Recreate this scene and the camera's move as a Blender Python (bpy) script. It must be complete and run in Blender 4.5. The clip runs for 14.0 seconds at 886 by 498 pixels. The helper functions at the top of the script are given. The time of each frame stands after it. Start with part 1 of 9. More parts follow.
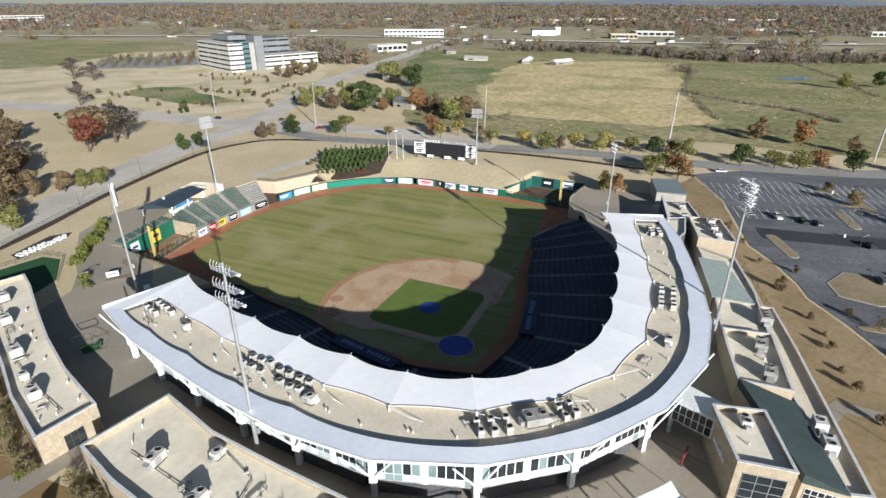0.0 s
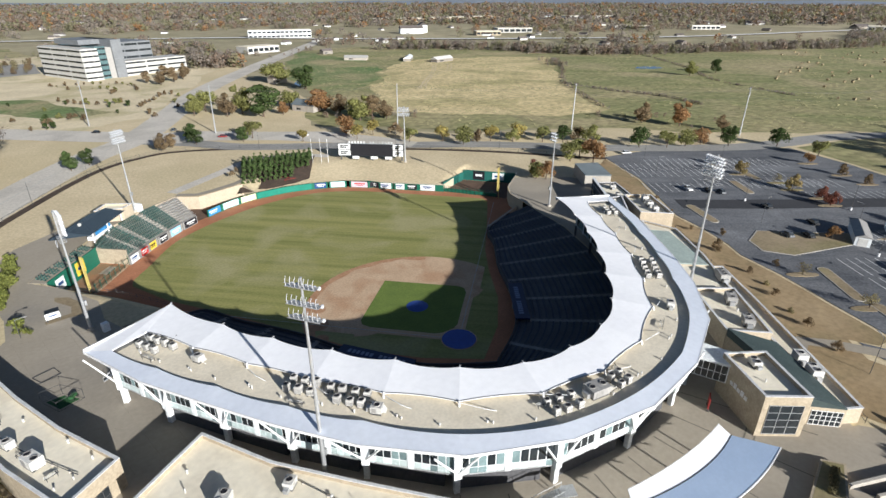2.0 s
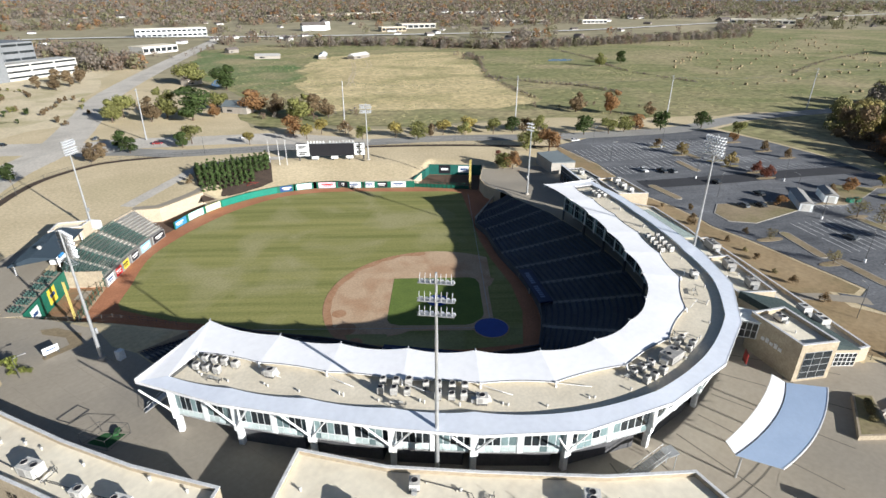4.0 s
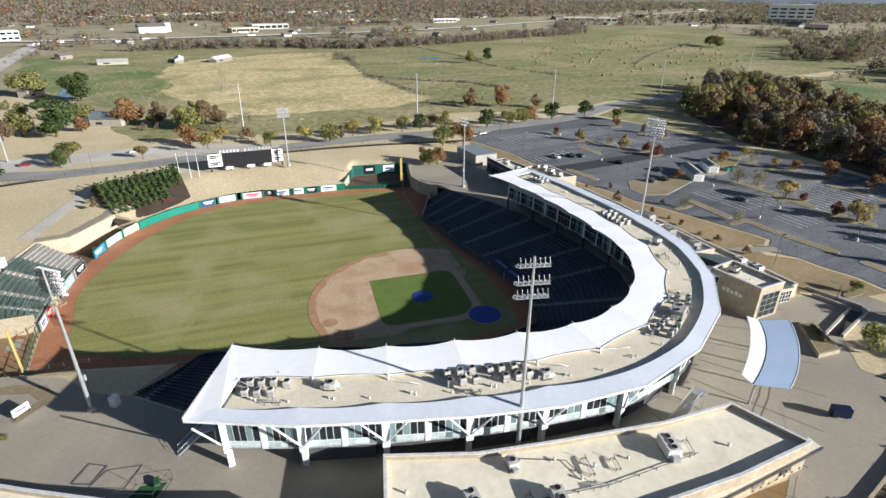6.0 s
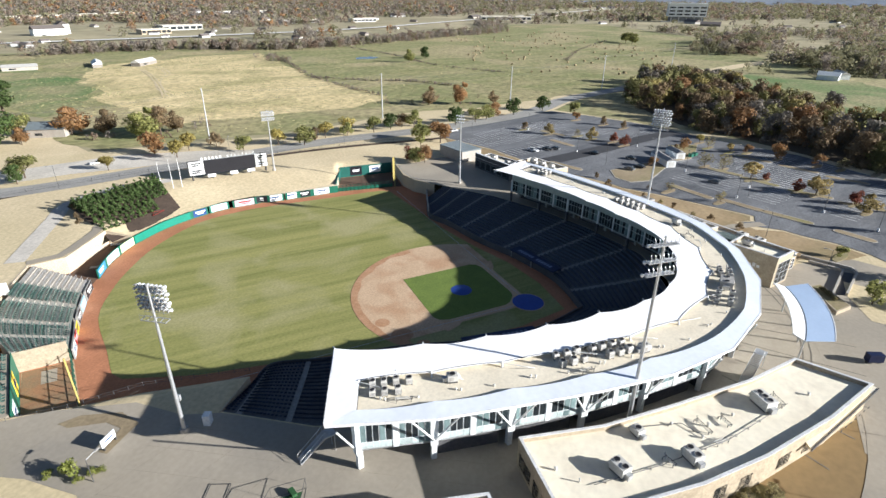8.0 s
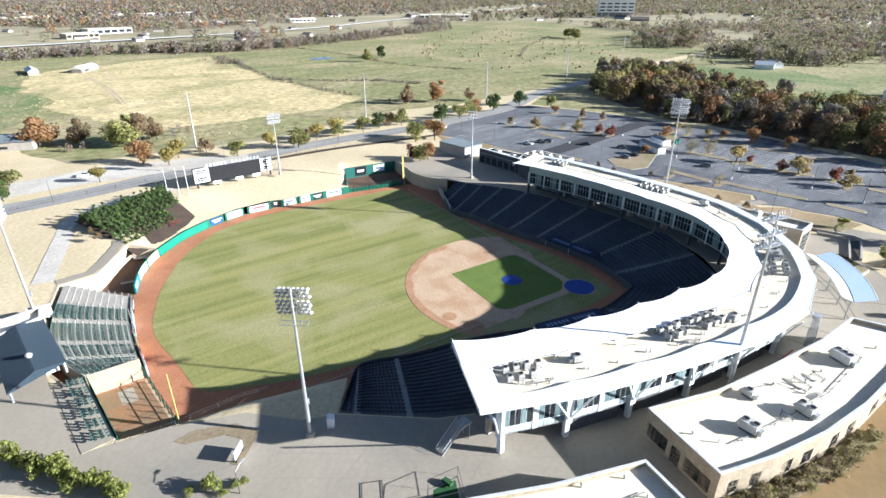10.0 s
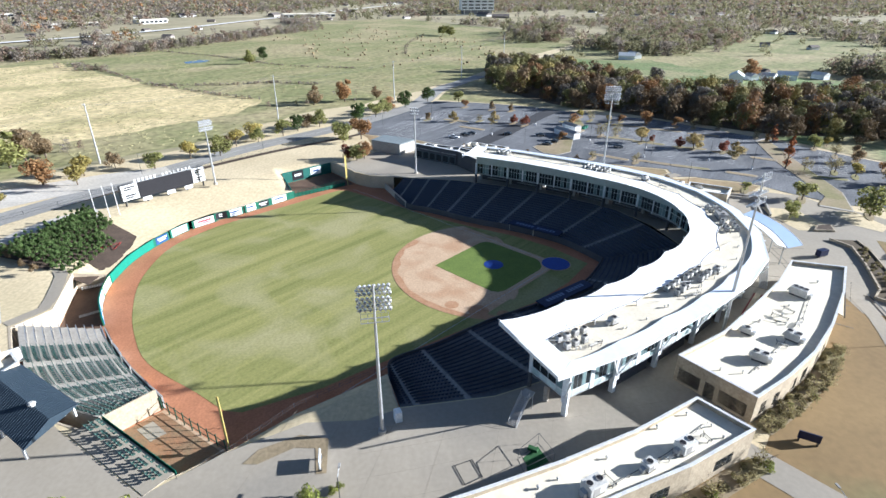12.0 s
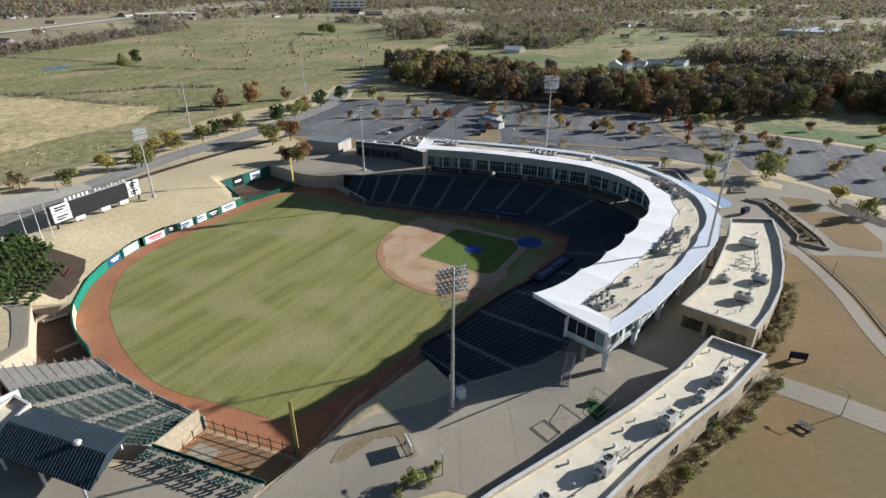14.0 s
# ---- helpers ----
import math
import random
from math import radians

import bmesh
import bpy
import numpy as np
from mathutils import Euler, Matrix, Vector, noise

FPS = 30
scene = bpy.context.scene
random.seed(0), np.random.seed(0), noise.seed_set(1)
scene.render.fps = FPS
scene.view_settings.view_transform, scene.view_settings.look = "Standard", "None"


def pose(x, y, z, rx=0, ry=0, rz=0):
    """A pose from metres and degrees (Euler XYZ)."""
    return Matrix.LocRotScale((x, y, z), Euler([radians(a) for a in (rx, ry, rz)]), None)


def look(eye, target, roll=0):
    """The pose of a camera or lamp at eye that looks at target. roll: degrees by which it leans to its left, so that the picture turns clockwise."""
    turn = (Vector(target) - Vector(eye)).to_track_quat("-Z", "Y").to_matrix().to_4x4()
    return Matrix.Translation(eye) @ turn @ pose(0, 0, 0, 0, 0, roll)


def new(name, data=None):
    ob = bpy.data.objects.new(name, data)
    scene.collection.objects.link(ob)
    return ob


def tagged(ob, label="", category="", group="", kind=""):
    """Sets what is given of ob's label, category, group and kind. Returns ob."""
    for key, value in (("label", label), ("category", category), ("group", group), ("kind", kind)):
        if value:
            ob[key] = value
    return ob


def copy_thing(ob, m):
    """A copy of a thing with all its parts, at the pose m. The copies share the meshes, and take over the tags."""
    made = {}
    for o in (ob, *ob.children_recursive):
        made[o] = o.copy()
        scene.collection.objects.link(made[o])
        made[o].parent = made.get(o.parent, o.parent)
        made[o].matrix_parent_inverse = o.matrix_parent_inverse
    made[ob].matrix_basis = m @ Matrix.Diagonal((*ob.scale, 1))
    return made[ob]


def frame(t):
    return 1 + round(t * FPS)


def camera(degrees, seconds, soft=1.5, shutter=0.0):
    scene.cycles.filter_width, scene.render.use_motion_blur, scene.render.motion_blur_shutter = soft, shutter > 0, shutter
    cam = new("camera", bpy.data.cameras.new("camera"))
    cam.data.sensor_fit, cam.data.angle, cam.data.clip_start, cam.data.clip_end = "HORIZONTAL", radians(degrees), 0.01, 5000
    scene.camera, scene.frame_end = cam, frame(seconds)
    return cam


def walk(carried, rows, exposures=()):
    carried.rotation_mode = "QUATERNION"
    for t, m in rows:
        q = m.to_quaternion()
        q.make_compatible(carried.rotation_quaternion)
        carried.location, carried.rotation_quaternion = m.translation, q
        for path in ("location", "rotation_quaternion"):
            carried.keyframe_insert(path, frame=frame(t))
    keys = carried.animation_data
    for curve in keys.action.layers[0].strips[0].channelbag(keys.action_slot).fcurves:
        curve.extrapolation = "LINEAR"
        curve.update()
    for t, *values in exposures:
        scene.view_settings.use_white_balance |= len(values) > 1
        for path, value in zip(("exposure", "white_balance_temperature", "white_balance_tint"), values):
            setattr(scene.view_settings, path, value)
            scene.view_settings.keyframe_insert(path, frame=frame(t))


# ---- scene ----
from mathutils.geometry import tessellate_polygon as tessellate

cam = camera(78.8, 14.0)
PATH = [
    (0, (-39.474, -94.979, 73.011), (-38.828, -93.288, 72.16), 0.1),
    (0.5, (-45.471, -92.539, 72.961), (-44.742, -90.883, 72.109), 0.0),
    (1, (-51.465, -89.909, 72.915), (-50.648, -88.295, 72.063), 0.0),
    (1.5, (-57.472, -86.981, 72.873), (-56.544, -85.427, 72.022), 0.0),
    (2, (-63.473, -83.622, 72.86), (-62.431, -82.143, 72.006), -0.0),
    (2.2, (-65.762, -82.06, 72.845), (-64.688, -80.605, 71.99), 0.2),
    (4.3, (-88.529, -63.57, 72.262), (-87.183, -62.368, 71.4), 0.1),
    (4.5, (-90.606, -61.621, 72.247), (-89.224, -60.459, 71.387), 0.2),
    (5, (-95.564, -56.28, 72.242), (-94.093, -55.234, 71.38), 0.2),
    (5.5, (-100.293, -50.543, 72.194), (-98.758, -49.594, 71.331), 0.3),
    (6, (-104.791, -44.52, 72.14), (-103.203, -43.665, 71.277), 0.4),
    (6.5, (-108.97, -38.252, 72.082), (-107.342, -37.474, 71.22), 0.4),
    (7, (-112.805, -31.813, 72.061), (-111.146, -31.103, 71.198), 0.5),
    (7.5, (-116.335, -25.225, 72.041), (-114.65, -24.579, 71.178), 0.5),
    (8, (-119.758, -18.52, 72.032), (-118.055, -17.926, 71.169), 0.5),
    (8.5, (-122.97, -11.802, 72.035), (-121.253, -11.25, 71.172), 0.5),
    (8.7, (-124.086, -9.088, 72.026), (-122.366, -8.547, 71.161), 0.6),
    (10.8, (-133.848, 19.811, 71.607), (-132.06, 20.039, 70.74), 0.0),
    (11, (-134.573, 22.552, 71.605), (-132.78, 22.736, 70.737), 0.2),
    (11.5, (-136.083, 29.497, 71.605), (-134.283, 29.561, 70.736), 0.1),
    (12, (-137.309, 36.585, 71.622), (-135.509, 36.532, 70.752), 0.0),
    (12.5, (-138.199, 43.768, 71.596), (-136.406, 43.606, 70.725), -0.0),
    (13, (-138.652, 50.94, 71.558), (-136.871, 50.677, 70.686), -0.0),
    (13.5, (-138.702, 58.007, 71.483), (-136.941, 57.64, 70.608), -0.1),
    (14, (-138.433, 64.966, 71.373), (-136.698, 64.498, 70.496), -0.0),
]
walk(cam, [(t, look(eye, target, roll)) for t, eye, target, roll in PATH],
     [(0, 0.66, 6200, 10), (2, 0.72, 6200, 10), (5, 0.93, 6250, 10), (6.5, 0.84, 6200, 10), (8.5, 1.36, 6150, 10), (11, 1.66, 5700, 10), (12.5, 1.31, 5800, 10), (14, 0.72, 6200, 10)])

# ---- light ----
world = bpy.data.worlds.new("sky")
scene.world = world
world.use_nodes = True
SUN_ELEV, SUN_AZ = radians(17.6), math.atan2(0.07, -0.9975)
_bg = world.node_tree.nodes["Background"]
_sky = world.node_tree.nodes.new("ShaderNodeTexSky")
_sky.sky_type = "NISHITA"
_sky.sun_disc = False
_sky.sun_elevation = SUN_ELEV
_sky.sun_rotation = SUN_AZ
_sky.air_density = 0.7
_sky.dust_density = 0.5
world.node_tree.links.new(_sky.outputs["Color"], _bg.inputs["Color"])
_bg.inputs["Strength"].default_value = 0.045
_sl = bpy.data.lights.new("sun", "SUN")
_sl.energy, _sl.angle, _sl.color = 5.0, radians(0.53), (1.0, 0.965, 0.90)
sun_ob = new("sun", _sl)
_dir = Vector((math.sin(SUN_AZ) * math.cos(SUN_ELEV), math.cos(SUN_AZ) * math.cos(SUN_ELEV), math.sin(SUN_ELEV)))
sun_ob.matrix_world = look((0, 0, 0), -_dir)


# ---- materials ----
def mat(name, c1, c2=None, scale=0.5, fine=8.0, rough=0.8, metal=0.0, bump=0.0, per_object=0.0, stretch=None, spec=0.3, island=0.0, mid=(0.35, 0.65), c3=None, scale3=0.02, grain=(0.86, 1.14), leaf=0.0):
    """A two-scale surface: c1 and c2 mixed by broad noise, with finer grain, relief and a spread between pieces."""
    m = bpy.data.materials.new(name)
    m.use_nodes = True
    nt = m.node_tree
    N, L = nt.nodes, nt.links
    b = N["Principled BSDF"]
    b.inputs["Roughness"].default_value = rough
    b.inputs["Metallic"].default_value = metal
    b.inputs["Specular IOR Level"].default_value = spec
    if c2 is None:
        c2 = tuple(v * 0.82 for v in c1)
    geo = N.new("ShaderNodeNewGeometry")
    vec = geo.outputs["Position"]
    if stretch:
        mp = N.new("ShaderNodeMapping")
        mp.vector_type = "TEXTURE"
        mp.inputs["Scale"].default_value = tuple(1 / v for v in stretch[:3])
        mp.inputs["Rotation"].default_value = (0, 0, radians(stretch[3]))
        L.new(vec, mp.inputs["Vector"])
        vec = mp.outputs["Vector"]
    n1 = N.new("ShaderNodeTexNoise")
    n1.inputs["Scale"].default_value = scale
    n1.inputs["Detail"].default_value = 5
    n1.inputs["Roughness"].default_value = 0.65
    L.new(vec, n1.inputs["Vector"])
    ramp = N.new("ShaderNodeValToRGB")
    ramp.color_ramp.elements[0].position, ramp.color_ramp.elements[1].position = mid
    ramp.color_ramp.elements[0].color = (*c1, 1)
    ramp.color_ramp.elements[1].color = (*c2, 1)
    L.new(n1.outputs["Fac"], ramp.inputs["Fac"])
    base_col = ramp.outputs["Color"]
    if c3:
        n3 = N.new("ShaderNodeTexNoise")
        n3.inputs["Scale"].default_value = scale3
        n3.inputs["Detail"].default_value = 6
        n3.inputs["Distortion"].default_value = 0.6
        L.new(geo.outputs["Position"], n3.inputs["Vector"])
        r3 = N.new("ShaderNodeMapRange")
        r3.inputs["From Min"].default_value, r3.inputs["From Max"].default_value = 0.48, 0.66
        L.new(n3.outputs["Fac"], r3.inputs["Value"])
        mx = N.new("ShaderNodeMix")
        mx.data_type = "RGBA"
        L.new(r3.outputs["Result"], mx.inputs["Factor"])
        L.new(base_col, mx.inputs["A"])
        mx.inputs["B"].default_value = (*c3, 1)
        base_col = mx.outputs["Result"]
    n2 = N.new("ShaderNodeTexNoise")
    n2.inputs["Scale"].default_value = fine
    n2.inputs["Detail"].default_value = 3
    L.new(geo.outputs["Position"], n2.inputs["Vector"])
    mr = N.new("ShaderNodeMapRange")
    mr.inputs["From Min"].default_value, mr.inputs["From Max"].default_value = 0.3, 0.7
    mr.inputs["To Min"].default_value, mr.inputs["To Max"].default_value = grain
    L.new(n2.outputs["Fac"], mr.inputs["Value"])
    mul = N.new("ShaderNodeMix")
    mul.data_type, mul.blend_type = "RGBA", "MULTIPLY"
    mul.inputs["Factor"].default_value = 1.0
    L.new(base_col, mul.inputs["A"])
    L.new(mr.outputs["Result"], mul.inputs["B"])
    col = mul.outputs["Result"]
    for amount, node, sock in ((per_object, "ShaderNodeObjectInfo", "Random"), (island, "ShaderNodeNewGeometry", "Random Per Island")):
        if amount:
            oi = N.new(node)
            m2 = N.new("ShaderNodeMapRange")
            m2.inputs["To Min"].default_value, m2.inputs["To Max"].default_value = 1 - amount, 1 + amount
            L.new(oi.outputs[sock], m2.inputs["Value"])
            mu = N.new("ShaderNodeMix")
            mu.data_type, mu.blend_type = "RGBA", "MULTIPLY"
            mu.inputs["Factor"].default_value = 1.0
            L.new(col, mu.inputs["A"])
            L.new(m2.outputs["Result"], mu.inputs["B"])
            col = mu.outputs["Result"]
    L.new(col, b.inputs["Base Color"])
    if leaf:
        tr = N.new("ShaderNodeBsdfTranslucent")
        ms = N.new("ShaderNodeMixShader")
        ms.inputs["Fac"].default_value = leaf
        L.new(col, tr.inputs["Color"])
        L.new(b.outputs["BSDF"], ms.inputs[1])
        L.new(tr.outputs["BSDF"], ms.inputs[2])
        L.new(ms.outputs["Shader"], N["Material Output"].inputs["Surface"])
    if bump:
        bp = N.new("ShaderNodeBump")
        bp.inputs["Strength"].default_value = 0.6
        bp.inputs["Distance"].default_value = bump
        L.new(n2.outputs["Fac"], bp.inputs["Height"])
        L.new(bp.outputs["Normal"], b.inputs["Normal"])
    return m


M = {
    "dry_grass": mat("dry_grass", (0.33, 0.262, 0.168), (0.245, 0.192, 0.12), 0.035, 1.2, 0.95, bump=0.1, c3=(0.22, 0.2, 0.09), scale3=0.05),
    "berm_grass": mat("berm_grass", (0.645, 0.535, 0.35), (0.555, 0.455, 0.288), 0.06, 1.0, 0.95, bump=0.05, c3=(0.525, 0.44, 0.27), scale3=0.013),
    "lawn_brown": mat("lawn_brown", (0.28, 0.188, 0.085), (0.22, 0.148, 0.068), 0.05, 0.8, 0.95, c3=(0.20, 0.165, 0.075), scale3=0.025, grain=(0.9, 1.1)),
    "pasture": mat("pasture", (0.19, 0.205, 0.08), (0.30, 0.275, 0.135), 0.03, 0.22, 0.95, stretch=(0.4, 1.8, 1, -40), c3=(0.37, 0.31, 0.175), scale3=0.012, grain=(0.66, 1.34)),
    "pasture_gold": mat("pasture_gold", (0.65, 0.53, 0.295), (0.53, 0.43, 0.225), 0.035, 0.3, 0.95, stretch=(0.4, 1.7, 1, -40), c3=(0.38, 0.33, 0.16), scale3=0.02, grain=(0.7, 1.3)),
    "pasture_green": mat("pasture_green", (0.115, 0.185, 0.06), (0.19, 0.215, 0.09), 0.02, 0.4, 0.95, c3=(0.34, 0.29, 0.16), scale3=0.016, grain=(0.62, 1.38)),
    "far_land": mat("far_land", (0.36, 0.31, 0.20), (0.26, 0.24, 0.14), 0.006, 0.08, 0.95, c3=(0.42, 0.36, 0.23), scale3=0.006),
    "turf": mat("turf", (0.30, 0.285, 0.10), (0.19, 0.20, 0.06), 0.12, 1.5, 0.9, stretch=(0.09, 2.4, 1, -43), mid=(0.36, 0.64), bump=0.02, c3=(0.335, 0.31, 0.15), scale3=0.048),
    "infield_turf": mat("infield_turf", (0.146, 0.201, 0.0427), (0.116, 0.165, 0.0366), 0.25, 2.5, 0.9, bump=0.02),
    "turf_synthetic": mat("turf_synthetic", (0.03, 0.10, 0.035), (0.025, 0.08, 0.03), 0.3, 4, 0.9),
    "clay": mat("clay", (0.46, 0.20, 0.105), (0.36, 0.155, 0.08), 0.12, 2.0, 0.95, bump=0.01),
    "skin": mat("skin", (0.55, 0.395, 0.262), (0.48, 0.335, 0.215), 0.15, 2.0, 0.95, bump=0.01, c3=(0.44, 0.275, 0.165), scale3=0.11),
    "skin_damp": mat("skin_damp", (0.36, 0.19, 0.10), (0.45, 0.27, 0.16), 0.3, 2.0, 0.95, mid=(0.3, 0.7)),
    "stripe": mat("stripe", (0.68, 0.68, 0.67), (0.42, 0.42, 0.42), 0.4, 2, 0.9),
    "highway": mat("highway", (0.78, 0.76, 0.72), (0.7, 0.68, 0.64), 0.03, 0.5, 0.9),
    "chalk": mat("chalk", (0.52, 0.52, 0.48), None, 1, 6, 0.9),
    "tarp_blue": mat("tarp_blue", (0.03, 0.075, 0.34), (0.024, 0.06, 0.27), 0.6, 5, 0.5),
    "asphalt": mat("asphalt", (0.085, 0.09, 0.10), (0.20, 0.205, 0.215), 0.05, 1.6, 0.9, stretch=(0.5, 2.2, 1, -34), c3=(0.145, 0.148, 0.156), scale3=0.1, grain=(0.72, 1.28)),
    "asphalt_new": mat("asphalt_new", (0.055, 0.056, 0.062), None, 0.1, 2, 0.9),
    "road_pale": mat("road_pale", (0.61, 0.565, 0.495), (0.53, 0.49, 0.43), 0.04, 1.0, 0.9, c3=(0.47, 0.435, 0.38), scale3=0.05),
    "road": mat("road", (0.27, 0.262, 0.245), (0.335, 0.325, 0.305), 0.04, 1.0, 0.9),
    "paving": mat("paving", (0.375, 0.33, 0.265), (0.33, 0.29, 0.23), 0.05, 1.2, 0.88, c3=(0.29, 0.26, 0.215), scale3=0.03, grain=(0.94, 1.06)),
    "sign_navy": mat("sign_navy", (0.012, 0.018, 0.055), None, 0.5, 3, 0.4),
    "dugout": mat("dugout", (0.014, 0.026, 0.075), None, 0.5, 3, 0.5),
    "joint": mat("joint", (0.19, 0.17, 0.14), None, 0.3, 3, 0.9),
    "joint_thin": mat("joint_thin", (0.30, 0.265, 0.21), None, 0.3, 3, 0.9),
    "concrete": mat("concrete", (0.45, 0.42, 0.37), (0.36, 0.33, 0.29), 0.2, 2.5, 0.9),
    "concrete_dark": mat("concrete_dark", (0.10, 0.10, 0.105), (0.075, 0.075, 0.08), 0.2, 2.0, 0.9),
    "mulch": mat("mulch", (0.085, 0.06, 0.045), (0.055, 0.04, 0.03), 0.3, 3, 0.95, bump=0.05),
    "paint_white": mat("paint_white", (0.8, 0.8, 0.8), None, 0.3, 3, 0.6),
    "membrane": mat("membrane", (0.92, 0.92, 0.93), (0.89, 0.89, 0.91), 0.2, 1.0, 0.55, grain=(0.97, 1.03)),
    # roof metal: the sky's blue reflection is tinted into the base colour
    "roof_metal": mat("roof_metal", (0.80, 0.84, 0.91), (0.76, 0.80, 0.88), 0.12, 1.0, 0.34, 0.15, spec=0.5, grain=(0.96, 1.04)),
    "roof_deck": mat("roof_deck", (0.76, 0.685, 0.545), (0.67, 0.60, 0.47), 0.18, 2.0, 0.9, grain=(0.92, 1.08)),
    "roof_cream": mat("roof_cream", (0.83, 0.765, 0.62), (0.76, 0.695, 0.555), 0.12, 1.0, 0.9, grain=(0.94, 1.06), c3=(0.70, 0.63, 0.50), scale3=0.15),
    "parapet": mat("parapet", (0.66, 0.66, 0.66), None, 0.5, 3, 0.6),
    "panel_white": mat("panel_white", (0.78, 0.80, 0.80), (0.70, 0.73, 0.74), 0.4, 3, 0.5, per_object=0.06),
    "panel_teal": mat("panel_teal", (0.15, 0.21, 0.215), (0.19, 0.26, 0.265), 0.5, 3, 0.2, per_object=0.25, spec=0.5),
    "grandstand": mat("grandstand", (0.15, 0.152, 0.16), (0.11, 0.112, 0.12), 0.2, 2.0, 0.9),
    "glass_pale": mat("glass_pale", (0.52, 0.62, 0.61), (0.62, 0.70, 0.69), 0.5, 3, 0.2, per_object=0.18, spec=0.5),
    "lamp_shell": mat("lamp_shell", (0.74, 0.75, 0.77), (0.66, 0.67, 0.69), 2, 6, 0.35, 0.3, spec=0.5),
    "fascia_teal": mat("fascia_teal", (0.42, 0.50, 0.50), (0.36, 0.43, 0.43), 0.4, 3, 0.4, spec=0.5),
    "soffit": mat("soffit", (0.55, 0.55, 0.55), None, 0.5, 3, 0.8),
    "stone": mat("stone", (0.44, 0.37, 0.27), (0.35, 0.29, 0.21), 0.7, 2.5, 0.9, bump=0.03),
    "stucco": mat("stucco", (0.50, 0.42, 0.31), (0.43, 0.36, 0.27), 0.3, 3, 0.9),
    "glass_dark": mat("glass_dark", (0.018, 0.022, 0.026), (0.03, 0.036, 0.04), 0.3, 2, 0.06, spec=0.6),
    "steel": mat("steel", (0.52, 0.53, 0.54), (0.44, 0.45, 0.46), 0.8, 5, 0.45, 0.6),
    "steel_dark": mat("steel_dark", (0.10, 0.10, 0.10), None, 0.8, 5, 0.5, 0.3),
    "unit_grey": mat("unit_grey", (0.34, 0.33, 0.31), (0.28, 0.27, 0.26), 0.8, 4, 0.6, per_object=0.15),
    "unit_white": mat("unit_white", (0.58, 0.57, 0.54), (0.50, 0.49, 0.46), 0.8, 4, 0.6, per_object=0.15),
    "lamp_glass": mat("lamp_glass", (0.70, 0.74, 0.80), None, 2, 6, 0.12, 0.5, spec=0.8),
    "roof_green": mat("roof_green", (0.075, 0.10, 0.10), (0.063, 0.086, 0.086), 0.3, 2, 0.45, 0.2),
    "roof_slate": mat("roof_slate", (0.17, 0.20, 0.215), (0.145, 0.172, 0.185), 0.3, 2, 0.5, 0.1),
    "verge_tan": mat("verge_tan", (0.37, 0.275, 0.16), (0.29, 0.205, 0.11), 0.06, 0.9, 0.95, c3=(0.24, 0.19, 0.10), scale3=0.05),
    "roof_blue": mat("roof_blue", (0.032, 0.048, 0.066), (0.04, 0.058, 0.076), 0.3, 2, 0.4, 0.2),
    "paint_green": mat("paint_green", (0.012, 0.13, 0.085), (0.012, 0.11, 0.07), 0.5, 3, 0.5),
    "paint_teal": mat("paint_teal", (0.012, 0.20, 0.14), (0.012, 0.17, 0.12), 0.4, 3, 0.5),
    "rail_green": mat("rail_green", (0.02, 0.075, 0.05), None, 1, 4, 0.5),
    "sign_red": mat("sign_red", (0.22, 0.03, 0.025), None, 0.5, 3, 0.5),
    "hosp_lawn": mat("hosp_lawn", (0.70, 0.60, 0.415), (0.59, 0.495, 0.33), 0.05, 0.6, 0.95, c3=(0.47, 0.41, 0.24), scale3=0.03),
    "pole_yellow": mat("pole_yellow", (0.50, 0.40, 0.13), None, 0.5, 3, 0.5),
    "pen_teal": mat("pen_teal", (0.022, 0.12, 0.10), (0.018, 0.10, 0.08), 0.4, 3, 0.5),
    "bullpen_soil": mat("bullpen_soil", (0.33, 0.17, 0.09), (0.24, 0.17, 0.10), 0.25, 3, 0.95),
    "pen_soil": mat("pen_soil", (0.15, 0.095, 0.065), (0.11, 0.07, 0.05), 0.3, 3, 0.95),
    # blue-grey awning metal with a sky-blue reflection mixed into its colour
    "awning_blue": mat("awning_blue", (0.44, 0.55, 0.72), (0.40, 0.51, 0.68), 0.2, 2, 0.3, 0.2, grain=(0.97, 1.03)),
    # white lettering, dimmed in colour for the shade over the dugouts
    "dugout_letter_shaded": mat("dugout_letter_shaded", (0.20, 0.25, 0.38), None, 1, 5, 0.6),
    "roof_sage": mat("roof_sage", (0.30, 0.355, 0.335), (0.26, 0.31, 0.295), 0.3, 2, 0.6),
    "aisle": mat("aisle", (0.30, 0.295, 0.28), (0.24, 0.235, 0.225), 0.5, 3, 0.9),
    "yellow": mat("yellow", (0.75, 0.55, 0.06), None, 0.5, 3, 0.5),
    "rail_teal": mat("rail_teal", (0.13, 0.20, 0.175), None, 1, 4, 0.5),
    "ad_cream": mat("ad_cream", (0.82, 0.76, 0.45), None, 0.5, 3, 0.5),
    "ad_white": mat("ad_white", (0.78, 0.80, 0.80), None, 0.5, 3, 0.5),
    "ad_pale": mat("ad_pale", (0.55, 0.78, 0.78), None, 0.5, 3, 0.5),
    "ad_pink": mat("ad_pink", (0.80, 0.55, 0.62), None, 0.5, 3, 0.5),
    "ad_red": mat("ad_red", (0.62, 0.04, 0.035), None, 0.5, 3, 0.5),
    "ad_black": mat("ad_black", (0.02, 0.02, 0.025), None, 0.5, 3, 0.4),
    "ad_navy": mat("ad_navy", (0.025, 0.07, 0.20), None, 0.5, 3, 0.5),
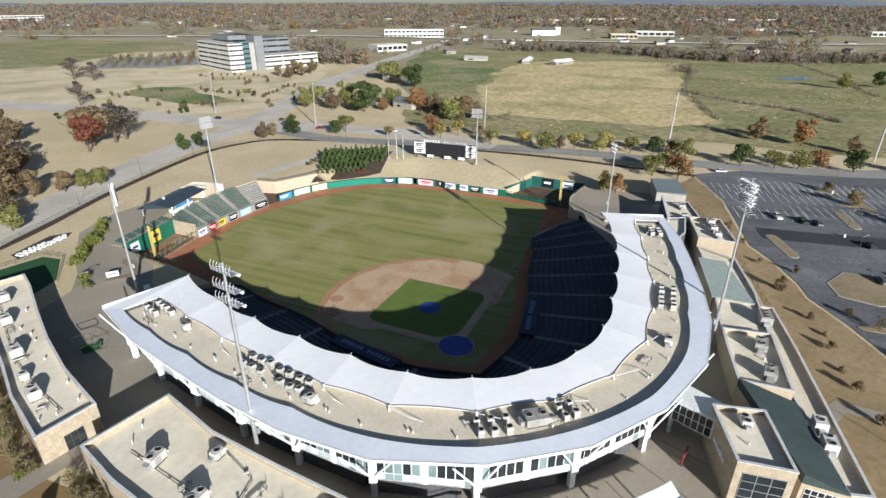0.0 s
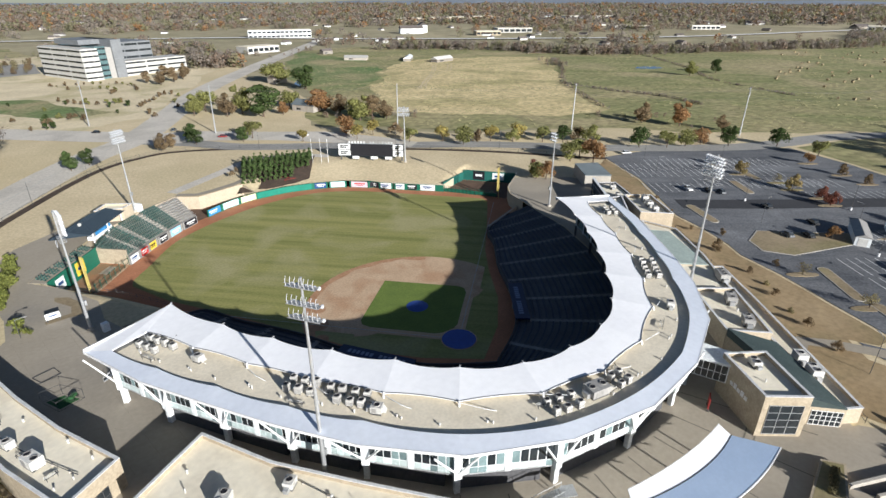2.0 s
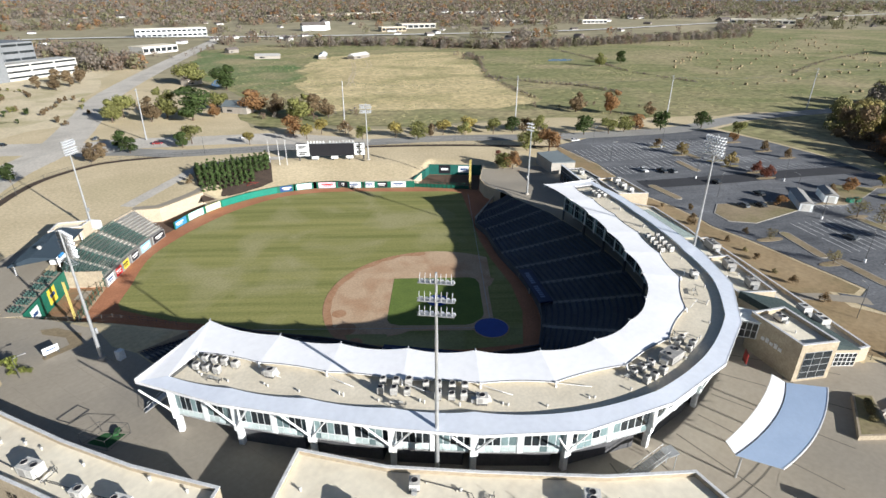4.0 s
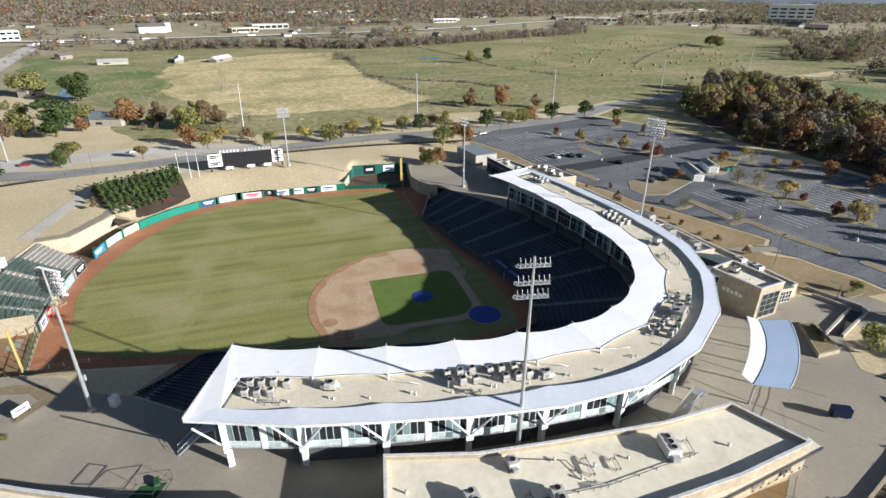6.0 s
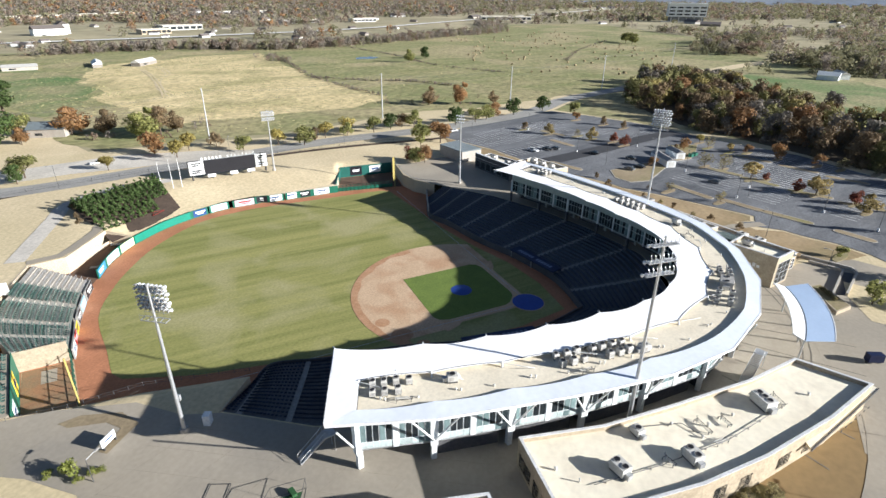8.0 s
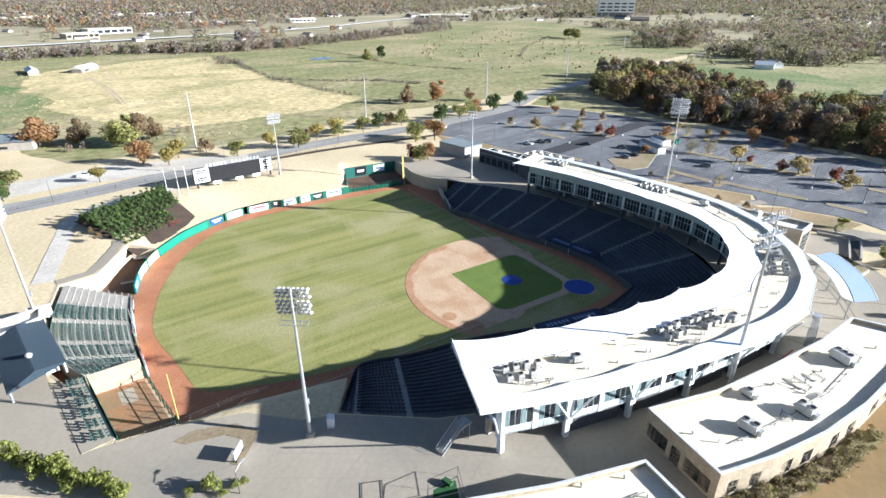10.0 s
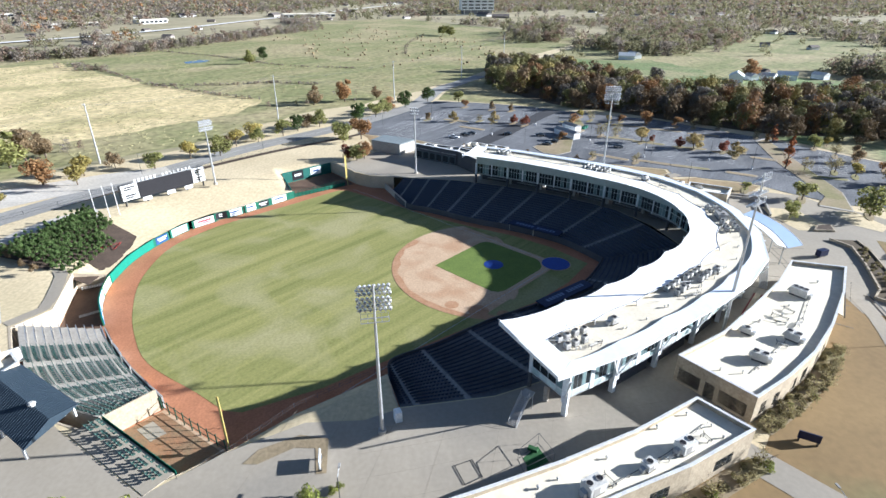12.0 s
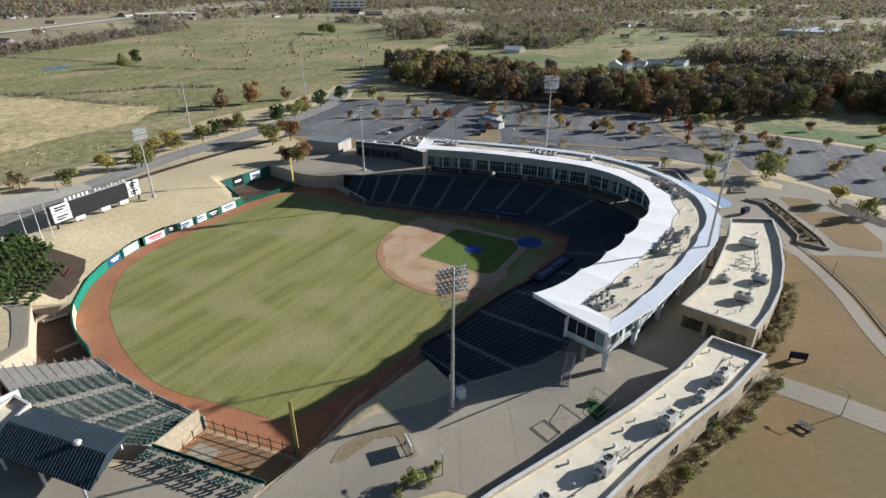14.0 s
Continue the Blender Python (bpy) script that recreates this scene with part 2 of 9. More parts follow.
    "ad_blue": mat("ad_blue", (0.06, 0.26, 0.55), None, 0.5, 3, 0.5),
    "ad_sky": mat("ad_sky", (0.30, 0.58, 0.78), None, 0.5, 3, 0.5),
    "seat_dark": mat("seat_dark", (0.036, 0.053, 0.09), (0.028, 0.041, 0.072), 0.5, 3, 0.5, island=0.25),
    "seat_green": mat("seat_green", (0.065, 0.125, 0.105), (0.052, 0.10, 0.085), 0.6, 3, 0.5, island=0.3),
    "bark": mat("bark", (0.13, 0.095, 0.07), (0.085, 0.065, 0.05), 1.0, 6, 0.95),
    "hay": mat("hay", (0.30, 0.245, 0.145), (0.23, 0.185, 0.11), 1.0, 4, 0.95),
    "water": mat("water", (0.05, 0.10, 0.18), None, 0.05, 0.5, 0.08, spec=0.6),
    "shingle": mat("shingle", (0.15, 0.13, 0.12), None, 0.5, 3, 0.9, per_object=0.4),
    "house_wall": mat("house_wall", (0.34, 0.31, 0.27), (0.28, 0.25, 0.22), 0.5, 3, 0.8, per_object=0.4),
    "wood_floor": mat("wood_floor", (0.12, 0.09, 0.055), (0.08, 0.06, 0.04), 0.05, 0.5, 0.95),
    "hosp_glass": mat("hosp_glass", (0.08, 0.14, 0.15), (0.11, 0.18, 0.19), 0.1, 1, 0.15, spec=0.5),
    "hosp_grey": mat("hosp_grey", (0.20, 0.21, 0.22), (0.16, 0.17, 0.18), 0.1, 1, 0.6),
    "siding": mat("siding", (0.55, 0.54, 0.51), (0.47, 0.46, 0.44), 0.5, 3, 0.7, per_object=0.3),
    # blue-grey here is distance haze put into the hill colour
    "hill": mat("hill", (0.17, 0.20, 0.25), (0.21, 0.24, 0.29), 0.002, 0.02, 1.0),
    "tyre": mat("tyre", (0.02, 0.02, 0.02), None, 1, 5, 0.8),
}
LEAF = {
    "green": mat("leaf_green", (0.098, 0.140, 0.046), (0.058, 0.091, 0.029), 0.5, 3, 0.8, island=0.45, per_object=0.2, leaf=0.5),
    "olive": mat("leaf_olive", (0.310, 0.308, 0.113), (0.202, 0.208, 0.075), 0.5, 3, 0.8, island=0.45, per_object=0.2, leaf=0.5),
    "yellow": mat("leaf_yellow", (0.45, 0.375, 0.125), (0.33, 0.28, 0.10), 0.5, 3, 0.8, island=0.4, per_object=0.2, leaf=0.5),
    "orange": mat("leaf_orange", (0.377, 0.223, 0.104), (0.273, 0.162, 0.078), 0.5, 3, 0.8, island=0.4, per_object=0.2, leaf=0.5),
    "red": mat("leaf_red", (0.270, 0.102, 0.066), (0.203, 0.078, 0.054), 0.5, 3, 0.8, island=0.4, per_object=0.2, leaf=0.5),
    "tan": mat("leaf_tan", (0.42, 0.335, 0.15), (0.31, 0.245, 0.115), 0.5, 3, 0.9, island=0.4, per_object=0.25, leaf=0.5),
    "brown": mat("leaf_brown", (0.285, 0.21, 0.122), (0.20, 0.148, 0.088), 0.5, 3, 0.9, island=0.35, per_object=0.2, leaf=0.5),
    "bare": mat("leaf_bare", (0.143, 0.118, 0.100), (0.102, 0.086, 0.074), 0.02, 1, 0.95, island=0.25, leaf=0.5),
    "wood_brown": mat("leaf_wood_brown", (0.212, 0.15, 0.085), (0.145, 0.102, 0.0595), 0.02, 1, 0.9, island=0.16, leaf=0.15),
    "wood_olive": mat("leaf_wood_olive", (0.233, 0.218, 0.0874), (0.157, 0.149, 0.0608), 0.02, 1, 0.9, island=0.16, leaf=0.15),
    "wood_orange": mat("leaf_wood_orange", (0.314, 0.173, 0.0798), (0.209, 0.12, 0.057), 0.02, 1, 0.9, island=0.16, leaf=0.15),
    "wood_yellow": mat("leaf_wood_yellow", (0.314, 0.261, 0.095), (0.218, 0.18, 0.0684), 0.02, 1, 0.9, island=0.16, leaf=0.15),
    "wood_bare": mat("leaf_wood_bare", (0.204, 0.178, 0.146), (0.149, 0.131, 0.107), 0.02, 1, 0.9, island=0.14, leaf=0.15),
    # far leaf copies, lightened to put distance haze into their colour
    "far_brown": mat("leaf_hazed_brown", (0.29, 0.215, 0.16), (0.215, 0.16, 0.12), 0.02, 1, 0.9, island=0.1, leaf=0.45),
    "far_bare": mat("leaf_hazed_bare", (0.31, 0.268, 0.225), (0.24, 0.207, 0.174), 0.02, 1, 0.9, island=0.1, leaf=0.45),
    "far_olive": mat("leaf_hazed_olive", (0.265, 0.25, 0.145), (0.195, 0.185, 0.11), 0.02, 1, 0.9, island=0.1, leaf=0.45),
    "tuft": mat("leaf_tuft", (0.30, 0.27, 0.14), (0.22, 0.205, 0.10), 0.01, 1, 0.95, island=0.3),
    "rust": mat("leaf_rust", (0.40, 0.17, 0.075), (0.28, 0.11, 0.05), 0.5, 3, 0.8, island=0.35, per_object=0.15, leaf=0.5),
    "conifer": mat("leaf_conifer", (0.150, 0.224, 0.073), (0.092, 0.146, 0.049), 0.6, 3, 0.8, island=0.4, per_object=0.15, leaf=0.5),
    "hedge": mat("leaf_hedge", (0.30, 0.32, 0.085), (0.19, 0.22, 0.06), 0.6, 3, 0.8, island=0.4, per_object=0.15, leaf=0.5),
    "shrub": mat("leaf_shrub", (0.310, 0.269, 0.141), (0.228, 0.197, 0.101), 0.6, 3, 0.9, island=0.4, per_object=0.2, leaf=0.5),
}


# ---- builders ----
class MB:
    """Collects faces for one mesh."""

    def __init__(self):
        self.v, self.f = [], []

    def quad(self, *pts):
        n = len(self.v)
        self.v += [tuple(p) for p in pts]
        self.f.append(tuple(range(n, n + len(pts))))

    def hexa(self, lo, hi):
        """A solid between two rings of equal length (each counted anticlockwise from above)."""
        n, k = len(self.v), len(lo)
        self.v += [tuple(p) for p in lo] + [tuple(p) for p in hi]
        self.f.append(tuple(range(n + k - 1, n - 1, -1)))
        self.f.append(tuple(range(n + k, n + 2 * k)))
        for i in range(k):
            j = (i + 1) % k
            self.f.append((n + i, n + j, n + k + j, n + k + i))
        return self

    def box(self, x, y, z, sx, sy, sz, rot=0.0, taper=1.0):
        """A box on its base centre, turned about z (degrees)."""
        c, s = math.cos(radians(rot)), math.sin(radians(rot))
        ring = [(-sx / 2, -sy / 2), (sx / 2, -sy / 2), (sx / 2, sy / 2), (-sx / 2, sy / 2)]
        at = lambda p, k, h: (x + (p[0] * c - p[1] * s) * k, y + (p[0] * s + p[1] * c) * k, h)
        return self.hexa([at(p, 1, z) for p in ring], [at(p, taper, z + sz) for p in ring])

    def prism(self, pts, z0, z1):
        area = sum(a[0] * b[1] - b[0] * a[1] for a, b in zip(pts, list(pts[1:]) + [pts[0]]))
        if area < 0:
            pts = list(pts)[::-1]
        return self.hexa([(p[0], p[1], z0) for p in pts], [(p[0], p[1], z1) for p in pts])

    def tube(self, p, q, r0, r1=None, n=8):
        p, q = Vector(p), Vector(q)
        r1 = r0 if r1 is None else r1
        d = (q - p).normalized()
        a = d.orthogonal().normalized()
        b = d.cross(a)
        ring = [(math.cos(2 * math.pi * i / n), math.sin(2 * math.pi * i / n)) for i in range(n)]
        return self.hexa([p + (a * c + b * s) * r0 for c, s in ring], [q + (a * c + b * s) * r1 for c, s in ring])

    def beam(self, p, q, w, h):
        """A square bar of width w and height h from p to q (tops at the points' height + h)."""
        d = Vector((q[0] - p[0], q[1] - p[1]))
        n = Vector((-d.y, d.x)).normalized() * (w / 2) if d.length > 1e-6 else Vector((w / 2, 0))
        lo = [(p[0] - n.x, p[1] - n.y, p[2]), (q[0] - n.x, q[1] - n.y, q[2]), (q[0] + n.x, q[1] + n.y, q[2]), (p[0] + n.x, p[1] + n.y, p[2])]
        hi = [(a, b2, c + h) for a, b2, c in lo]
        return self.hexa(lo, hi)

    def mesh(self, name, material, smooth=False):
        me = bpy.data.meshes.new(name)
        me.from_pydata(self.v, [], self.f)
        me.materials.append(material)
        if smooth:
            me.shade_smooth()
        return me


def part(name, mb, material, parent=None, label="", smooth=False, bevel=0.0):
    """Links a bmesh builder, or a ready mesh, as ONE mesh object under its thing."""
    me = mb.mesh(name, material, smooth) if isinstance(mb, MB) else mb
    ob = new(name, me)
    if parent:
        ob.parent = parent
    if label:
        ob["label"] = label
    if bevel:
        md = ob.modifiers.new("bevel", "BEVEL")
        md.width, md.segments = bevel, 2
    return ob


def thing(name, label, category, group="", kind="", at=None):
    ob = new(name)
    ob.empty_display_size = 0.5
    if at:
        ob.matrix_basis = pose(*at)
    return tagged(ob, label, category, group, kind)


def setting(name, mb, material, label, category, smooth=False, kind="structure"):
    return tagged(part(name, mb, material, smooth=smooth), label, category, kind=kind)


def fill(mb, pts, z):
    """A flat sheet with any outline."""
    from_pts = [Vector((p[0], p[1], z)) for p in pts]
    n = len(mb.v)
    mb.v += [tuple(p) for p in from_pts]
    for tri in tessellate([from_pts]):
        a, b, c = (from_pts[i] for i in tri)
        up = (b - a).cross(c - a).z > 0
        mb.f.append(tuple(n + i for i in (tri if up else tri[::-1])))
    return mb


def spline(pts, step=4.0):
    """A smooth line through the points."""
    out = []
    P = [Vector(p) for p in pts]
    for i in range(len(P) - 1):
        p0, p1, p2, p3 = P[max(i - 1, 0)], P[i], P[i + 1], P[min(i + 2, len(P) - 1)]
        k = max(1, int((p2 - p1).length / step))
        for j in range(k):
            t = j / k
            out.append(0.5 * ((2 * p1) + (p2 - p0) * t + (2 * p0 - 5 * p1 + 4 * p2 - p3) * t * t + (3 * p1 - p0 - 3 * p2 + p3) * t ** 3))
    out.append(P[-1])
    return out


def spline_n(pts, k):
    """A smooth line through the points, with k steps from each to the next."""
    out = []
    P = [Vector(p) for p in pts]
    for i in range(len(P) - 1):
        p0, p1, p2, p3 = P[max(i - 1, 0)], P[i], P[i + 1], P[min(i + 2, len(P) - 1)]
        for j in range(k):
            t = j / k
            out.append(0.5 * ((2 * p1) + (p2 - p0) * t + (2 * p0 - 5 * p1 + 4 * p2 - p3) * t * t + (3 * p1 - p0 - 3 * p2 + p3) * t ** 3))
    out.append(P[-1])
    return out


def normals(line):
    ns = []
    for i in range(len(line)):
        d = line[min(i + 1, len(line) - 1)] - line[max(i - 1, 0)]
        ns.append(Vector((-d.y, d.x)).normalized())
    return ns


def ribbon(mb, pts, width, z, step=5.0, off=0.0):
    line = [Vector(p[:2]) for p in spline([Vector((*p[:2], 0)) for p in pts], step)]
    ns = normals(line)
    for i in range(len(line) - 1):
        a, b, na, nb = line[i], line[i + 1], ns[i], ns[i + 1]
        l, r = off + width / 2, off - width / 2
        mb.quad((*(a + na * r), z), (*(b + nb * r), z), (*(b + nb * l), z), (*(a + na * l), z))
    return mb


def rough(pts, amp, step=14.0):
    """An outline with an uneven, natural edge."""
    out = []
    for a, b in zip(pts, list(pts[1:]) + [pts[0]]):
        k = max(1, int(math.dist(a, b) / step))
        for i in range(k):
            x, y = a[0] + (b[0] - a[0]) * i / k, a[1] + (b[1] - a[1]) * i / k
            out.append((x + amp * noise.noise((x * 0.03, y * 0.03, 1.7)) + 0.5 * amp * noise.noise((x * 0.11, y * 0.11, 4.2)), y + amp * noise.noise((x * 0.03, y * 0.03, 7.9)) + 0.5 * amp * noise.noise((x * 0.11, y * 0.11, 2.2))))
    return out


def lerp(a, b, t):
    return a + (b - a) * t


def mix(p, q, t):
    return tuple(lerp(a, b, t) for a, b in zip(p, q))


rng = random.Random(7)
GZ = 5.0

# ---- ground, one sheet out to the horizon, with the sunken bowl cut out ----
FRONT = [(66, 53), (45.5, 44.5), (40, 35), (31, 22.3), (23, 7.7), (13, -5), (0, -13.5)]       # wall in front of the seating, half
CENTRE = (0.0, 45.0)
RIM = [  # x, y, height of the ground there, length of the slope behind it
    (66, 50, 5, 3), (68.1, 59.5, 5, 3), (72.5, 65.7, 5, 3), (83, 73.4, 5, 3), (88.5, 78, 4.4, 3), (73.5, 95.5, 3.8, 8), (57.8, 88, 2.7, 20), (38, 106.2, 2.7, 20),
    (35.5, 110, 2.7, 20), (26.5, 116.8, 2.7, 20), (13.5, 121.6, 2.7, 20), (4, 123.3, 2.7, 20), (-8, 122.6, 2.7, 10), (-10.8, 129.4, 4.8, 6), (-28.6, 123.6, 4.8, 3),
    (-36, 128, 5, 3), (-48, 119.5, 5, 3), (-64, 104, 5, 3), (-67, 96, 5, 3), (-77.5, 75.6, 5, 3), (-72, 68.7, 4.6, 3), (-62.8, 61.2, 3.0, 5),
    (-55.2, 50.2, 3.0, 5), (-52.3, 45, 3.4, 4), (-63.5, 42.2, 5, 3), (-61, 25, 5, 3), (-54, 8, 5, 3), (-43, -10, 5, 3), (-29, -26, 5, 3),
    (-15, -33, 5, 3), (0, -36, 5, 3), (15, -33, 5, 3), (29, -26, 5, 3), (43, -10, 5, 3), (54, 8, 5, 3), (61, 25, 5, 3), (64, 41, 5, 3)]


def rim_points():
    out = []
    for a, b in zip(RIM, RIM[1:] + RIM[:1]):
        k = max(1, int(math.dist(a[:2], b[:2]) / 3))
        out += [mix(a, b, i / k) for i in range(k)]
    return out


def build_ground():
    mb = MB()
    rim = rim_points()
    rings = [0, 1.5, 3, 5, 8, 11, 14, 18, 24, 32, 45, 70, 110, 180, 300, 500, 800, 1300, 2100, 3300, 4800]
    k = len(rim)
    for d in rings:
        for x, y, z, slope in rim:
            dx, dy = x - CENTRE[0], y - CENTRE[1]
            r = math.hypot(dx, dy)
            t = min(1, d / slope)
            t = t * t * (3 - 2 * t) if slope < 20 else t
            far = max(0.0, d - 500)
            mb.v.append((x + dx / r * d, y + dy / r * d, lerp(z, GZ, t) - far * 0.002))
    for i in range(len(rings) - 1):
        for j in range(k):
            j2 = (j + 1) % k
            mb.f.append((i * k + j, (i + 1) * k + j, (i + 1) * k + j2, i * k + j2))
    return setting("ground", mb, M["berm_grass"], "dry straw-coloured autumn grass around a ballpark", "ground", smooth=True)


build_ground()


def sheet(name, pts, z, material, label, category):
    return setting(name, fill(MB(), pts, GZ + z), M[material], label, category)


# land cover beyond the ballpark
def land(name, pts, z, material, label, amp=14, step=14):
    return sheet(name, rough(pts, amp, step), z, material, label, "field")


land("ground_far_country", [(60, 205), (116, 152), (178, 112), (240, 58), (330, 14), (420, -20), (300, -600), (1500, -2600), (3600, -1800), (4300, 300), (3700, 2300), (1900, 3900), (-400, 4200), (-1300, 3500), (-700, 1100), (-420, 640), (-60, 640), (95, 560), (80, 300)], 0.03, "far_land", "far olive and brown countryside", 20, 60)
land("ground_pasture", [(60, 205), (116, 154), (178, 114), (240, 60), (300, 18), (342, -8), (460, -64), (600, -150), (900, -110), (1300, 100), (1150, 290), (900, 300), (640, 395),
      (520, 500), (430, 600), (300, 660), (215, 640), (150, 520), (110, 400), (95, 300), (62, 235)], 0.08, "pasture", "olive-green grazing pasture with worn patches", 8)
land("ground_straw_field", [(433, 410), (348, 309), (300, 250), (267, 201), (233, 152), (193, 150), (140, 185), (112, 218), (142, 296), (175, 350), (216, 420), (288, 466), (380, 447)], 0.12,
     "pasture_gold", "golden dry hay field", 12, 8)
land("ground_hospital_grounds", [(-160, 345), (-150, 320), (-60, 272), (-20, 290), (10, 360), (60, 480), (120, 600), (60, 760), (-72, 760), (-168, 740), (-200, 610), (-330, 560), (-300, 440)], 0.05, "hosp_lawn", "pale dry grounds round the hospital", 8, 10)
land("ground_green_field", [(98, 305), (138, 306), (180, 370), (225, 440), (235, 480), (215, 630), (160, 540), (112, 400)], 0.12, "pasture_green", "patchy green meadow", 14, 8)
land("ground_creek_field", [(345, 250), (400, 140), (455, 190), (560, 345), (480, 400)], 0.12, "pasture", "patchy olive meadow by the creek", 10, 10)
land("ground_west_meadow", [(-72, 765), (-168, 745), (-176, 700), (-205, 610), (-330, 560), (-520, 640), (-620, 900), (-300, 1050), (-100, 900)], 0.06, "pasture", "wide green meadow", 10)
land("ground_hospital_lawn", [(-117, 403), (-98, 414), (-70, 392), (-60, 362), (-33, 322), (-55, 311), (-88, 340), (-112, 378)], 0.1, "pasture_green", "green lawn by the hospital", 6, 8)
land("ground_woodland_floor", [(700, -90), (420, -20), (310, 2), (262, 23), (226, 30), (219, 2), (208, -24), (192, -60), (168, -98), (128, -140), (90, -166), (60, -240), (-60, -330), (150, -900), (900, -900)], 0.05,
     "pasture", "olive meadow between belts of trees", 4, 30)
land("ground_clearing", [(250, -150), (300, -185), (360, -215), (460, -190), (470, -120), (400, -95), (320, -110)], 0.14, "pasture_green", "mown green clearing among trees", 10, 10)
land("ground_clearing", [(225, -210), (300, -195), (345, -235), (300, -290), (235, -262)], 0.14, "pasture_green", "mown green clearing among trees", 10, 10)
land("ground_east_meadow", [(100, -170), (150, -165), (215, -200), (240, -290), (190, -330), (110, -290), (60, -210)], 0.14, "pasture", "rough olive meadow", 6, 10)
land("ground_lot_meadow", [(122, -132), (88, -153), (53, -180), (20, -200), (40, -230), (80, -250), (106, -240), (116, -190), (126, -150)], 0.13, "pasture_green", "rough green strip behind the parking lot", 4, 10)
land("ground_scrub_field", [(230, -290), (330, -300), (420, -420), (330, -480), (220, -380)], 0.12, "pasture", "rough olive meadow", 12, 14)
setting("farm_track", ribbon(ribbon(MB(), [(296, 418), (262, 372), (232, 352), (200, 320), (176, 286)], 0.9, GZ + 0.17), [(299, 416), (265, 370), (235, 350), (203, 318), (179, 284)], 0.9, GZ + 0.17), M["berm_grass"], "pale worn farm track", "path")

land("hospital_lot", [(-168, 566), (-176, 672), (-72, 672), (-68, 572), (-112, 552)], 0.16, "road", "pale grey hospital parking lot", 3, 20)
land("ground_mown_strip", [(-170, 722), (-76, 736), (-72, 756), (-168, 744)], 0.16, "berm_grass", "long strip of pale cut grass", 4, 14)
# roads
road = setting("road", ribbon(MB(), [(-175, 20), (-130, 75), (-114, 103), (-88, 156), (-60.5, 203), (-33, 237), (-4, 298), (34, 380), (110, 500), (205, 640), (350, 850)], 19, GZ + 0.14), M["road_pale"],
               "pale worn concrete road", "road")
setting("road_outfield", ribbon(MB(), [(-33, 228), (-10, 206), (6, 187), (41.6, 164), (77.4, 141.8), (110, 119.6), (139.7, 92.5), (160, 76), (210, 44), (262, 30), (370, -14), (600, -60)][:10] + [(305, 8), (345, -14)], 12, GZ + 0.12),
        M["road"], "pale grey road lined with trees", "road")
sheet("road_apron", [(-40, 246), (-29, 213), (-8, 212), (25, 190), (45, 170), (74, 139), (82, 145), (72, 166), (53, 194), (24.4, 213), (-5, 236)], 0.13, "road_pale", "pale worn road widening at the crossing", "road")
setting("dirt_track", ribbon(MB(), [(335, -9), (400, -42), (460, -72), (540, -120), (640, -178), (760, -210)], 16, GZ + 0.13), M["berm_grass"], "wide pale dirt track beyond the parking lot", "path")
setting("road_west", ribbon(MB(), [(-420, 530), (-280, 430), (-143.5, 333), (-102.5, 298), (-57, 258), (-30, 236)], 22, GZ + 0.12), M["road_pale"], "pale concrete side road", "road")
setting("highway", ribbon(MB(), [(-400, 1150), (0, 1010), (204, 928), (365, 790), (620, 620), (871, 500), (1233, 425), (1815, 310), (2600, 150)], 17, GZ + 1.6, 30), M["highway"],
        "distant pale concrete highway", "road")
setting("path_perimeter", ribbon(MB(), [(-140, 55), (-110.5, 87), (-87.3, 132.6), (-58.6, 177.6), (-38, 193), (-17.9, 194), (22.3, 172), (71.1, 136), (101.3, 109), (124.7, 82), (136, 70)], 3.2, GZ + 0.10),
        M["mulch"], "dark mulch strip along a fence", "path")
setting("path_outfield", ribbon(MB(), [(-36, 133), (-10, 152), (2, 160), (20, 158), (34, 147)], 5, GZ + 0.09), M["road_pale"], "pale concrete walk behind the outfield", "path")
setting("road_marking", ribbon(ribbon(MB(), [(-114, 103), (-88, 156), (-60.5, 203), (-33, 237)], 0.3, GZ + 0.19, off=0), [(41.6, 164), (77.4, 141.8), (110, 119.6), (139.7, 92.5), (160, 76)], 0.3, GZ + 0.17),
        M["chalk"], "thin painted road line", "marking")

# paved concourse round the stadium, plaza, paths and lawns
sheet("pavement_concourse", [(-66.8, 58), (-73.5, 70), (-79, 76.6), (-81, 79), (-69, 96.5), (-63, 105), (-52, 116), (-58, 123), (-72, 116), (-84, 106), (-91, 92), (-88, 70), (-85.5, 60), (-85, 50), (-90, 42), (-92, 34), (-84, 12), (-74, -6), (-76, -14), (-64, -19),
      (-45, -42), (-26, -58), (-22, -66), (-16, -84), (8, -108), (40, -96), (47, -80), (36, -66), (62, -32), (80, -8), (93, 14), (107, 44), (102, 60), (92, 66), (87.3, 70.2), (83.3, 73.2), (72.9, 65.4), (68.5, 59.3),
      (66.3, 50), (64.3, 41), (61.3, 25), (54.3, 8), (43.3, -10), (29.2, -26.2), (15, -33.3), (0, -36.3), (-15, -33.3), (-29.2, -26.2), (-43.3, -10), (-54.3, 8), (-61.3, 25), (-63.8, 42), (-66.5, 48)],
      0.03, "paving", "tan-grey concrete concourse", "pavement")
sheet("lawn_southwest", [(-96, 28), (-84, 6), (-76, -16), (-62, -28), (-45, -48), (-24, -66), (-16, -84), (-60, -120), (-150, -90), (-150, 30), (-110, 44)], 0.02, "lawn_brown", "dormant orange-brown lawn", "lawn")
setting("path_southwest", ribbon(MB(), [(-70, -9), (-78, -15), (-91, -25), (-120, -44)], 6, GZ + 0.06), M["paving"], "pale concrete footpath", "path")
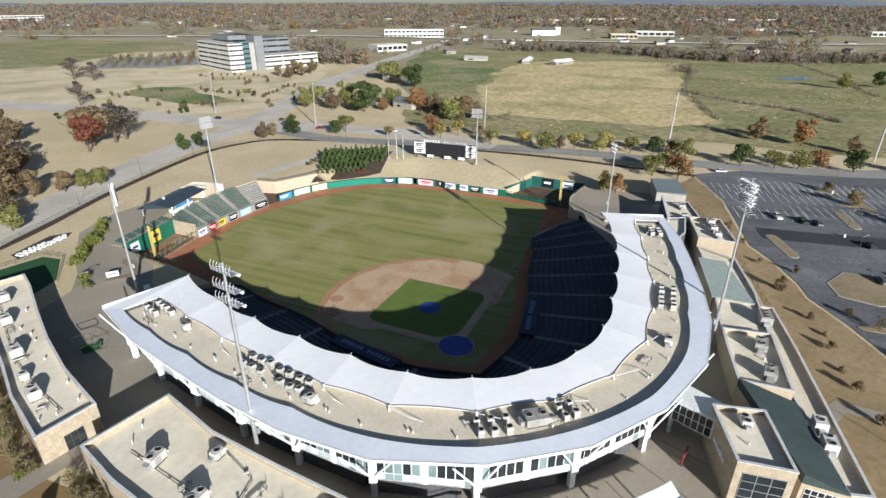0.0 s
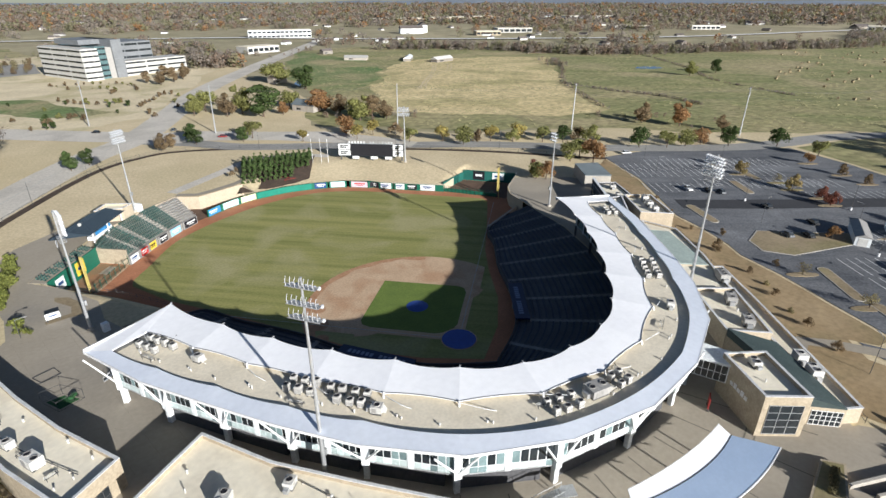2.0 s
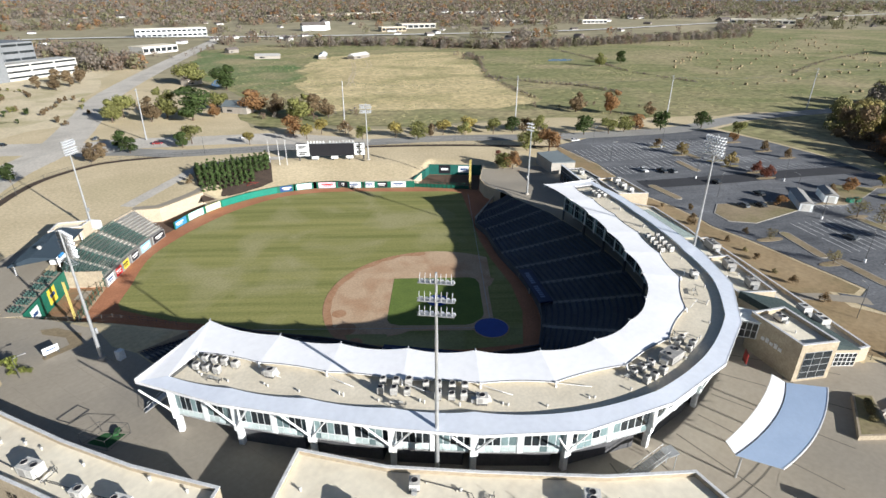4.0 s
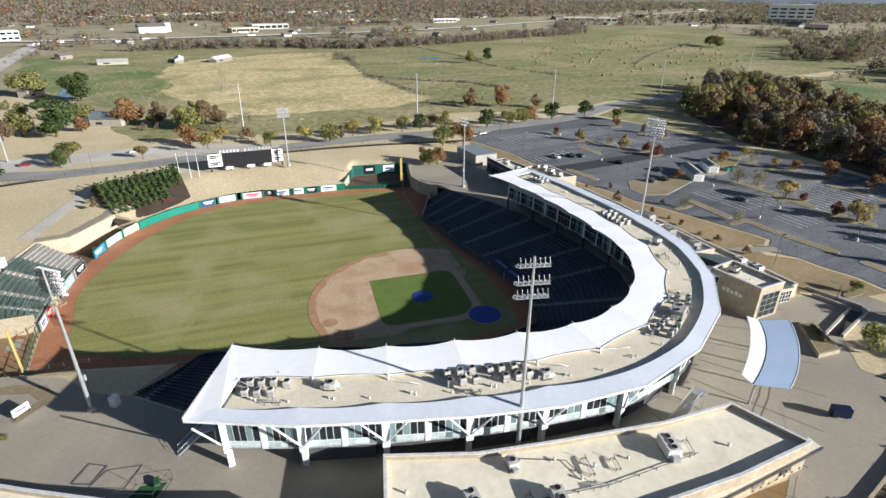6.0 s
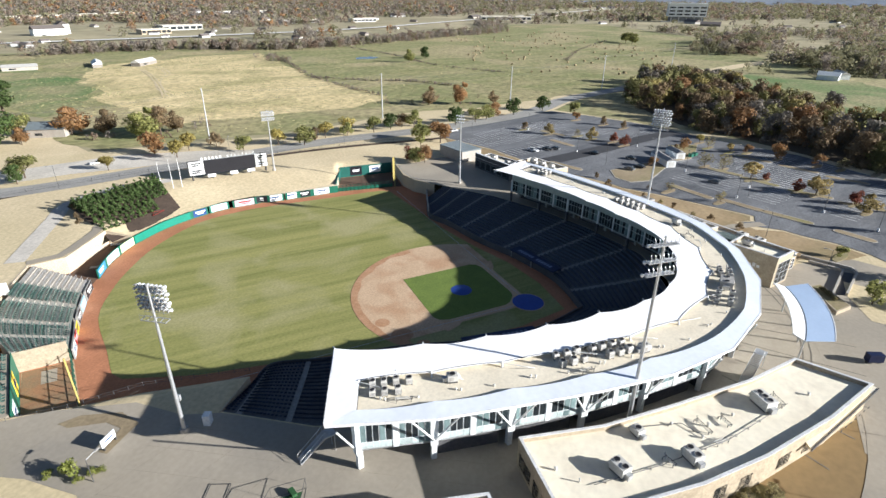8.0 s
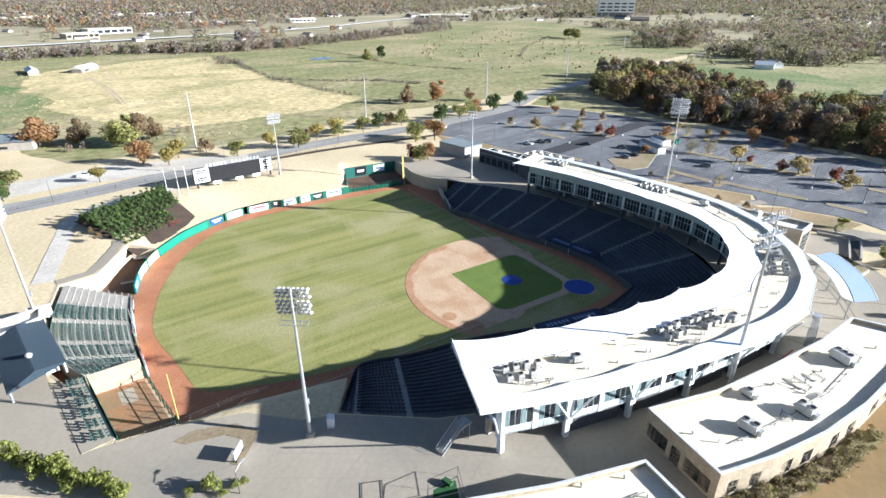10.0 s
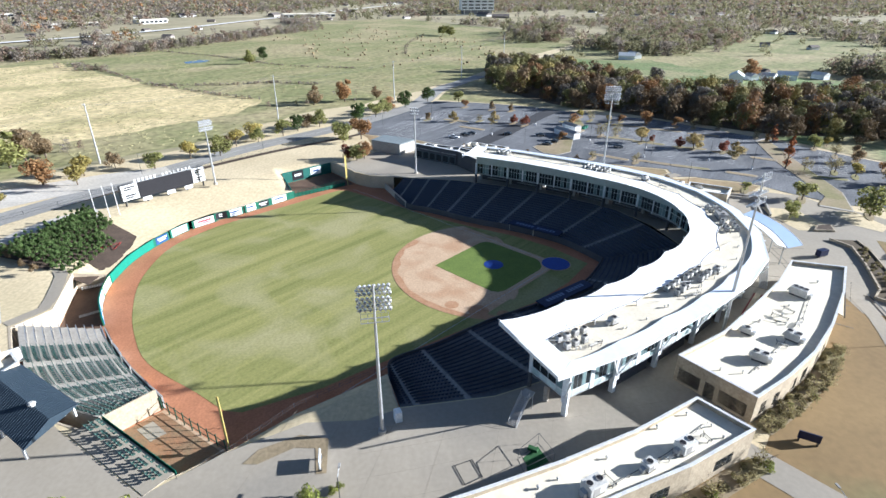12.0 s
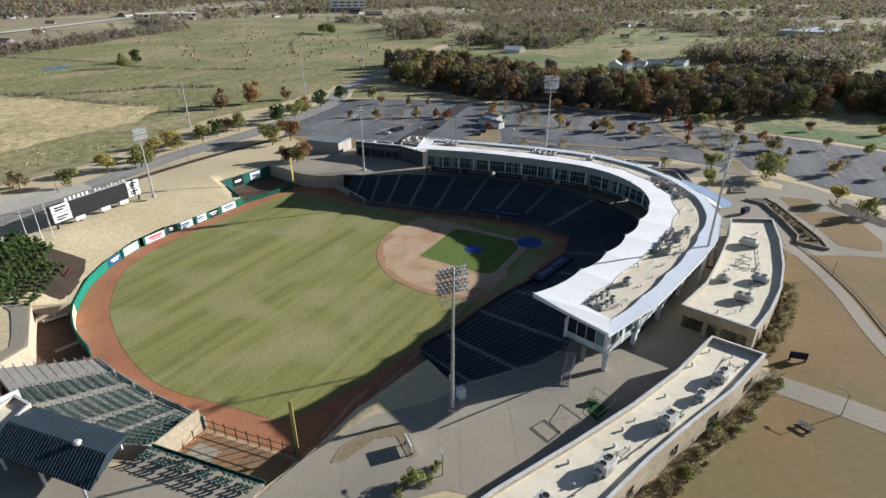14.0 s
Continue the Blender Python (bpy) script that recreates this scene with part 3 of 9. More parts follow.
setting("path_south", ribbon(MB(), [(-26, -66), (-38, -63.5), (-56, -56), (-76, -45), (-110, -32)], 3.2, GZ + 0.07), M["paving"], "pale concrete footpath", "path")
setting("kerb_south", ribbon(MB(), [(-28, -69), (-40, -66), (-58, -58.5), (-78, -47.5), (-110, -35)], 0.5, GZ + 0.3), M["concrete_dark"], "low dark planter kerb", "kerb")
sheet("pavement_plaza", [(-22, -64), (-36, -62), (-40, -76), (-45, -88), (-40, -98), (-27, -112), (-8, -116), (8, -114), (22, -108), (30, -100), (40, -92), (47, -80), (37, -66.5), (10, -60)], 0.045, "paving", "tan-grey concrete plaza", "pavement")
sheet("lawn_verge_east", [(40, -66), (64, -31), (82, -6), (94, 14), (107, 44), (112, 62), (128, 66), (135, 70), (122, 42), (110, 26), (98.5, 10), (95, -2), (90, -13), (86, -19), (83, -31), (79.8, -40), (77, -47), (74.2, -55), (72, -60), (67.5, -59.4), (64.6, -54.6),
      (60, -60), (61.4, -68), (58.4, -73), (55.6, -81), (50.5, -87), (45, -81)], 0.07, "verge_tan", "dry orange-brown verge", "lawn")
setting("path_verge", ribbon(MB(), [(66, -63), (60.5, -54), (56, -49), (51, -50)], 3.4, GZ + 0.11), M["paving"], "pale concrete footpath", "path")
for pts, m, lab in (([(-11.7, -87.1), (-12.4, -95), (-14, -99.9), (-19, -101.4), (-24.3, -100), (-35.5, -94), (-40.4, -88), (-39, -84), (-34.2, -79.6), (-22.6, -84.6)], "lawn_brown", "dormant orange-brown plaza lawn"),
                    ([(2.4, -94.7), (-2.6, -102.8), (-10.7, -98.9), (-9.4, -89), (-4.8, -91.5)], "lawn_brown", "dormant orange-brown plaza lawn"),
                    ([(-8, -104), (-12, -102.5), (-28, -104), (-27, -110), (-9, -112)], "mulch", "dark mulched planting bed"),
                    ([(30, -76), (22, -74.6), (10.5, -76.5), (9, -84), (13.5, -88), (27, -86)], "berm_grass", "dry pale planting bed"),
                    ([(14, -96), (24, -97), (27, -104), (12, -106), (8, -101)], "berm_grass", "dry pale planting bed")):
    sheet("lawn_plaza", pts, 0.08, m, lab, "lawn")

# parking lot
sheet("parking_lot", [(137, 72), (164, 68), (200, 43), (224, 31), (217, 4), (206, -22), (184, -55), (163, -93), (122, -128), (88, -150), (36, -186), (-30, -215), (-60, -160), (-8, -128), (5, -118), (28, -117), (31, -104), (44, -93), (51.5, -88), (56.6, -81.5), (59.4, -73.4), (62.4, -68.3),
      (62.8, -60.5), (65.4, -56.4), (67.5, -61), (72.6, -61.4), (75.2, -55), (78, -47), (80.8, -40), (84, -31), (87, -19), (91, -13), (96, -2), (99.5, 10), (111, 25.5), (123, 42)], 0.10, "asphalt", "worn grey asphalt parking lot", "parking lot")
for pts in ([(108.2, -12.4), (117, -20), (132, -32), (122, -35), (99, -28), (94.6, -21), (98.5, -15)], [(121, -130), (116, -122), (82, -112), (38, -104), (30, -96), (24, -104), (42, -113), (86, -122)],
            [(161, -36), (168, -50), (150, -48), (138, -45), (131, -37), (146, -42)]):
    t = setting("parking_island", MB().prism(pts, GZ + 0.05, GZ + 0.22), M["concrete"], "raised kerbed parking island", "island")
    sheet("lawn_island", [tuple(mix(p, (sum(q[0] for q in pts) / len(pts), sum(q[1] for q in pts) / len(pts)), 0.035)) for p in pts], 0.235, "dry_grass", "dry grass on a parking island", "lawn")
for a_, b_ in (((111, 12), (105, 0)), ((96, -37), (86.5, -48.5)), ((86, -53), (79, -64)), ((78, -66), (72, -77)), ((67.4, -84.5), (62.7, -91.5)), ((126, -52), (120, -62.5)), ((117, -64), (110.7, -74)), ((106, -78.5), (102, -89.8)), ((97.4, -92.8), (94, -104)),
               ((152, -66), (146, -77)), ((142, -82), (136, -93)), ((131, -97), (126, -108)), ((88, -106), (84, -112)), ((62, -114), (57, -124)), ((44, -122), (38, -132)), ((150, 18), (143, 8)), ((168, 26), (162, 15))):
    a_, b_ = Vector(a_), Vector(b_)
    d_ = (b_ - a_).normalized()
    n_ = Vector((-d_.y, d_.x))
    cap = lambda r: [tuple(c_ + (d_ * math.sin(w) + n_ * math.cos(w)) * r) for c_, w0 in ((b_, 0), (a_, math.pi)) for w in [w0 + k_ * math.pi / 6 for k_ in range(7)]]
    setting("kerb_island", MB().prism(cap(1.7), GZ + 0.05, GZ + 0.24), M["concrete"], "pale kerb of a long parking island", "kerb")
    sheet("lawn_island", cap(1.45), 0.255, "dry_grass", "dry grass on a long parking island", "lawn")
setting("parking_lane", ribbon(MB(), [(110, 16), (138, -4), (166, -22), (192, -40)], 9, GZ + 0.14), M["asphalt_new"], "dark fresh asphalt lane", "road")


def stripes(mb, x0, y0, ux, uy, n, gap=2.75, length=5.2):
    vx, vy = -uy, ux
    for i in range(n):
        x, y = x0 + ux * gap * i, y0 + uy * gap * i
        mb.quad(*[(x + ux * a + vx * b, y + uy * a + vy * b, GZ + 0.125) for a, b in ((-0.13, -length), (0.13, -length), (0.13, length), (-0.13, length))])


mb = MB()
ux, uy = 0.83, -0.558
for x0, y0, n in ((130, 58, 20), (138, 26, 18), (158, -8, 14), (104, -40, 26), (128, -66, 14), (124, -84, 12), (98, -100, 14), (20, -150, 16), (48, -152, 14), (126, 50, 24), (116, 34, 10), (146, 56, 20), (152, 14, 14), (120, -28, 10), (98, -50, 24), (90, -66, 26), (112, -72, 20), (82, -88, 18), (60, -108, 14), (66, -126, 14), (40, -136, 14), (10, -140, 14), (164, 40, 14)):
    stripes(mb, x0, y0, ux, uy, n)
setting("parking_stripes", mb, M["stripe"], "faded white parking bay stripes", "marking", kind="stuff")

# ---- the field ----
bowl = [(p[0], p[1]) for p in RIM]
setting("field_clay", fill(MB(), [(x * 1.0, y) for x, y in bowl], 0.0), M["clay"], "red-brown clay warning track", "ground")
GRASS_R = [(64.5, 68), (52, 53), (42, 41.5), (36, 34.5), (28, 23), (20, 9.5), (11, -1), (0, -9.3)]
ARC = [(65, 71.5), (62, 75.2), (52, 85), (42, 95.5), (33, 104.5), (28, 108.8), (17.5, 114.6), (8, 116.3), (-7, 115), (-21, 110.2), (-32, 104.6), (-43, 96.5), (-52.8, 82.5), (-58, 75.3), (-58.5, 72)]
GRASS_L = [(-52, 58), (-45, 48), (-38, 37.5), (-30, 25), (-21, 10), (-11, -1)]
grass_line = [p.to_2d() for p in spline([Vector((*p, 0)) for p in ARC], 3)]
setting("field_grass", fill(MB(), [tuple(p) for p in grass_line] + GRASS_L + GRASS_R[::-1], 0.03), M["turf"], "mown outfield grass fading to autumn", "field")


def disc(mb, x, y, r, z, n=40):
    mb.quad(*[(x + r * math.cos(2 * math.pi * i / n), y + r * math.sin(2 * math.pi * i / n), z) for i in range(n)])
    return mb


# skinned infield: an arc about the mound, cut by the base lines
skin = []
for i in range(49):
    a = radians(lerp(-18, 198, i / 48))
    x, y = 29 * math.cos(a), 18.2 + 29 * math.sin(a)
    lim = abs(x) - 3.2
    if y < lim:
        x = math.copysign(min(abs(x), y + 3.2 if y > 14 else 22), x)
    skin.append((x, y))
skin = [(14.4, 13.1), (16.4, 13.4), (19.6, 15.0)] + [p for p in skin if p[1] >= abs(p[0]) - 4.6] + [(-19.6, 15.0), (-16.4, 13.4), (-14.4, 13.1), (-1.3, 0.0), (1.3, 0.0)]
setting("field_skin", fill(MB(), skin, 0.06), M["skin"], "bare tan infield dirt", "ground")
mb = MB()
for i in range(40):
    a, b = radians(lerp(52, 196, i / 40)), radians(lerp(52, 196, (i + 1) / 40))
    w0, w1 = 1.9 + 1.3 * noise.noise((i * 0.35, 0, 0)), 1.9 + 1.3 * noise.noise(((i + 1) * 0.35, 0, 0))
    mb.quad(*[(r * math.cos(c), 18.2 + r * math.sin(c), 0.075) for r, c in ((28.95, a), (28.95, b), (28.95 - w1, b), (28.95 - w0, a))])
setting("field_skin_edge", mb, M["skin_damp"], "damp reddish rim of the infield dirt", "ground")
for x, y, r in ((-24.5, 24.5, 2.6), (-21.5, 31, 1.8), (-26.2, 18.5, 1.7)):
    setting("field_skin_patch", disc(MB(), x, y, r, 0.082, 18), M["skin_damp"], "damp patch on the infield dirt", "ground")
setting("field_infield_grass", fill(MB(), [(0, 34.8), (-15.0, 20.4), (-15.6, 18.6), (-14.6, 16.4), (-3.4, 5.2), (-1.6, 4.4), (1.6, 4.4), (3.4, 5.2), (14.6, 16.4), (15.6, 18.6), (15.0, 20.4)], 0.09), M["infield_turf"], "bright green infield grass diamond", "field")
setting("field_home_circle", disc(MB(), 0, 0, 4.3, 0.105), M["skin"], "round dirt cutout at home plate", "ground")
for s in (1, -1):
    setting("foul_line", MB().box(s * (2 + 47) / 1.0 * 0.5 * 1.36, (2 + 47) * 0.5 * 1.36, 0.10, 92, 0.14, 0.02, 45 * s if s > 0 else 135), M["chalk"], "white chalk foul line", "marking")
tarp = thing("tarp", "round blue tarpaulin covering home plate", "tarpaulin", "infield tarps")
part("cover", disc(MB(), 0, 0, 4.0, 0.16), M["tarp_blue"], tarp)
tarp2 = thing("tarp", "round blue tarpaulin covering the mound", "tarpaulin", "infield tarps")
cone = MB()
for i in range(24):
    a, b = 2 * math.pi * i / 24, 2 * math.pi * (i + 1) / 24
    cone.quad((2.8 * math.cos(a), 18 + 2.8 * math.sin(a), 0.12), (2.8 * math.cos(b), 18 + 2.8 * math.sin(b), 0.12), (0, 18, 0.42))
part("cover", cone, M["tarp_blue"], tarp2)

# ---- outfield wall with its boards ----
WALL_H = 2.7


def wall_run(pts, names, group="outfield boards", pad="paint_green"):
    """A padded wall along pts, split into boards of equal length, each with its own colour."""
    line = [p.to_2d() for p in spline([Vector((*p, 0)) for p in pts], 0.6)]
    d = [0.0]
    for a, b in zip(line, line[1:]):
        d.append(d[-1] + (b - a).length)
    total = sum(w for _, w in names)
    pos = 0.0
    for colour, w in names:
        a0, a1 = pos / total * d[-1], (pos + w) / total * d[-1]
        pos += w
        seg = [line[i] for i in range(len(line)) if a0 - 1e-3 <= d[i] <= a1 + 0.35]
        if len(seg) < 2:
            continue
        ns = normals(seg)
        t = thing("wall_board", BOARD[colour][1], "advertising board" if colour not in ("green", "teal") else "wall", group)
        body, face = MB(), MB()
        for i in range(len(seg) - 1):
            a, b, na, nb = seg[i], seg[i + 1], ns[i] * 0.3, ns[i + 1] * 0.3
            body.hexa([(*a, 0), (*b, 0), (*(b + nb), 0), (*(a + na), 0)], [(*a, WALL_H), (*b, WALL_H), (*(b + nb), WALL_H), (*(a + na), WALL_H)])
        part("padding", body, M[pad], t)
        inner = seg[1:-1] if len(seg) > 4 else seg
        nn = normals(inner)
        for i in range(len(inner) - 1):
            a, b, na, nb = inner[i], inner[i + 1], nn[i] * 0.33, nn[i + 1] * 0.33
            face.hexa([(*a, 0.25), (*b, 0.25), (*(b + nb), 0.25), (*(a + na), 0.25)], [(*a, WALL_H - 0.1), (*b, WALL_H - 0.1), (*(b + nb), WALL_H - 0.1), (*(a + na), WALL_H - 0.1)])
        # the face stands a little proud on the field side
        n_mid = nn[len(nn) // 2]
        face.v = [(x + n_mid.x * 0.05, y + n_mid.y * 0.05, z) for x, y, z in face.v]
        part("board_face", face, M[BOARD[colour][0]], t, BOARD[colour][1])
        if BOARD[colour][2]:
            p, n = inner[len(inner) // 2], n_mid
            u = Vector((n.y, -n.x))
            half = (a1 - a0) * 0.28
            bars = MB()
            for k, (h, z) in enumerate(((0.5, 1.5), (0.25, 0.95))):
                q = p + n * 0.385
                l = half * (1 if k == 0 else 0.7)
                bars.hexa([(*(q - u * l), z), (*(q + u * l), z), (*(q + u * l + n * 0.04), z), (*(q - u * l + n * 0.04), z)],
                          [(*(q - u * l), z + h), (*(q + u * l), z + h), (*(q + u * l + n * 0.04), z + h), (*(q - u * l + n * 0.04), z + h)])
            part("lettering_bar", bars, M[BOARD[colour][2]], t)


BOARD = {
    "cream": ("ad_cream", "pale yellow advertising board on the outfield wall", "ad_white"),
    "white": ("ad_white", "white advertising board on the outfield wall", "ad_navy"), "red": ("ad_red", "red advertising board on the outfield wall", "ad_white"),
    "yellow": ("yellow", "yellow advertising board on the outfield wall", "ad_black"), "black": ("ad_black", "black advertising board on the outfield wall", "ad_white"),
    "sky": ("ad_sky", "light blue advertising board on the outfield wall", "ad_white"), "blue": ("ad_blue", "blue advertising board on the outfield wall", "ad_white"),
    "pale": ("ad_pale", "pale teal advertising board on the outfield wall", "ad_white"), "navy": ("ad_navy", "navy advertising board on the outfield wall", "ad_white"),
    "pink": ("ad_pink", "white and pink advertising board on the outfield wall", "ad_red"), "green": ("paint_green", "plain green padded outfield wall", ""),
    "teal": ("paint_teal", "plain teal-green padded outfield wall", ""), "dark": ("ad_black", "dark green advertising board on the outfield wall", "ad_white")}
# walls run from right to left so that their boards face the plate
wall_run([(-33, 110.3), (-39.5, 105), (-47, 98), (-52.5, 92), (-57, 87)], [("black", 6.5), ("sky", 6), ("black", 5), ("yellow", 4.2), ("red", 4.2), ("white", 4.2)], pad="aisle")
wall_run([(-8, 122.3), (-14, 120.8), (-21, 118), (-28.5, 113.4)], [("cream", 7), ("pale", 8), ("blue", 7)])
wall_run([(34.5, 109.3), (26.5, 116), (18, 119.8), (13.5, 121.2), (4, 122.8), (-8, 122.3)], [("pink", 7.5), ("green", 0.7), ("pale", 7.5), ("navy", 6), ("teal", 22)])
wall_run([(57.3, 87.4), (38, 105.6)], [("green", 3), ("white", 7), ("dark", 5.5), ("white", 5), ("white", 6)])
wall_run([(38, 105.6), (36.6, 108.6), (34.5, 109.3)], [("dark", 4)])

# ---- seating bowl ----
FR = [(60, 50.5)] + FRONT[1:]
TP = [(64.5, 46), (63.4, 38), (61, 25), (54, 8), (43, -10), (29, -26), (0, -36)]
ROWS_N = 17


def bowl_line(k, s):
    """Plan of the seating row k (0 at the front), on one side."""
    t = k / ROWS_N
    f = spline([Vector((*p, 0)) for p in FR], 1e9)
    g = spline([Vector((*p, 0)) for p in TP], 1e9)
    pts = [f[i].lerp(g[i], t) for i in range(len(FR))]
    if s < 0:
        pts[0] = Vector((51.5, 44.6, 0)).lerp(Vector((63.3, 42, 0)), t)
    return [Vector((s * p.x, p.y)) for p in spline_n(pts, 10)]


def row_z(k):
    return 1.25 + (GZ - 1.25) * (k / ROWS_N) ** 1.12


for s in (1, -1):
    mb = MB()
    for k in range(ROWS_N):
        a, b = bowl_line(k, s), bowl_line(k + 1, s)
        n = min(len(a), len(b))
        ra = [a[int(i * (len(a) - 1) / (n - 1))] for i in range(n)]
        rb = [b[int(i * (len(b) - 1) / (n - 1))] for i in range(n)]
        z, z1 = row_z(k), row_z(k + 1)
        for i in range(n - 1):
            q = [(*ra[i], z), (*ra[i + 1], z), (*rb[i + 1], z), (*rb[i], z)]
            mb.quad(*(q if s < 0 else q[::-1]))
            q = [(*rb[i], z), (*rb[i + 1], z), (*rb[i + 1], z1), (*rb[i], z1)]
            mb.quad(*(q if s < 0 else q[::-1]))
    setting("grandstand_first_base" if s > 0 else "grandstand_third_base", mb, M["grandstand"], "stepped dark concrete grandstand", "grandstand")
    wall = MB()
    f = bowl_line(0, s)
    for a, b in zip(f, f[1:]):
        wall.beam((*a, 0), (*b, 0), 0.25, 2.0)
    setting("wall_grandstand", wall, M["concrete_dark"], "low dark wall in front of the seats", "wall")
    # seats, in blocks between the aisles
    first = bowl_line(0, s)
    total = len(first)
    blocks = 10 if s > 0 else 7
    for bl in range(blocks):
        t0, t1 = bl / blocks + 0.006, (bl + 1) / blocks - 0.006
        st = MB()
        for k in range(ROWS_N - 1):
            a, b = bowl_line(k, s), bowl_line(k + 1, s)
            m = int(math.dist(a[int(t0 * (len(a) - 1))], a[int(t1 * (len(a) - 1))]) / 0.56)
            at = lambda line, t: line[int(t * (len(line) - 1))].lerp(line[min(int(t * (len(line) - 1)) + 1, len(line) - 1)], t * (len(line) - 1) % 1)
            for i in range(m):
                t = lerp(t0, t1, (i + 0.5) / m)
                p, q = at(a, t), at(b, t)
                d = (q - p).normalized()
                c = p + (q - p) * 0.62
                u = Vector((-d.y, d.x)) * 0.22
                z = row_z(k)
                e = c + d * 0.2
                st.quad((*(c - u - d * 0.22), z + 0.43), (*(c + u - d * 0.22), z + 0.43), (*(e + u), z + 0.41), (*(e - u), z + 0.41))
                st.quad((*(e - u), z + 0.41), (*(e + u), z + 0.41), (*(e + u + d * 0.1), z + 0.86), (*(e - u + d * 0.1), z + 0.86))
        tagged(part("seat_block", st, M["seat_dark"]), "block of dark navy folding stadium seats", "seats", "grandstand seat blocks", "stuff")
    # aisle steps
    for bl in range(1, blocks):
        ai = MB()
        for k in range(ROWS_N):
            a, b = bowl_line(k, s), bowl_line(k + 1, s)
            t = bl / blocks
            p, q = a[round(t * (len(a) - 1))], b[round(t * (len(b) - 1))]
            ai.beam((*p, row_z(k) + 0.01), (*p.lerp(q, 0.96), row_z(k) + 0.01), 1.1, 0.18)
        tagged(part("aisle_steps", ai, M["aisle"]), "grey concrete aisle steps between seat blocks", "steps", "grandstand aisles", "structure")

# retaining walls of the sunken field
mb = MB()
for a, b in zip(RIM, RIM[1:] + RIM[:1]):
    if a[:2] in ((38, 106.2), (35.5, 110), (26.5, 116.8), (13.5, 121.6), (4, 123.3)):
        continue
    if b[2] >= 5 and a[2] >= 5 and abs(a[0]) < 66.5 and a[1] < 51 and abs(b[0]) < 66.5 and b[1] < 51:
        continue
    mb.hexa([(a[0], a[1], -0.2), (b[0], b[1], -0.2), (b[0] * 1.004, b[1] * 1.004, -0.2), (a[0] * 1.004, a[1] * 1.004, -0.2)],
            [(a[0], a[1], a[2] + 0.05), (b[0], b[1], b[2] + 0.05), (b[0] * 1.004, b[1] * 1.004, b[2] + 0.05), (a[0] * 1.004, a[1] * 1.004, a[2] + 0.05)])
setting("wall_retaining", mb, M["stucco"], "pale concrete retaining wall round the field", "wall")
setting("pen_floor", fill(MB(), [(-28.6, 113.6), (-20.8, 118.3), (-11.5, 121.6), (-8.4, 122.6), (-10.9, 129.2), (-28.6, 123.4), (-35.6, 127.6), (-33.4, 111.2)], 0.03), M["pen_soil"], "dark brown ground of a small pen behind the wall", "ground")
pw = [(-9, 134), (-12, 131.4), (-28.6, 125.6), (-35, 129.8)]
setting("path_pen", ribbon(MB(), pw, 3.0, GZ + 0.08), M["paving"], "grey concrete walk above the pen", "path")
setting("pen_divider", MB().beam((-24.4, 121.4, 0.02), (-21.6, 117.6, 0.02), 1.2, 0.05), M["concrete"], "pale concrete strip across the pen floor", "pavement")

# dugout roofs
for s_, a_, b_ in ((1, (24.6, 10.2), (14.4, -4.0)), (-1, (-24.6, 10.2), (-14.4, -4.0))):
    dg = thing("dugout", "dugout with a dark navy roof, its white lettering dimmed for the shade", "dugout", "dugouts")
    p, q = Vector(a_), Vector(b_)
    d = (q - p).normalized()
    n = Vector((-d.y, d.x)) * (1 if s_ > 0 else -1)
    n = n if n.dot(Vector((s_, -0.5))) > 0 else -n
    quad = [p - n * 0.4, q - n * 0.4, q + n * 3.2, p + n * 3.2]
    part("roof", MB().prism([tuple(v) for v in quad], 2.25, 2.6), M["dugout"], dg, "dark navy dugout roof")
    for k in range(13):
        if k in (6,):
            continue
        c = p.lerp(q, 0.12 + k * 0.06)
        e = p.lerp(q, 0.12 + k * 0.06 + 0.04)
        part("lettering_bar", MB().prism([tuple(v) for v in (c + n * 0.7, e + n * 0.7, e + n * 1.9, c + n * 1.9)], 2.6, 2.63), M["dugout_letter_shaded"], dg)
    for u in (0.02, 0.5, 0.98):
        c = p.lerp(q, u)
        part("post", MB().box(c.x, c.y, 0, 0.3, 0.3, 2.25), M["concrete"], dg)
    part("bench_wall", MB().beam((*(p + n * 3.0), 0), (*(q + n * 3.0), 0), 0.3, 2.25), M["concrete_dark"], dg)

# ---- stadium building: suites on columns under a ring roof ----
INNER = [(0, -32.4), (9.9, -30.9), (19.3, -25.8), (27, -17.8), (34.6, -9.1), (41.8, 0.4), (47.9, 10.1), (54.4, 23.8)]
PITI = [(0, -40.1), (12.3, -38.2), (24.2, -32.2), (32.7, -23.8), (40.8, -14.4), (47.9, -4.0), (54.3, 6.1), (60.2, 16.1)]
PITO = [(0, -46.5), (15.0, -44.5), (28.4, -37.4), (38.1, -27.2), (46.05, -17.8), (53.5, -7.1), (60.45, 3.4), (66.1, 13.5)]
OUTER = [(0, -49.7), (15.2, -47.4), (29.6, -41.0), (40.6, -30.9), (48.9, -20.2), (56.2, -9.3), (63.3, 1.7), (70.2, 16.4)]


def full(half):
    return [(-x, y) for x, y in half[:0:-1]] + list(half)


RI, RP, RQ, RO = full(INNER), full(PITI), full(PITO), full(OUTER)
NB = len(RI) - 1
Z_IN, Z_PI, Z_QO, Z_OUT, Z_DECK, Z_FLOOR = 16.85, 16.45, 16.38, 16.12, 15.68, 8.4
stadium = thing("stadium_building", "curved white stadium building raised on columns under a tensile canopy", "stadium")


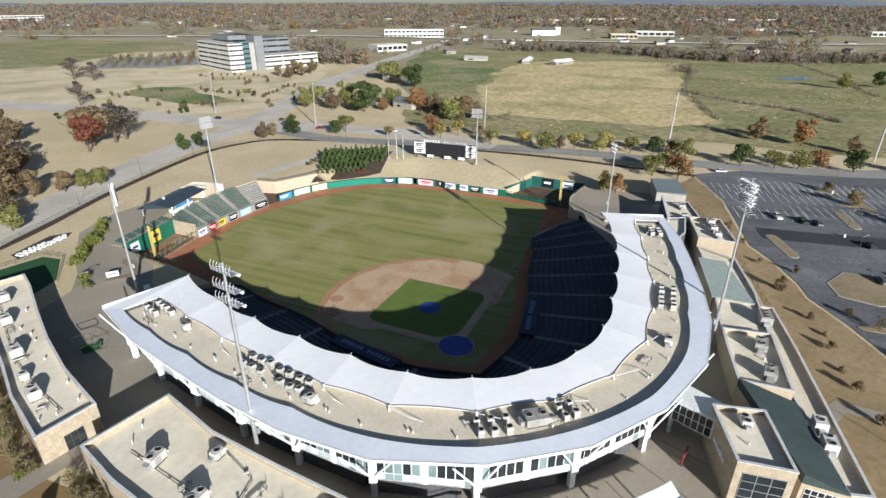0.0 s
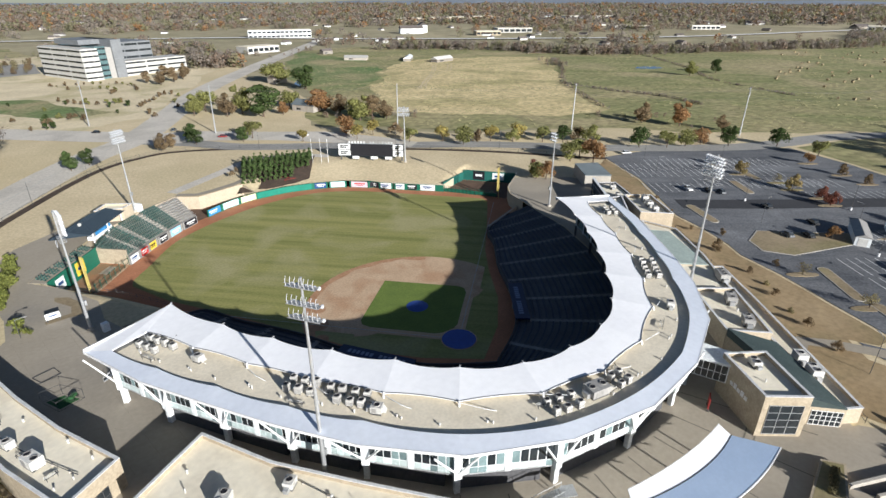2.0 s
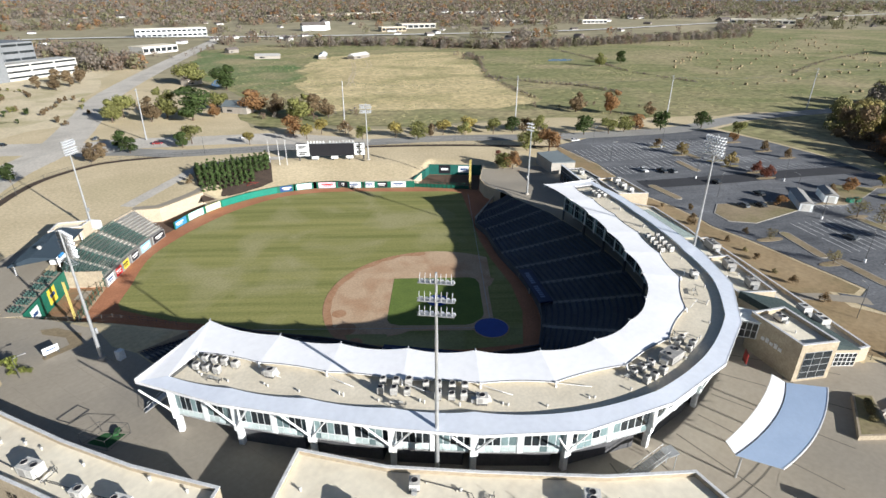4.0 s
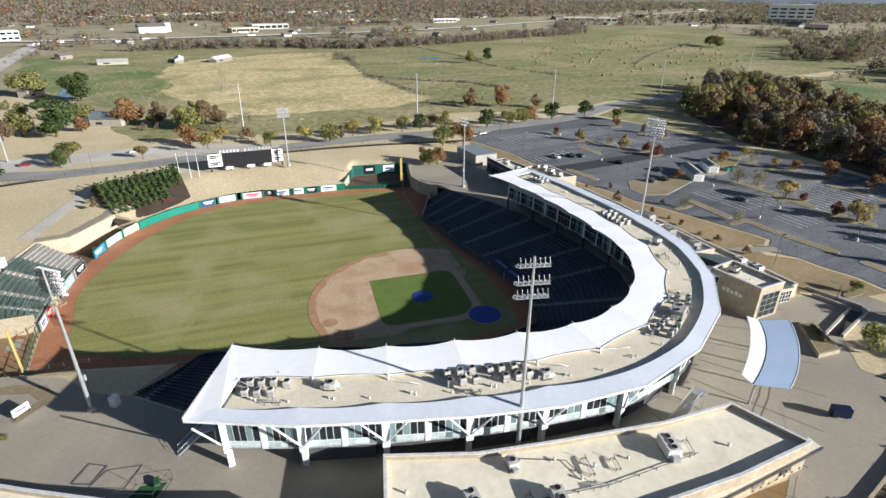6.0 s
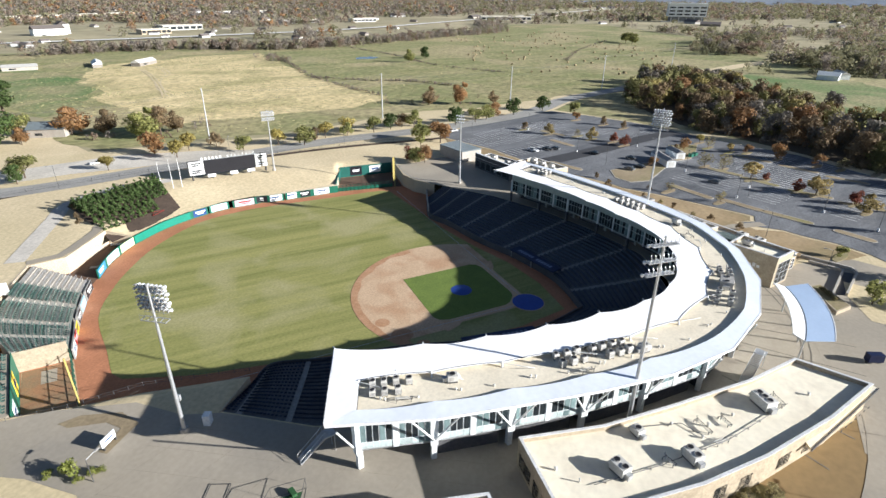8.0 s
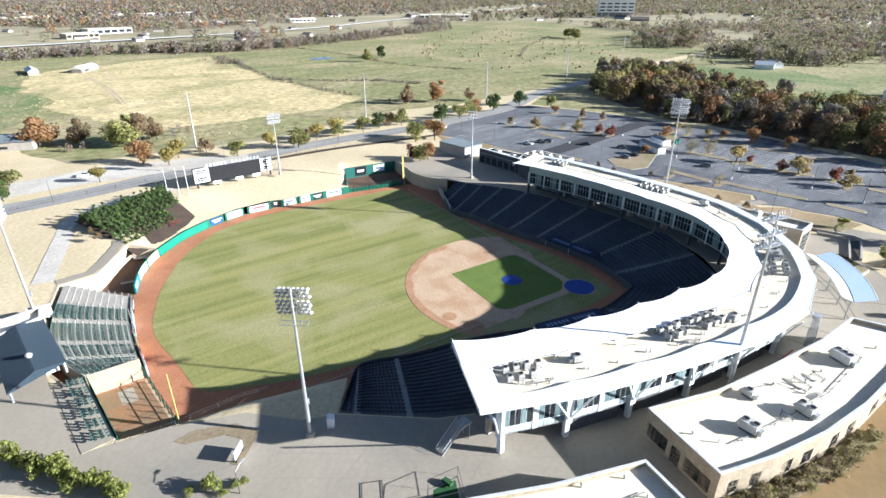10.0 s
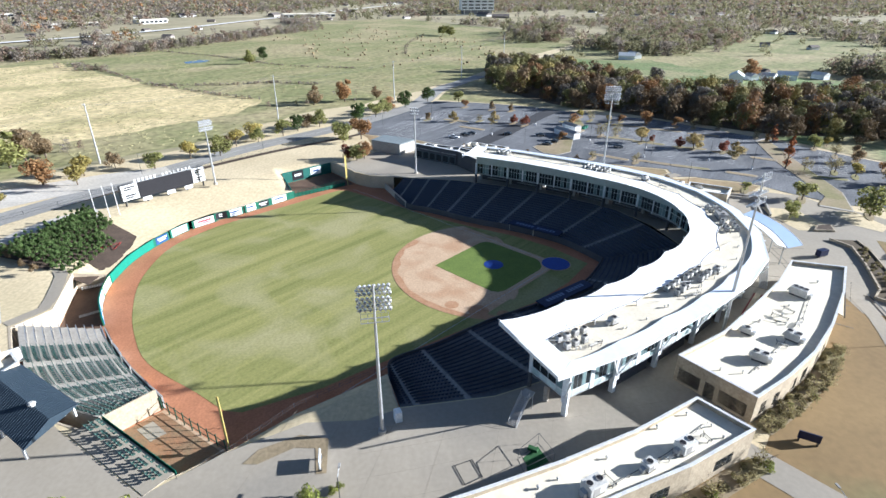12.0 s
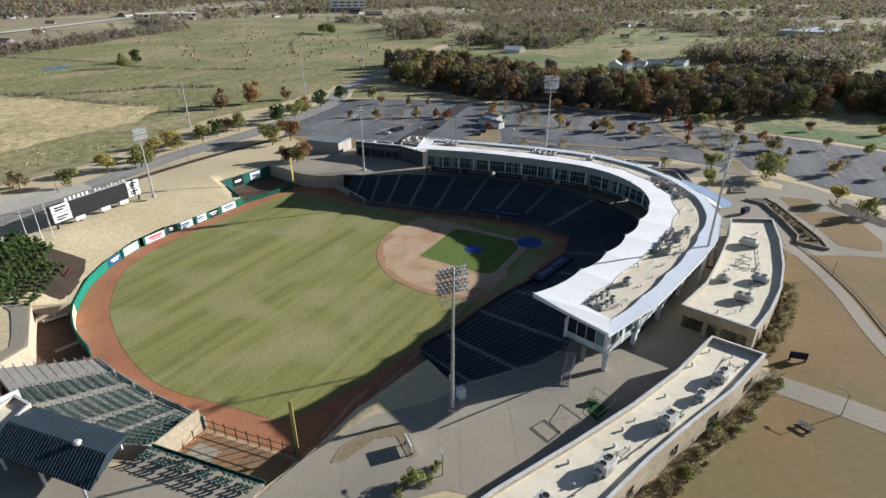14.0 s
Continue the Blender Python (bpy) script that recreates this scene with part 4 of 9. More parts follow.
def grid_panel(fn, nu, nv, thick, flip=False):
    """A thin curved sheet over (u, v), closed at its edges."""
    mb = MB()
    for j in range(nv + 1):
        for i in range(nu + 1):
            mb.v.append(tuple(fn(i / nu, j / nv)))
    n = len(mb.v)
    mb.v += [(x, y, z - thick) for x, y, z in mb.v]
    w = nu + 1
    for j in range(nv):
        for i in range(nu):
            a, b, c, d = j * w + i, j * w + i + 1, (j + 1) * w + i + 1, (j + 1) * w + i
            mb.f.append((a, d, c, b) if flip else (a, b, c, d))
            mb.f.append((a + n, b + n, c + n, d + n) if flip else (d + n, c + n, b + n, a + n))
    ring = [i for i in range(nu)] + [j * w + nu for j in range(nv)] + [nv * w + i for i in range(nu, 0, -1)] + [j * w for j in range(nv, 0, -1)]
    for a, b in zip(ring, ring[1:] + ring[:1]):
        mb.f.append((a, b, b + n, a + n) if flip else (b, a, a + n, b + n))
    return mb


def bay(i, f, b, zf, zb):
    """Bilinear patch of bay i between the lines f (front) and b (back)."""
    def at(u, v):
        p, q = mix(f[i], f[i + 1], u), mix(b[i], b[i + 1], u)
        x, y = mix(p, q, v)
        return x, y, lerp(zf, zb, v)
    return at


for i in range(NB):
    base = bay(i, RI, RP, Z_IN, Z_PI)
    end = 0.45 if i in (0, NB - 1) else 1.0

    def membrane(u, v, base=base):
        arch = 4 * u * (1 - u)
        d0, d1 = 0.105 * arch, 0.07 * arch
        vv = lerp(d0, 1 - d1, v)
        x, y, z = base(u, vv)
        return x, y, z - 0.1 * arch + 0.08 * v * (1 - v)
    part("canopy_panel", grid_panel(membrane, 14, 8, 0.07), M["membrane"], stadium, "taut white membrane canopy panel")
    # dark cable that stands for the shadow line on the canopy's back edge
    edge = MB()
    line = [membrane(k / 12, 0.985) for k in range(13)]
    for a, b in zip(line, line[1:]):
        edge.tube((a[0], a[1], a[2] + 0.05), (b[0], b[1], b[2] + 0.05), 0.05, n=5)
    part("edge_cable", edge, M["steel_dark"], stadium, "thin dark cable standing for the shadow line along the canopy edge")

    base2 = bay(i, RQ, RO, Z_QO, Z_OUT)

    def metal(u, v, base2=base2):
        arch = 4 * u * (1 - u)
        vv = lerp(0.13 * arch, 1, v)
        x, y, z = base2(u, vv)
        return x, y, z + 0.07 * (1 - arch) * (1 - v)
    part("roof_panel", grid_panel(metal, 10, 4, 0.32), M["roof_metal"], stadium, "pale silver metal roof panel, sky-blue reflection tinted into its colour")
    # deck, parapet and rim cable
    mid = [mix(RI[i], RP[i], 0.62), mix(RI[i + 1], RP[i + 1], 0.62), mix(RQ[i + 1], RO[i + 1], 0.6), mix(RQ[i], RO[i], 0.6)]
    part("roof_deck", MB().prism(mid, Z_DECK - 0.25, Z_DECK), M["roof_deck"], stadium, "flat beige roof deck")
    curb = MB()
    a, b = mix(RQ[i], RO[i], 0.22), mix(RQ[i + 1], RO[i + 1], 0.22)
    curb.beam((*a, Z_DECK), (*b, Z_DECK), 0.2, 0.5)
    part("roof_curb", curb, M["roof_deck"], stadium)
    rim = MB()
    rim.beam((*mix(RO[i], RQ[i], -0.01), Z_OUT - 0.42), (*mix(RO[i + 1], RQ[i + 1], -0.01), Z_OUT - 0.42), 0.16, 0.46)
    part("fascia", rim, M["paint_white"], stadium)

# end panels of the two wings
for s, e in ((-1, 0), (1, NB)):
    ring = [(*RI[e], Z_IN + 0.03), (*RP[e], Z_PI + 0.03), (*RQ[e], Z_QO + 0.03), (*RO[e], Z_OUT + 0.03)]
    if s > 0:
        ring = ring[::-1]
    mb = MB().hexa([(x, y, z - 0.3) for x, y, z in ring], ring)
    part("pit_curb", MB().beam((*RP[e], Z_DECK), (*RQ[e], Z_DECK), 0.2, 0.62), M["steel_dark"], stadium, "dark kerb at the end of the roof well")
    part("roof_end", mb, M["membrane"], stadium, "white metal roof end panel")
    mb = MB().beam((*RI[e], Z_OUT - 0.15), (*RO[e], Z_OUT - 0.15), 0.3, 0.62)
    part("fascia", mb, M["paint_white"], stadium)

# floor slab and facades
FO = [mix(o, q, 0.95) for o, q in zip(RO, RQ)]
FI = [mix(a, b, 0.72) for a, b in zip(RI, RP)]
for i in range(NB):
    part("floor_slab", MB().prism([FI[i], FI[i + 1], FO[i + 1], FO[i]], Z_FLOOR, Z_FLOOR + 0.45), M["soffit"], stadium)


def facade(p, q, z0, z1, out, glass, spandrel=None, pane_w=1.2, group=4, pier=1.2, wall_m="panel_white", seed=0):
    """A wall from p to q with groups of tall panes between piers, and a row of pale panes below them."""
    r = random.Random(seed)
    p, q = Vector(p), Vector(q)
    d = (q - p)
    L = d.length
    d.normalize()
    n = Vector((d.y, -d.x)) * out

    def slab(a0, a1, b0, b1, za, zb):
        ring = [(a0, b0), (a1, b0), (a1, b1), (a0, b1)]
        if out > 0:
            ring = ring[::-1]
        return MB().hexa([(*(p + d * a + n * b), za) for a, b in ring], [(*(p + d * a + n * b), zb) for a, b in ring])
    w = part("wall", slab(0, L, -0.3, 0.0, z0, z1), M[wall_m], stadium, "panelled facade with dark windows and pale glass below")
    count = max(1, round((L - 0.9) / (group * pane_w + pier)))
    unit = (L - 0.9 + pier) / count
    pw = (unit - pier) / group
    for g_ in range(count):
        for k in range(group):
            x = 0.45 + g_ * unit + k * pw
            lit = r.random()
            part("window_pane", slab(x + 0.085, x + pw - 0.085, -0.005, 0.05, glass[0], glass[1]), M["glass_dark" if lit < 0.7 else "panel_teal"], w)
            if spandrel:
                part("spandrel_panel", slab(x + 0.05, x + pw - 0.05, -0.005, 0.04, spandrel[0], spandrel[1]), M["glass_pale" if r.random() < 0.86 else "panel_teal"], w)
        if pier > 0.8 and g_ < count - 1:
            x = 0.45 + g_ * unit + group * pw
            part("pier", slab(x + 0.08, x + pier - 0.08, -0.005, 0.12, z0 + 0.1, z1), M["panel_white"], w)
        elif pier <= 0.8 and g_ < count - 1:
            x = 0.45 + g_ * unit + group * pw
            part("pier", slab(x + 0.04, x + pier - 0.04, -0.005, 0.22, z0 - 0.2, glass[1] + 0.1), M["panel_white"], w)
    if spandrel:
        part("transom", slab(0.2, L - 0.2, -0.005, 0.09, spandrel[1] + 0.03, glass[0] - 0.03), M["panel_white"], w)
    else:
        part("transom", slab(0.2, L - 0.2, 0.05, 0.1, lerp(glass[0], glass[1], 0.62), lerp(glass[0], glass[1], 0.62) + 0.08), M["panel_white"], w)
    return w


for i in range(NB):
    facade(FO[i], FO[i + 1], Z_FLOOR, 15.6, 1, (10.05, 14.6), (8.75, 9.9), 1.08, 5, 1.05, seed=i)
    facade(FI[i], FI[i + 1], Z_FLOOR, 15.4, -1, (8.9, 12.5), None, 1.0, 5, 0.4, "fascia_teal", seed=100 + i)
facade(FI[0], FO[0], Z_FLOOR, 15.4, 1, (10.0, 14.4), (8.7, 9.8), 1.3, 4, 1.0, seed=51)
facade(FO[NB], FI[NB], Z_FLOOR, 15.4, 1, (10.0, 14.4), (8.7, 9.8), 1.3, 4, 1.0, seed=52)


def column(x, y, rot, outward):
    mb = MB().box(x, y, GZ, 0.9, 0.9, Z_FLOOR - GZ, rot)
    part("column", mb, M["panel_white"], stadium, bevel=0.06)


for i in range(NB + 1):
    o, f = Vector(RO[i]), Vector(FO[i])
    out = (o - f).normalized()
    along = Vector((-out.y, out.x))
    ang = math.degrees(math.atan2(out.y, out.x))
    c = f - out * 0.2
    column(c.x, c.y, ang, out)
    pier = MB().box(f.x + out.x * 0.15, f.y + out.y * 0.15, Z_FLOOR - 0.25, 0.7, 1.2, 15.6 - Z_FLOOR + 0.2, ang)
    part("pilaster", pier, M["panel_white"], stadium)
    st = MB()
    for sd in (-1, 1):
        if i in (0, NB) and sd == (1 if i == 0 else -1):
            continue
        e = o - out * 0.9 - along * sd * 4.2 * (1 if i not in (0, NB) else 0.45)
        st.tube((f.x + out.x * 0.5, f.y + out.y * 0.5, 9.2), (e.x, e.y, Z_OUT - 0.35), 0.16, n=8)
    part("strut", st, M["paint_white"], stadium, "white diagonal roof strut")
    g = Vector(FI[i])
    # inner column coloured dark for the shade below the suites
    part("column", MB().box(g.x, g.y, GZ, 0.6, 0.6, Z_FLOOR - GZ, ang), M["concrete_dark"], stadium, "concrete column with the shade below the suites in its dark colour")
    part("pilaster", MB().box(g.x, g.y, Z_FLOOR - 0.2, 0.5, 0.5, 4.4, ang), M["panel_white"], stadium)
    m = f.lerp(g, 0.5)
    part("column", MB().box(m.x, m.y, GZ, 0.8, 0.8, Z_FLOOR - GZ, ang), M["concrete"], stadium)
    # canopy mast and stay on the deck
    pi, pq = Vector(RP[i]), Vector(RI[i])
    back = (pi - pq).normalized()
    ms = MB().tube((pi.x + back.x * 0.2, pi.y + back.y * 0.2, Z_DECK), (pi.x - back.x * 0.1, pi.y - back.y * 0.1, Z_PI + 0.22), 0.18, 0.14)
    part("canopy_mast", ms, M["paint_white"], stadium)
    tip = MB().tube((pq.x + back.x * 0.2, pq.y + back.y * 0.2, Z_IN + 0.12), (pq.x - back.x * 0.3, pq.y - back.y * 0.3, Z_IN + 0.16), 0.14)
    part("canopy_tip", tip, M["steel"], stadium)

# dark blocks added under the suites, one to each bay, to shade the concourse
for i in range(1, NB):
    a, b = mix(FI[i], FO[i], 0.55), mix(FI[i + 1], FO[i + 1], 0.55)
    c, d = mix(FI[i], FO[i], 0.92), mix(FI[i + 1], FO[i + 1], 0.92)
    st = thing("concession_stand", "dark concrete block added under the suites to shade the concourse", "stand", "concession stands")
    e = 1.0 if i > NB - 3 else 0.86
    ring = [mix(a, b, 0.02), mix(a, b, e), mix(c, d, e), mix(c, d, 0.02)]
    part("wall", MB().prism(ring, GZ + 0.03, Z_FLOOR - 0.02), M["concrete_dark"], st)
    # counter added to dress the block
    part("counter", MB().beam((*mix(mix(a, b, 0.14), mix(FI[i], FI[i + 1], 0.14), 0.06), GZ + 0.95), (*mix(mix(a, b, 0.78), mix(FI[i], FI[i + 1], 0.78), 0.06), GZ + 0.95), 0.5, 0.1), M["steel"], st)

# ---- floodlight towers ----
LAMP = MB().tube((0, 0, 0), (0.2, 0, -0.08), 0.16, 0.17, 10).tube((0.2, 0, -0.08), (0.52, 0, -0.2), 0.17, 0.3, 10).mesh("lamp", M["lamp_shell"])
LENS = MB().tube((0.52, 0, -0.2), (0.55, 0, -0.212), 0.28, 0.28, 12).mesh("lens", M["lamp_glass"])
BALLAST = MB().box(0, 0, 0, 0.2, 0.24, 0.36).mesh("ballast_box", M["unit_grey"])
HOOK = MB().tube((0, 0, 0), (-0.12, 0, 0.55), 0.04, n=6).tube((-0.12, 0, 0.55), (-0.04, 0, 1.0), 0.04, n=6).tube((-0.04, 0, 1.0), (0.18, 0, 1.3), 0.04, 0.035, 6).mesh("hook", M["lamp_shell"])


def tower(x, y, z0, z1, rows, lamps, width, aim, hooked=False, platform=0.0):
    """A tapered pole with crossarms at the given depths below its top; hooked arms carry a walkway and curved brackets."""
    t = thing("floodlight_tower", "tall galvanised steel floodlight tower with banks of lamps", "floodlight tower", "floodlight towers", at=(x, y, z0, 0, 0, aim))
    h = z1 - z0
    pole = MB()
    for i in range(4):
        a, b = i / 4, (i + 1) / 4
        pole.tube((0, 0, h * a), (0, 0, h * b), lerp(0.36, 0.15, a), lerp(0.36, 0.15, b) + 0.02, 12)
    part("pole", pole, M["steel"], t)
    part("footing", MB().tube((0, 0, 0), (0, 0, 0.7), 0.75, 0.7, 14), M["concrete"], t)
    part("service_box", MB().box(0.55, 0, 6.2, 0.4, 0.6, 1.1), M["steel"], t)
    for k, d in enumerate(rows):
        zz = h - 0.5 - d
        w = width * (1.0 if k else 0.94)
        arm = MB().beam((0.25, -w / 2, zz), (0.25, w / 2, zz), 0.11, 0.11)
        if hooked:
            arm.beam((-0.5, -w / 2, zz + 0.02), (-0.5, w / 2, zz + 0.02), 0.09, 0.09)
            arm.beam((-0.5, -w / 2, zz + 0.5), (-0.5, w / 2, zz + 0.5), 0.06, 0.06)
            for q in range(8):
                yy = lerp(-w / 2, w / 2, q / 7)
                arm.beam((-0.5, yy, zz + 0.04), (0.3, yy, zz + 0.04), 0.07, 0.06)
            arm.beam((-0.12, -w / 2, zz + 0.07), (-0.12, w / 2, zz + 0.07), 0.5, 0.03)
        else:
            for yy in (-w / 2, 0, w / 2):
                arm.beam((0.0, yy, zz), (0.5, yy, zz), 0.08, 0.08)
        a = part("crossarm", arm, M["steel"], t)
        for j in range(lamps):
            yy = lerp(-w / 2 + 0.25, w / 2 - 0.25, j / (lamps - 1)) + (0 if hooked else (0.16 if k % 2 else -0.16))
            m = pose(0.35, yy, zz - (0.05 if hooked else -0.1), 0, 8, 0)
            part("lamp", LAMP, None, a).matrix_basis = m
            part("lens", LENS, None, a).matrix_basis = m
            if hooked:
                part("hook", HOOK, None, a).matrix_basis = pose(-0.45, yy, zz + 0.1)
            else:
                part("ballast_box", BALLAST, None, a).matrix_basis = pose(0.1, yy, zz - 0.12)
    if platform:
        zz = h - 0.5 - platform
        fr = MB()
        for xx in (-0.6, 0.6):
            fr.beam((xx, -width * 0.42, zz), (xx, width * 0.42, zz), 0.1, 0.1)
            fr.beam((xx, -width * 0.42, zz + 0.9), (xx, width * 0.42, zz + 0.9), 0.05, 0.05)
        for q in range(5):
            yy = lerp(-width * 0.42, width * 0.42, q / 4)
            fr.beam((-0.6, yy, zz), (0.6, yy, zz), 0.08, 0.08)
            for xx in (-0.6, 0.6):
                fr.beam((xx, yy, zz), (xx + 0.001, yy, zz), 0.05, 0.9)
        part("platform", fr, M["steel"], t, "open steel service platform")
    return t


BANK = (0, 0.62, 1.24, 2.1, 2.72, 3.34, 3.96)
tower(-44, -25.3, GZ, 41.2, (0.9, 3.5, 5.6), 7, 4.7, 36, hooked=True)
tower(-69.4, 44.7, GZ, 33.2, BANK, 7, 5.0, 8.5, platform=5.6)
tower(47.8, -26.3, GZ, 42.4, BANK, 7, 5.0, 165, platform=5.6)
tower(70.5, 41.3, GZ, 31.3, (0, 1.1, 2.2), 4, 3.2, 169)
tower(56.5, 115.6, 5.9, 30.0, (0, 0.7, 1.4, 2.4, 3.1), 7, 4.8, 227)
tower(-50.2, 119.4, GZ, 33.5, (0, 0.68, 1.36, 2.3, 2.98, 3.66), 7, 5.0, -52)

# ---- rooftop plant ----
FAN = MB()
FAN.v.append((0, 0, 0.06))
for i in range(24):
    a = 2 * math.pi * i / 24
    FAN.v += [(0.1 * math.cos(a), 0.1 * math.sin(a), 0.06), (0.46 * math.cos(a), 0.46 * math.sin(a), 0.02 + 0.05 * (i % 2))]
for i in range(24):
    p, q = 1 + 2 * i, 1 + 2 * ((i + 1) % 24)
    FAN.f += [(0, p, q), (p, p + 1, q + 1, q)]
FAN_ME = FAN.mesh("fan", M["ad_black"])
SHROUD = MB()
for i in range(16):
    a = 2 * math.pi * i / 16
    SHROUD.v += [(r * math.cos(a), r * math.sin(a), z) for r, z in ((0.46, 0), (0.53, 0), (0.53, 0.14), (0.46, 0.14))]
for i in range(16):
    p, q = i * 4, (i + 1) % 16 * 4
    for k in range(4):
        SHROUD.f.append((p + k, q + k, q + (k + 1) % 4, p + (k + 1) % 4))
SHROUD_ME = SHROUD.mesh("fan_shroud", M["unit_grey"])
GRILLE = {}


def condenser(x, y, z, rot, w=1.15, h=1.5, label="grey rooftop condenser unit with a top fan", group="stadium roof condensers"):
    t = thing("condenser_unit", label, "air conditioner", group, at=(x, y, z, 0, 0, rot))
    key = (w, h)
    if key not in GRILLE:
        body = MB().box(0, 0, 0.2, w, w, h - 0.2)
        fins = MB()
        for k in range(6):
            zz = 0.35 + k * (h - 0.6) / 6
            fins.box(0, 0, zz, w + 0.05, w + 0.05, (h - 0.6) / 12)
        feet = MB()
        for sx in (-1, 1):
            feet.box(sx * w * 0.36, 0, 0, 0.15, w, 0.2)
        GRILLE[key] = (body.mesh("body", M["unit_white"]), fins.mesh("louvre", M["unit_grey"]), feet.mesh("skid", M["steel_dark"]))
    b, f, s = GRILLE[key]
    part("body", b, None, t)
    part("louvre", f, None, t)
    part("skid", s, None, t)
    part("fan_shroud", SHROUD_ME, None, t).matrix_basis = pose(0, 0, h) @ Matrix.Scale(w * 0.85, 4)
    part("fan", FAN_ME, None, t).matrix_basis = pose(0, 0, h + 0.03) @ Matrix.Scale(w * 0.85, 4)
    return t


def rooftop_unit(x, y, z, rot, lx, ly, h, fans=2, material="unit_white", label="white packaged rooftop air unit with fans"):
    t = thing("rooftop_unit", label, "air conditioner", "rooftop air units", at=(x, y, z, 0, 0, rot))
    part("curb", MB().box(0, 0, 0, lx * 0.9, ly * 0.9, 0.35), M["steel_dark"], t)
    part("body", MB().box(0, 0, 0.35, lx, ly, h - 0.35), M[material], t, bevel=0.04)
    part("hood", MB().hexa([(lx / 2, -ly * 0.35, h * 0.35), (lx / 2 + 0.6, -ly * 0.35, h * 0.35), (lx / 2 + 0.6, ly * 0.35, h * 0.35), (lx / 2, ly * 0.35, h * 0.35)],
                           [(lx / 2, -ly * 0.35, h * 0.85), (lx / 2 + 0.1, -ly * 0.35, h * 0.85), (lx / 2 + 0.1, ly * 0.35, h * 0.85), (lx / 2, ly * 0.35, h * 0.85)]), M[material], t)
    part("access_panel", MB().box(-lx * 0.15, -ly / 2 - 0.015, 0.5, lx * 0.4, 0.03, h - 0.7), M["unit_grey"], t)
    for k in range(fans):
        fx = lerp(-lx * 0.3, lx * 0.3, k / max(1, fans - 1)) if fans > 1 else 0
        part("fan_shroud", SHROUD_ME, None, t).matrix_basis = pose(fx, 0, h)
        part("fan", FAN_ME, None, t).matrix_basis = pose(fx, 0, h + 0.03)
    part("duct", MB().box(-lx * 0.5 - 0.35, 0, 0.2, 0.7, ly * 0.5, h * 0.5), M["steel"], t)
    return t


def vent(x, y, z, r=0.18, h=0.9):
    t = thing("roof_vent", "small metal roof vent pipe with a cap", "vent", "roof vents", at=(x, y, z))
    r, h = r * 0.6, h * 0.6
    part("pipe", MB().tube((0, 0, 0), (0, 0, h), r, r, 10), M["unit_white"], t)
    part("cap", MB().tube((0, 0, h), (0, 0, h + 0.12), r * 1.7, r * 0.8, 10), M["unit_white"], t)


def gas_line(pts, z):
    t = thing("roof_pipe", "thin pipe run across the flat roof", "pipe", "roof pipes")
    mb = MB()
    for a, b in zip(pts, pts[1:]):
        mb.tube((*a, z + 0.3), (*b, z + 0.3), 0.06, n=6)
    part("pipe", mb, M["steel_dark"], t)
    for a, b in zip(pts, pts[1:]):
        for k in range(max(1, int(math.dist(a, b) / 3))):
            p = mix(a, b, (k + 0.5) / max(1, int(math.dist(a, b) / 3)))
            part("support_block", MB().box(p[0], p[1], z, 0.25, 0.25, 0.26), M["concrete"], t)


def cluster(x, y, rot, nx, ny, gap, z=Z_DECK, skip=()):
    c, s = math.cos(radians(rot)), math.sin(radians(rot))
    for i in range(nx):
        for j in range(ny):
            if (i, j) in skip:
                continue
            dx, dy = (i - (nx - 1) / 2) * gap + rng.uniform(-0.12, 0.12), (j - (ny - 1) / 2) * gap * 1.15
            condenser(x + dx * c - dy * s, y + dx * s + dy * c, z, rot + rng.uniform(-4, 4), rng.choice((0.95, 1.05)), rng.choice((1.2, 1.4)))


def pipe_rack(x, y, z, rot, length=2.6):
    """Low steel stands carrying three thin pipes, one of them turned up."""
    t = thing("pipe_rack", "low steel rack of thin pipes on the roof", "pipe rack", "roof pipe racks", at=(x, y, z, 0, 0, rot))
    for sx in (-length / 2 + 0.2, length / 2 - 0.2):
        part("stand", MB().box(sx, -0.35, 0, 0.08, 0.08, 0.5).box(sx, 0.35, 0, 0.08, 0.08, 0.5).beam((sx, -0.45, 0.46), (sx, 0.45, 0.46), 0.08, 0.06), M["steel_dark"], t)
    for k, sy in enumerate((-0.3, 0.0, 0.28)):
        mb = MB().tube((-length / 2, sy, 0.56), (length / 2 - 0.3 * k, sy, 0.56), 0.05, n=6)
        mb.tube((length / 2 - 0.3 * k, sy, 0.56), (length / 2 - 0.3 * k, sy, 0.1 if k else 1.0), 0.05, n=6)
        part("pipe", mb, M["unit_white" if k else "steel_dark"], t)


for x, y, rot in ((-61.2, 8.0, -62), (-57.2, 11.6, 20), (-44.5, -17.5, -48), (-39.0, -17.5, 40), (-35.4, -23.6, -46), (-13.6, -39.6, -10), (-2.2, -43.6, 5), (2.6, -40.8, 80), (36.2, -23.6, 48), (40.8, -18.4, -40), (59.2, 5.4, 60), (20.6, -36.6, 30)):
    pipe_rack(x, y, Z_DECK, rot)
cluster(-59.4, 10.9, -62, 4, 2, 1.95, skip=((3, 0),))
cluster(-42.3, -14.4, -50, 3, 2, 2.0)
cluster(-37.6, -20.8, -48, 4, 2, 2.0, skip=((0, 0),))
cluster(-11.2, -41.4, -12, 3, 2, 2.1)
cluster(0.6, -42.6, 3, 2, 2, 1.75)
cluster(38.6, -21.0, 48, 5, 2, 2.0)
cluster(60.2, 8.0, 60, 3, 2, 1.7)
rooftop_unit(-4.7, -42.4, Z_DECK, -8, 3.6, 2.6, 1.7, 2, "unit_grey", "large grey packaged rooftop air unit")
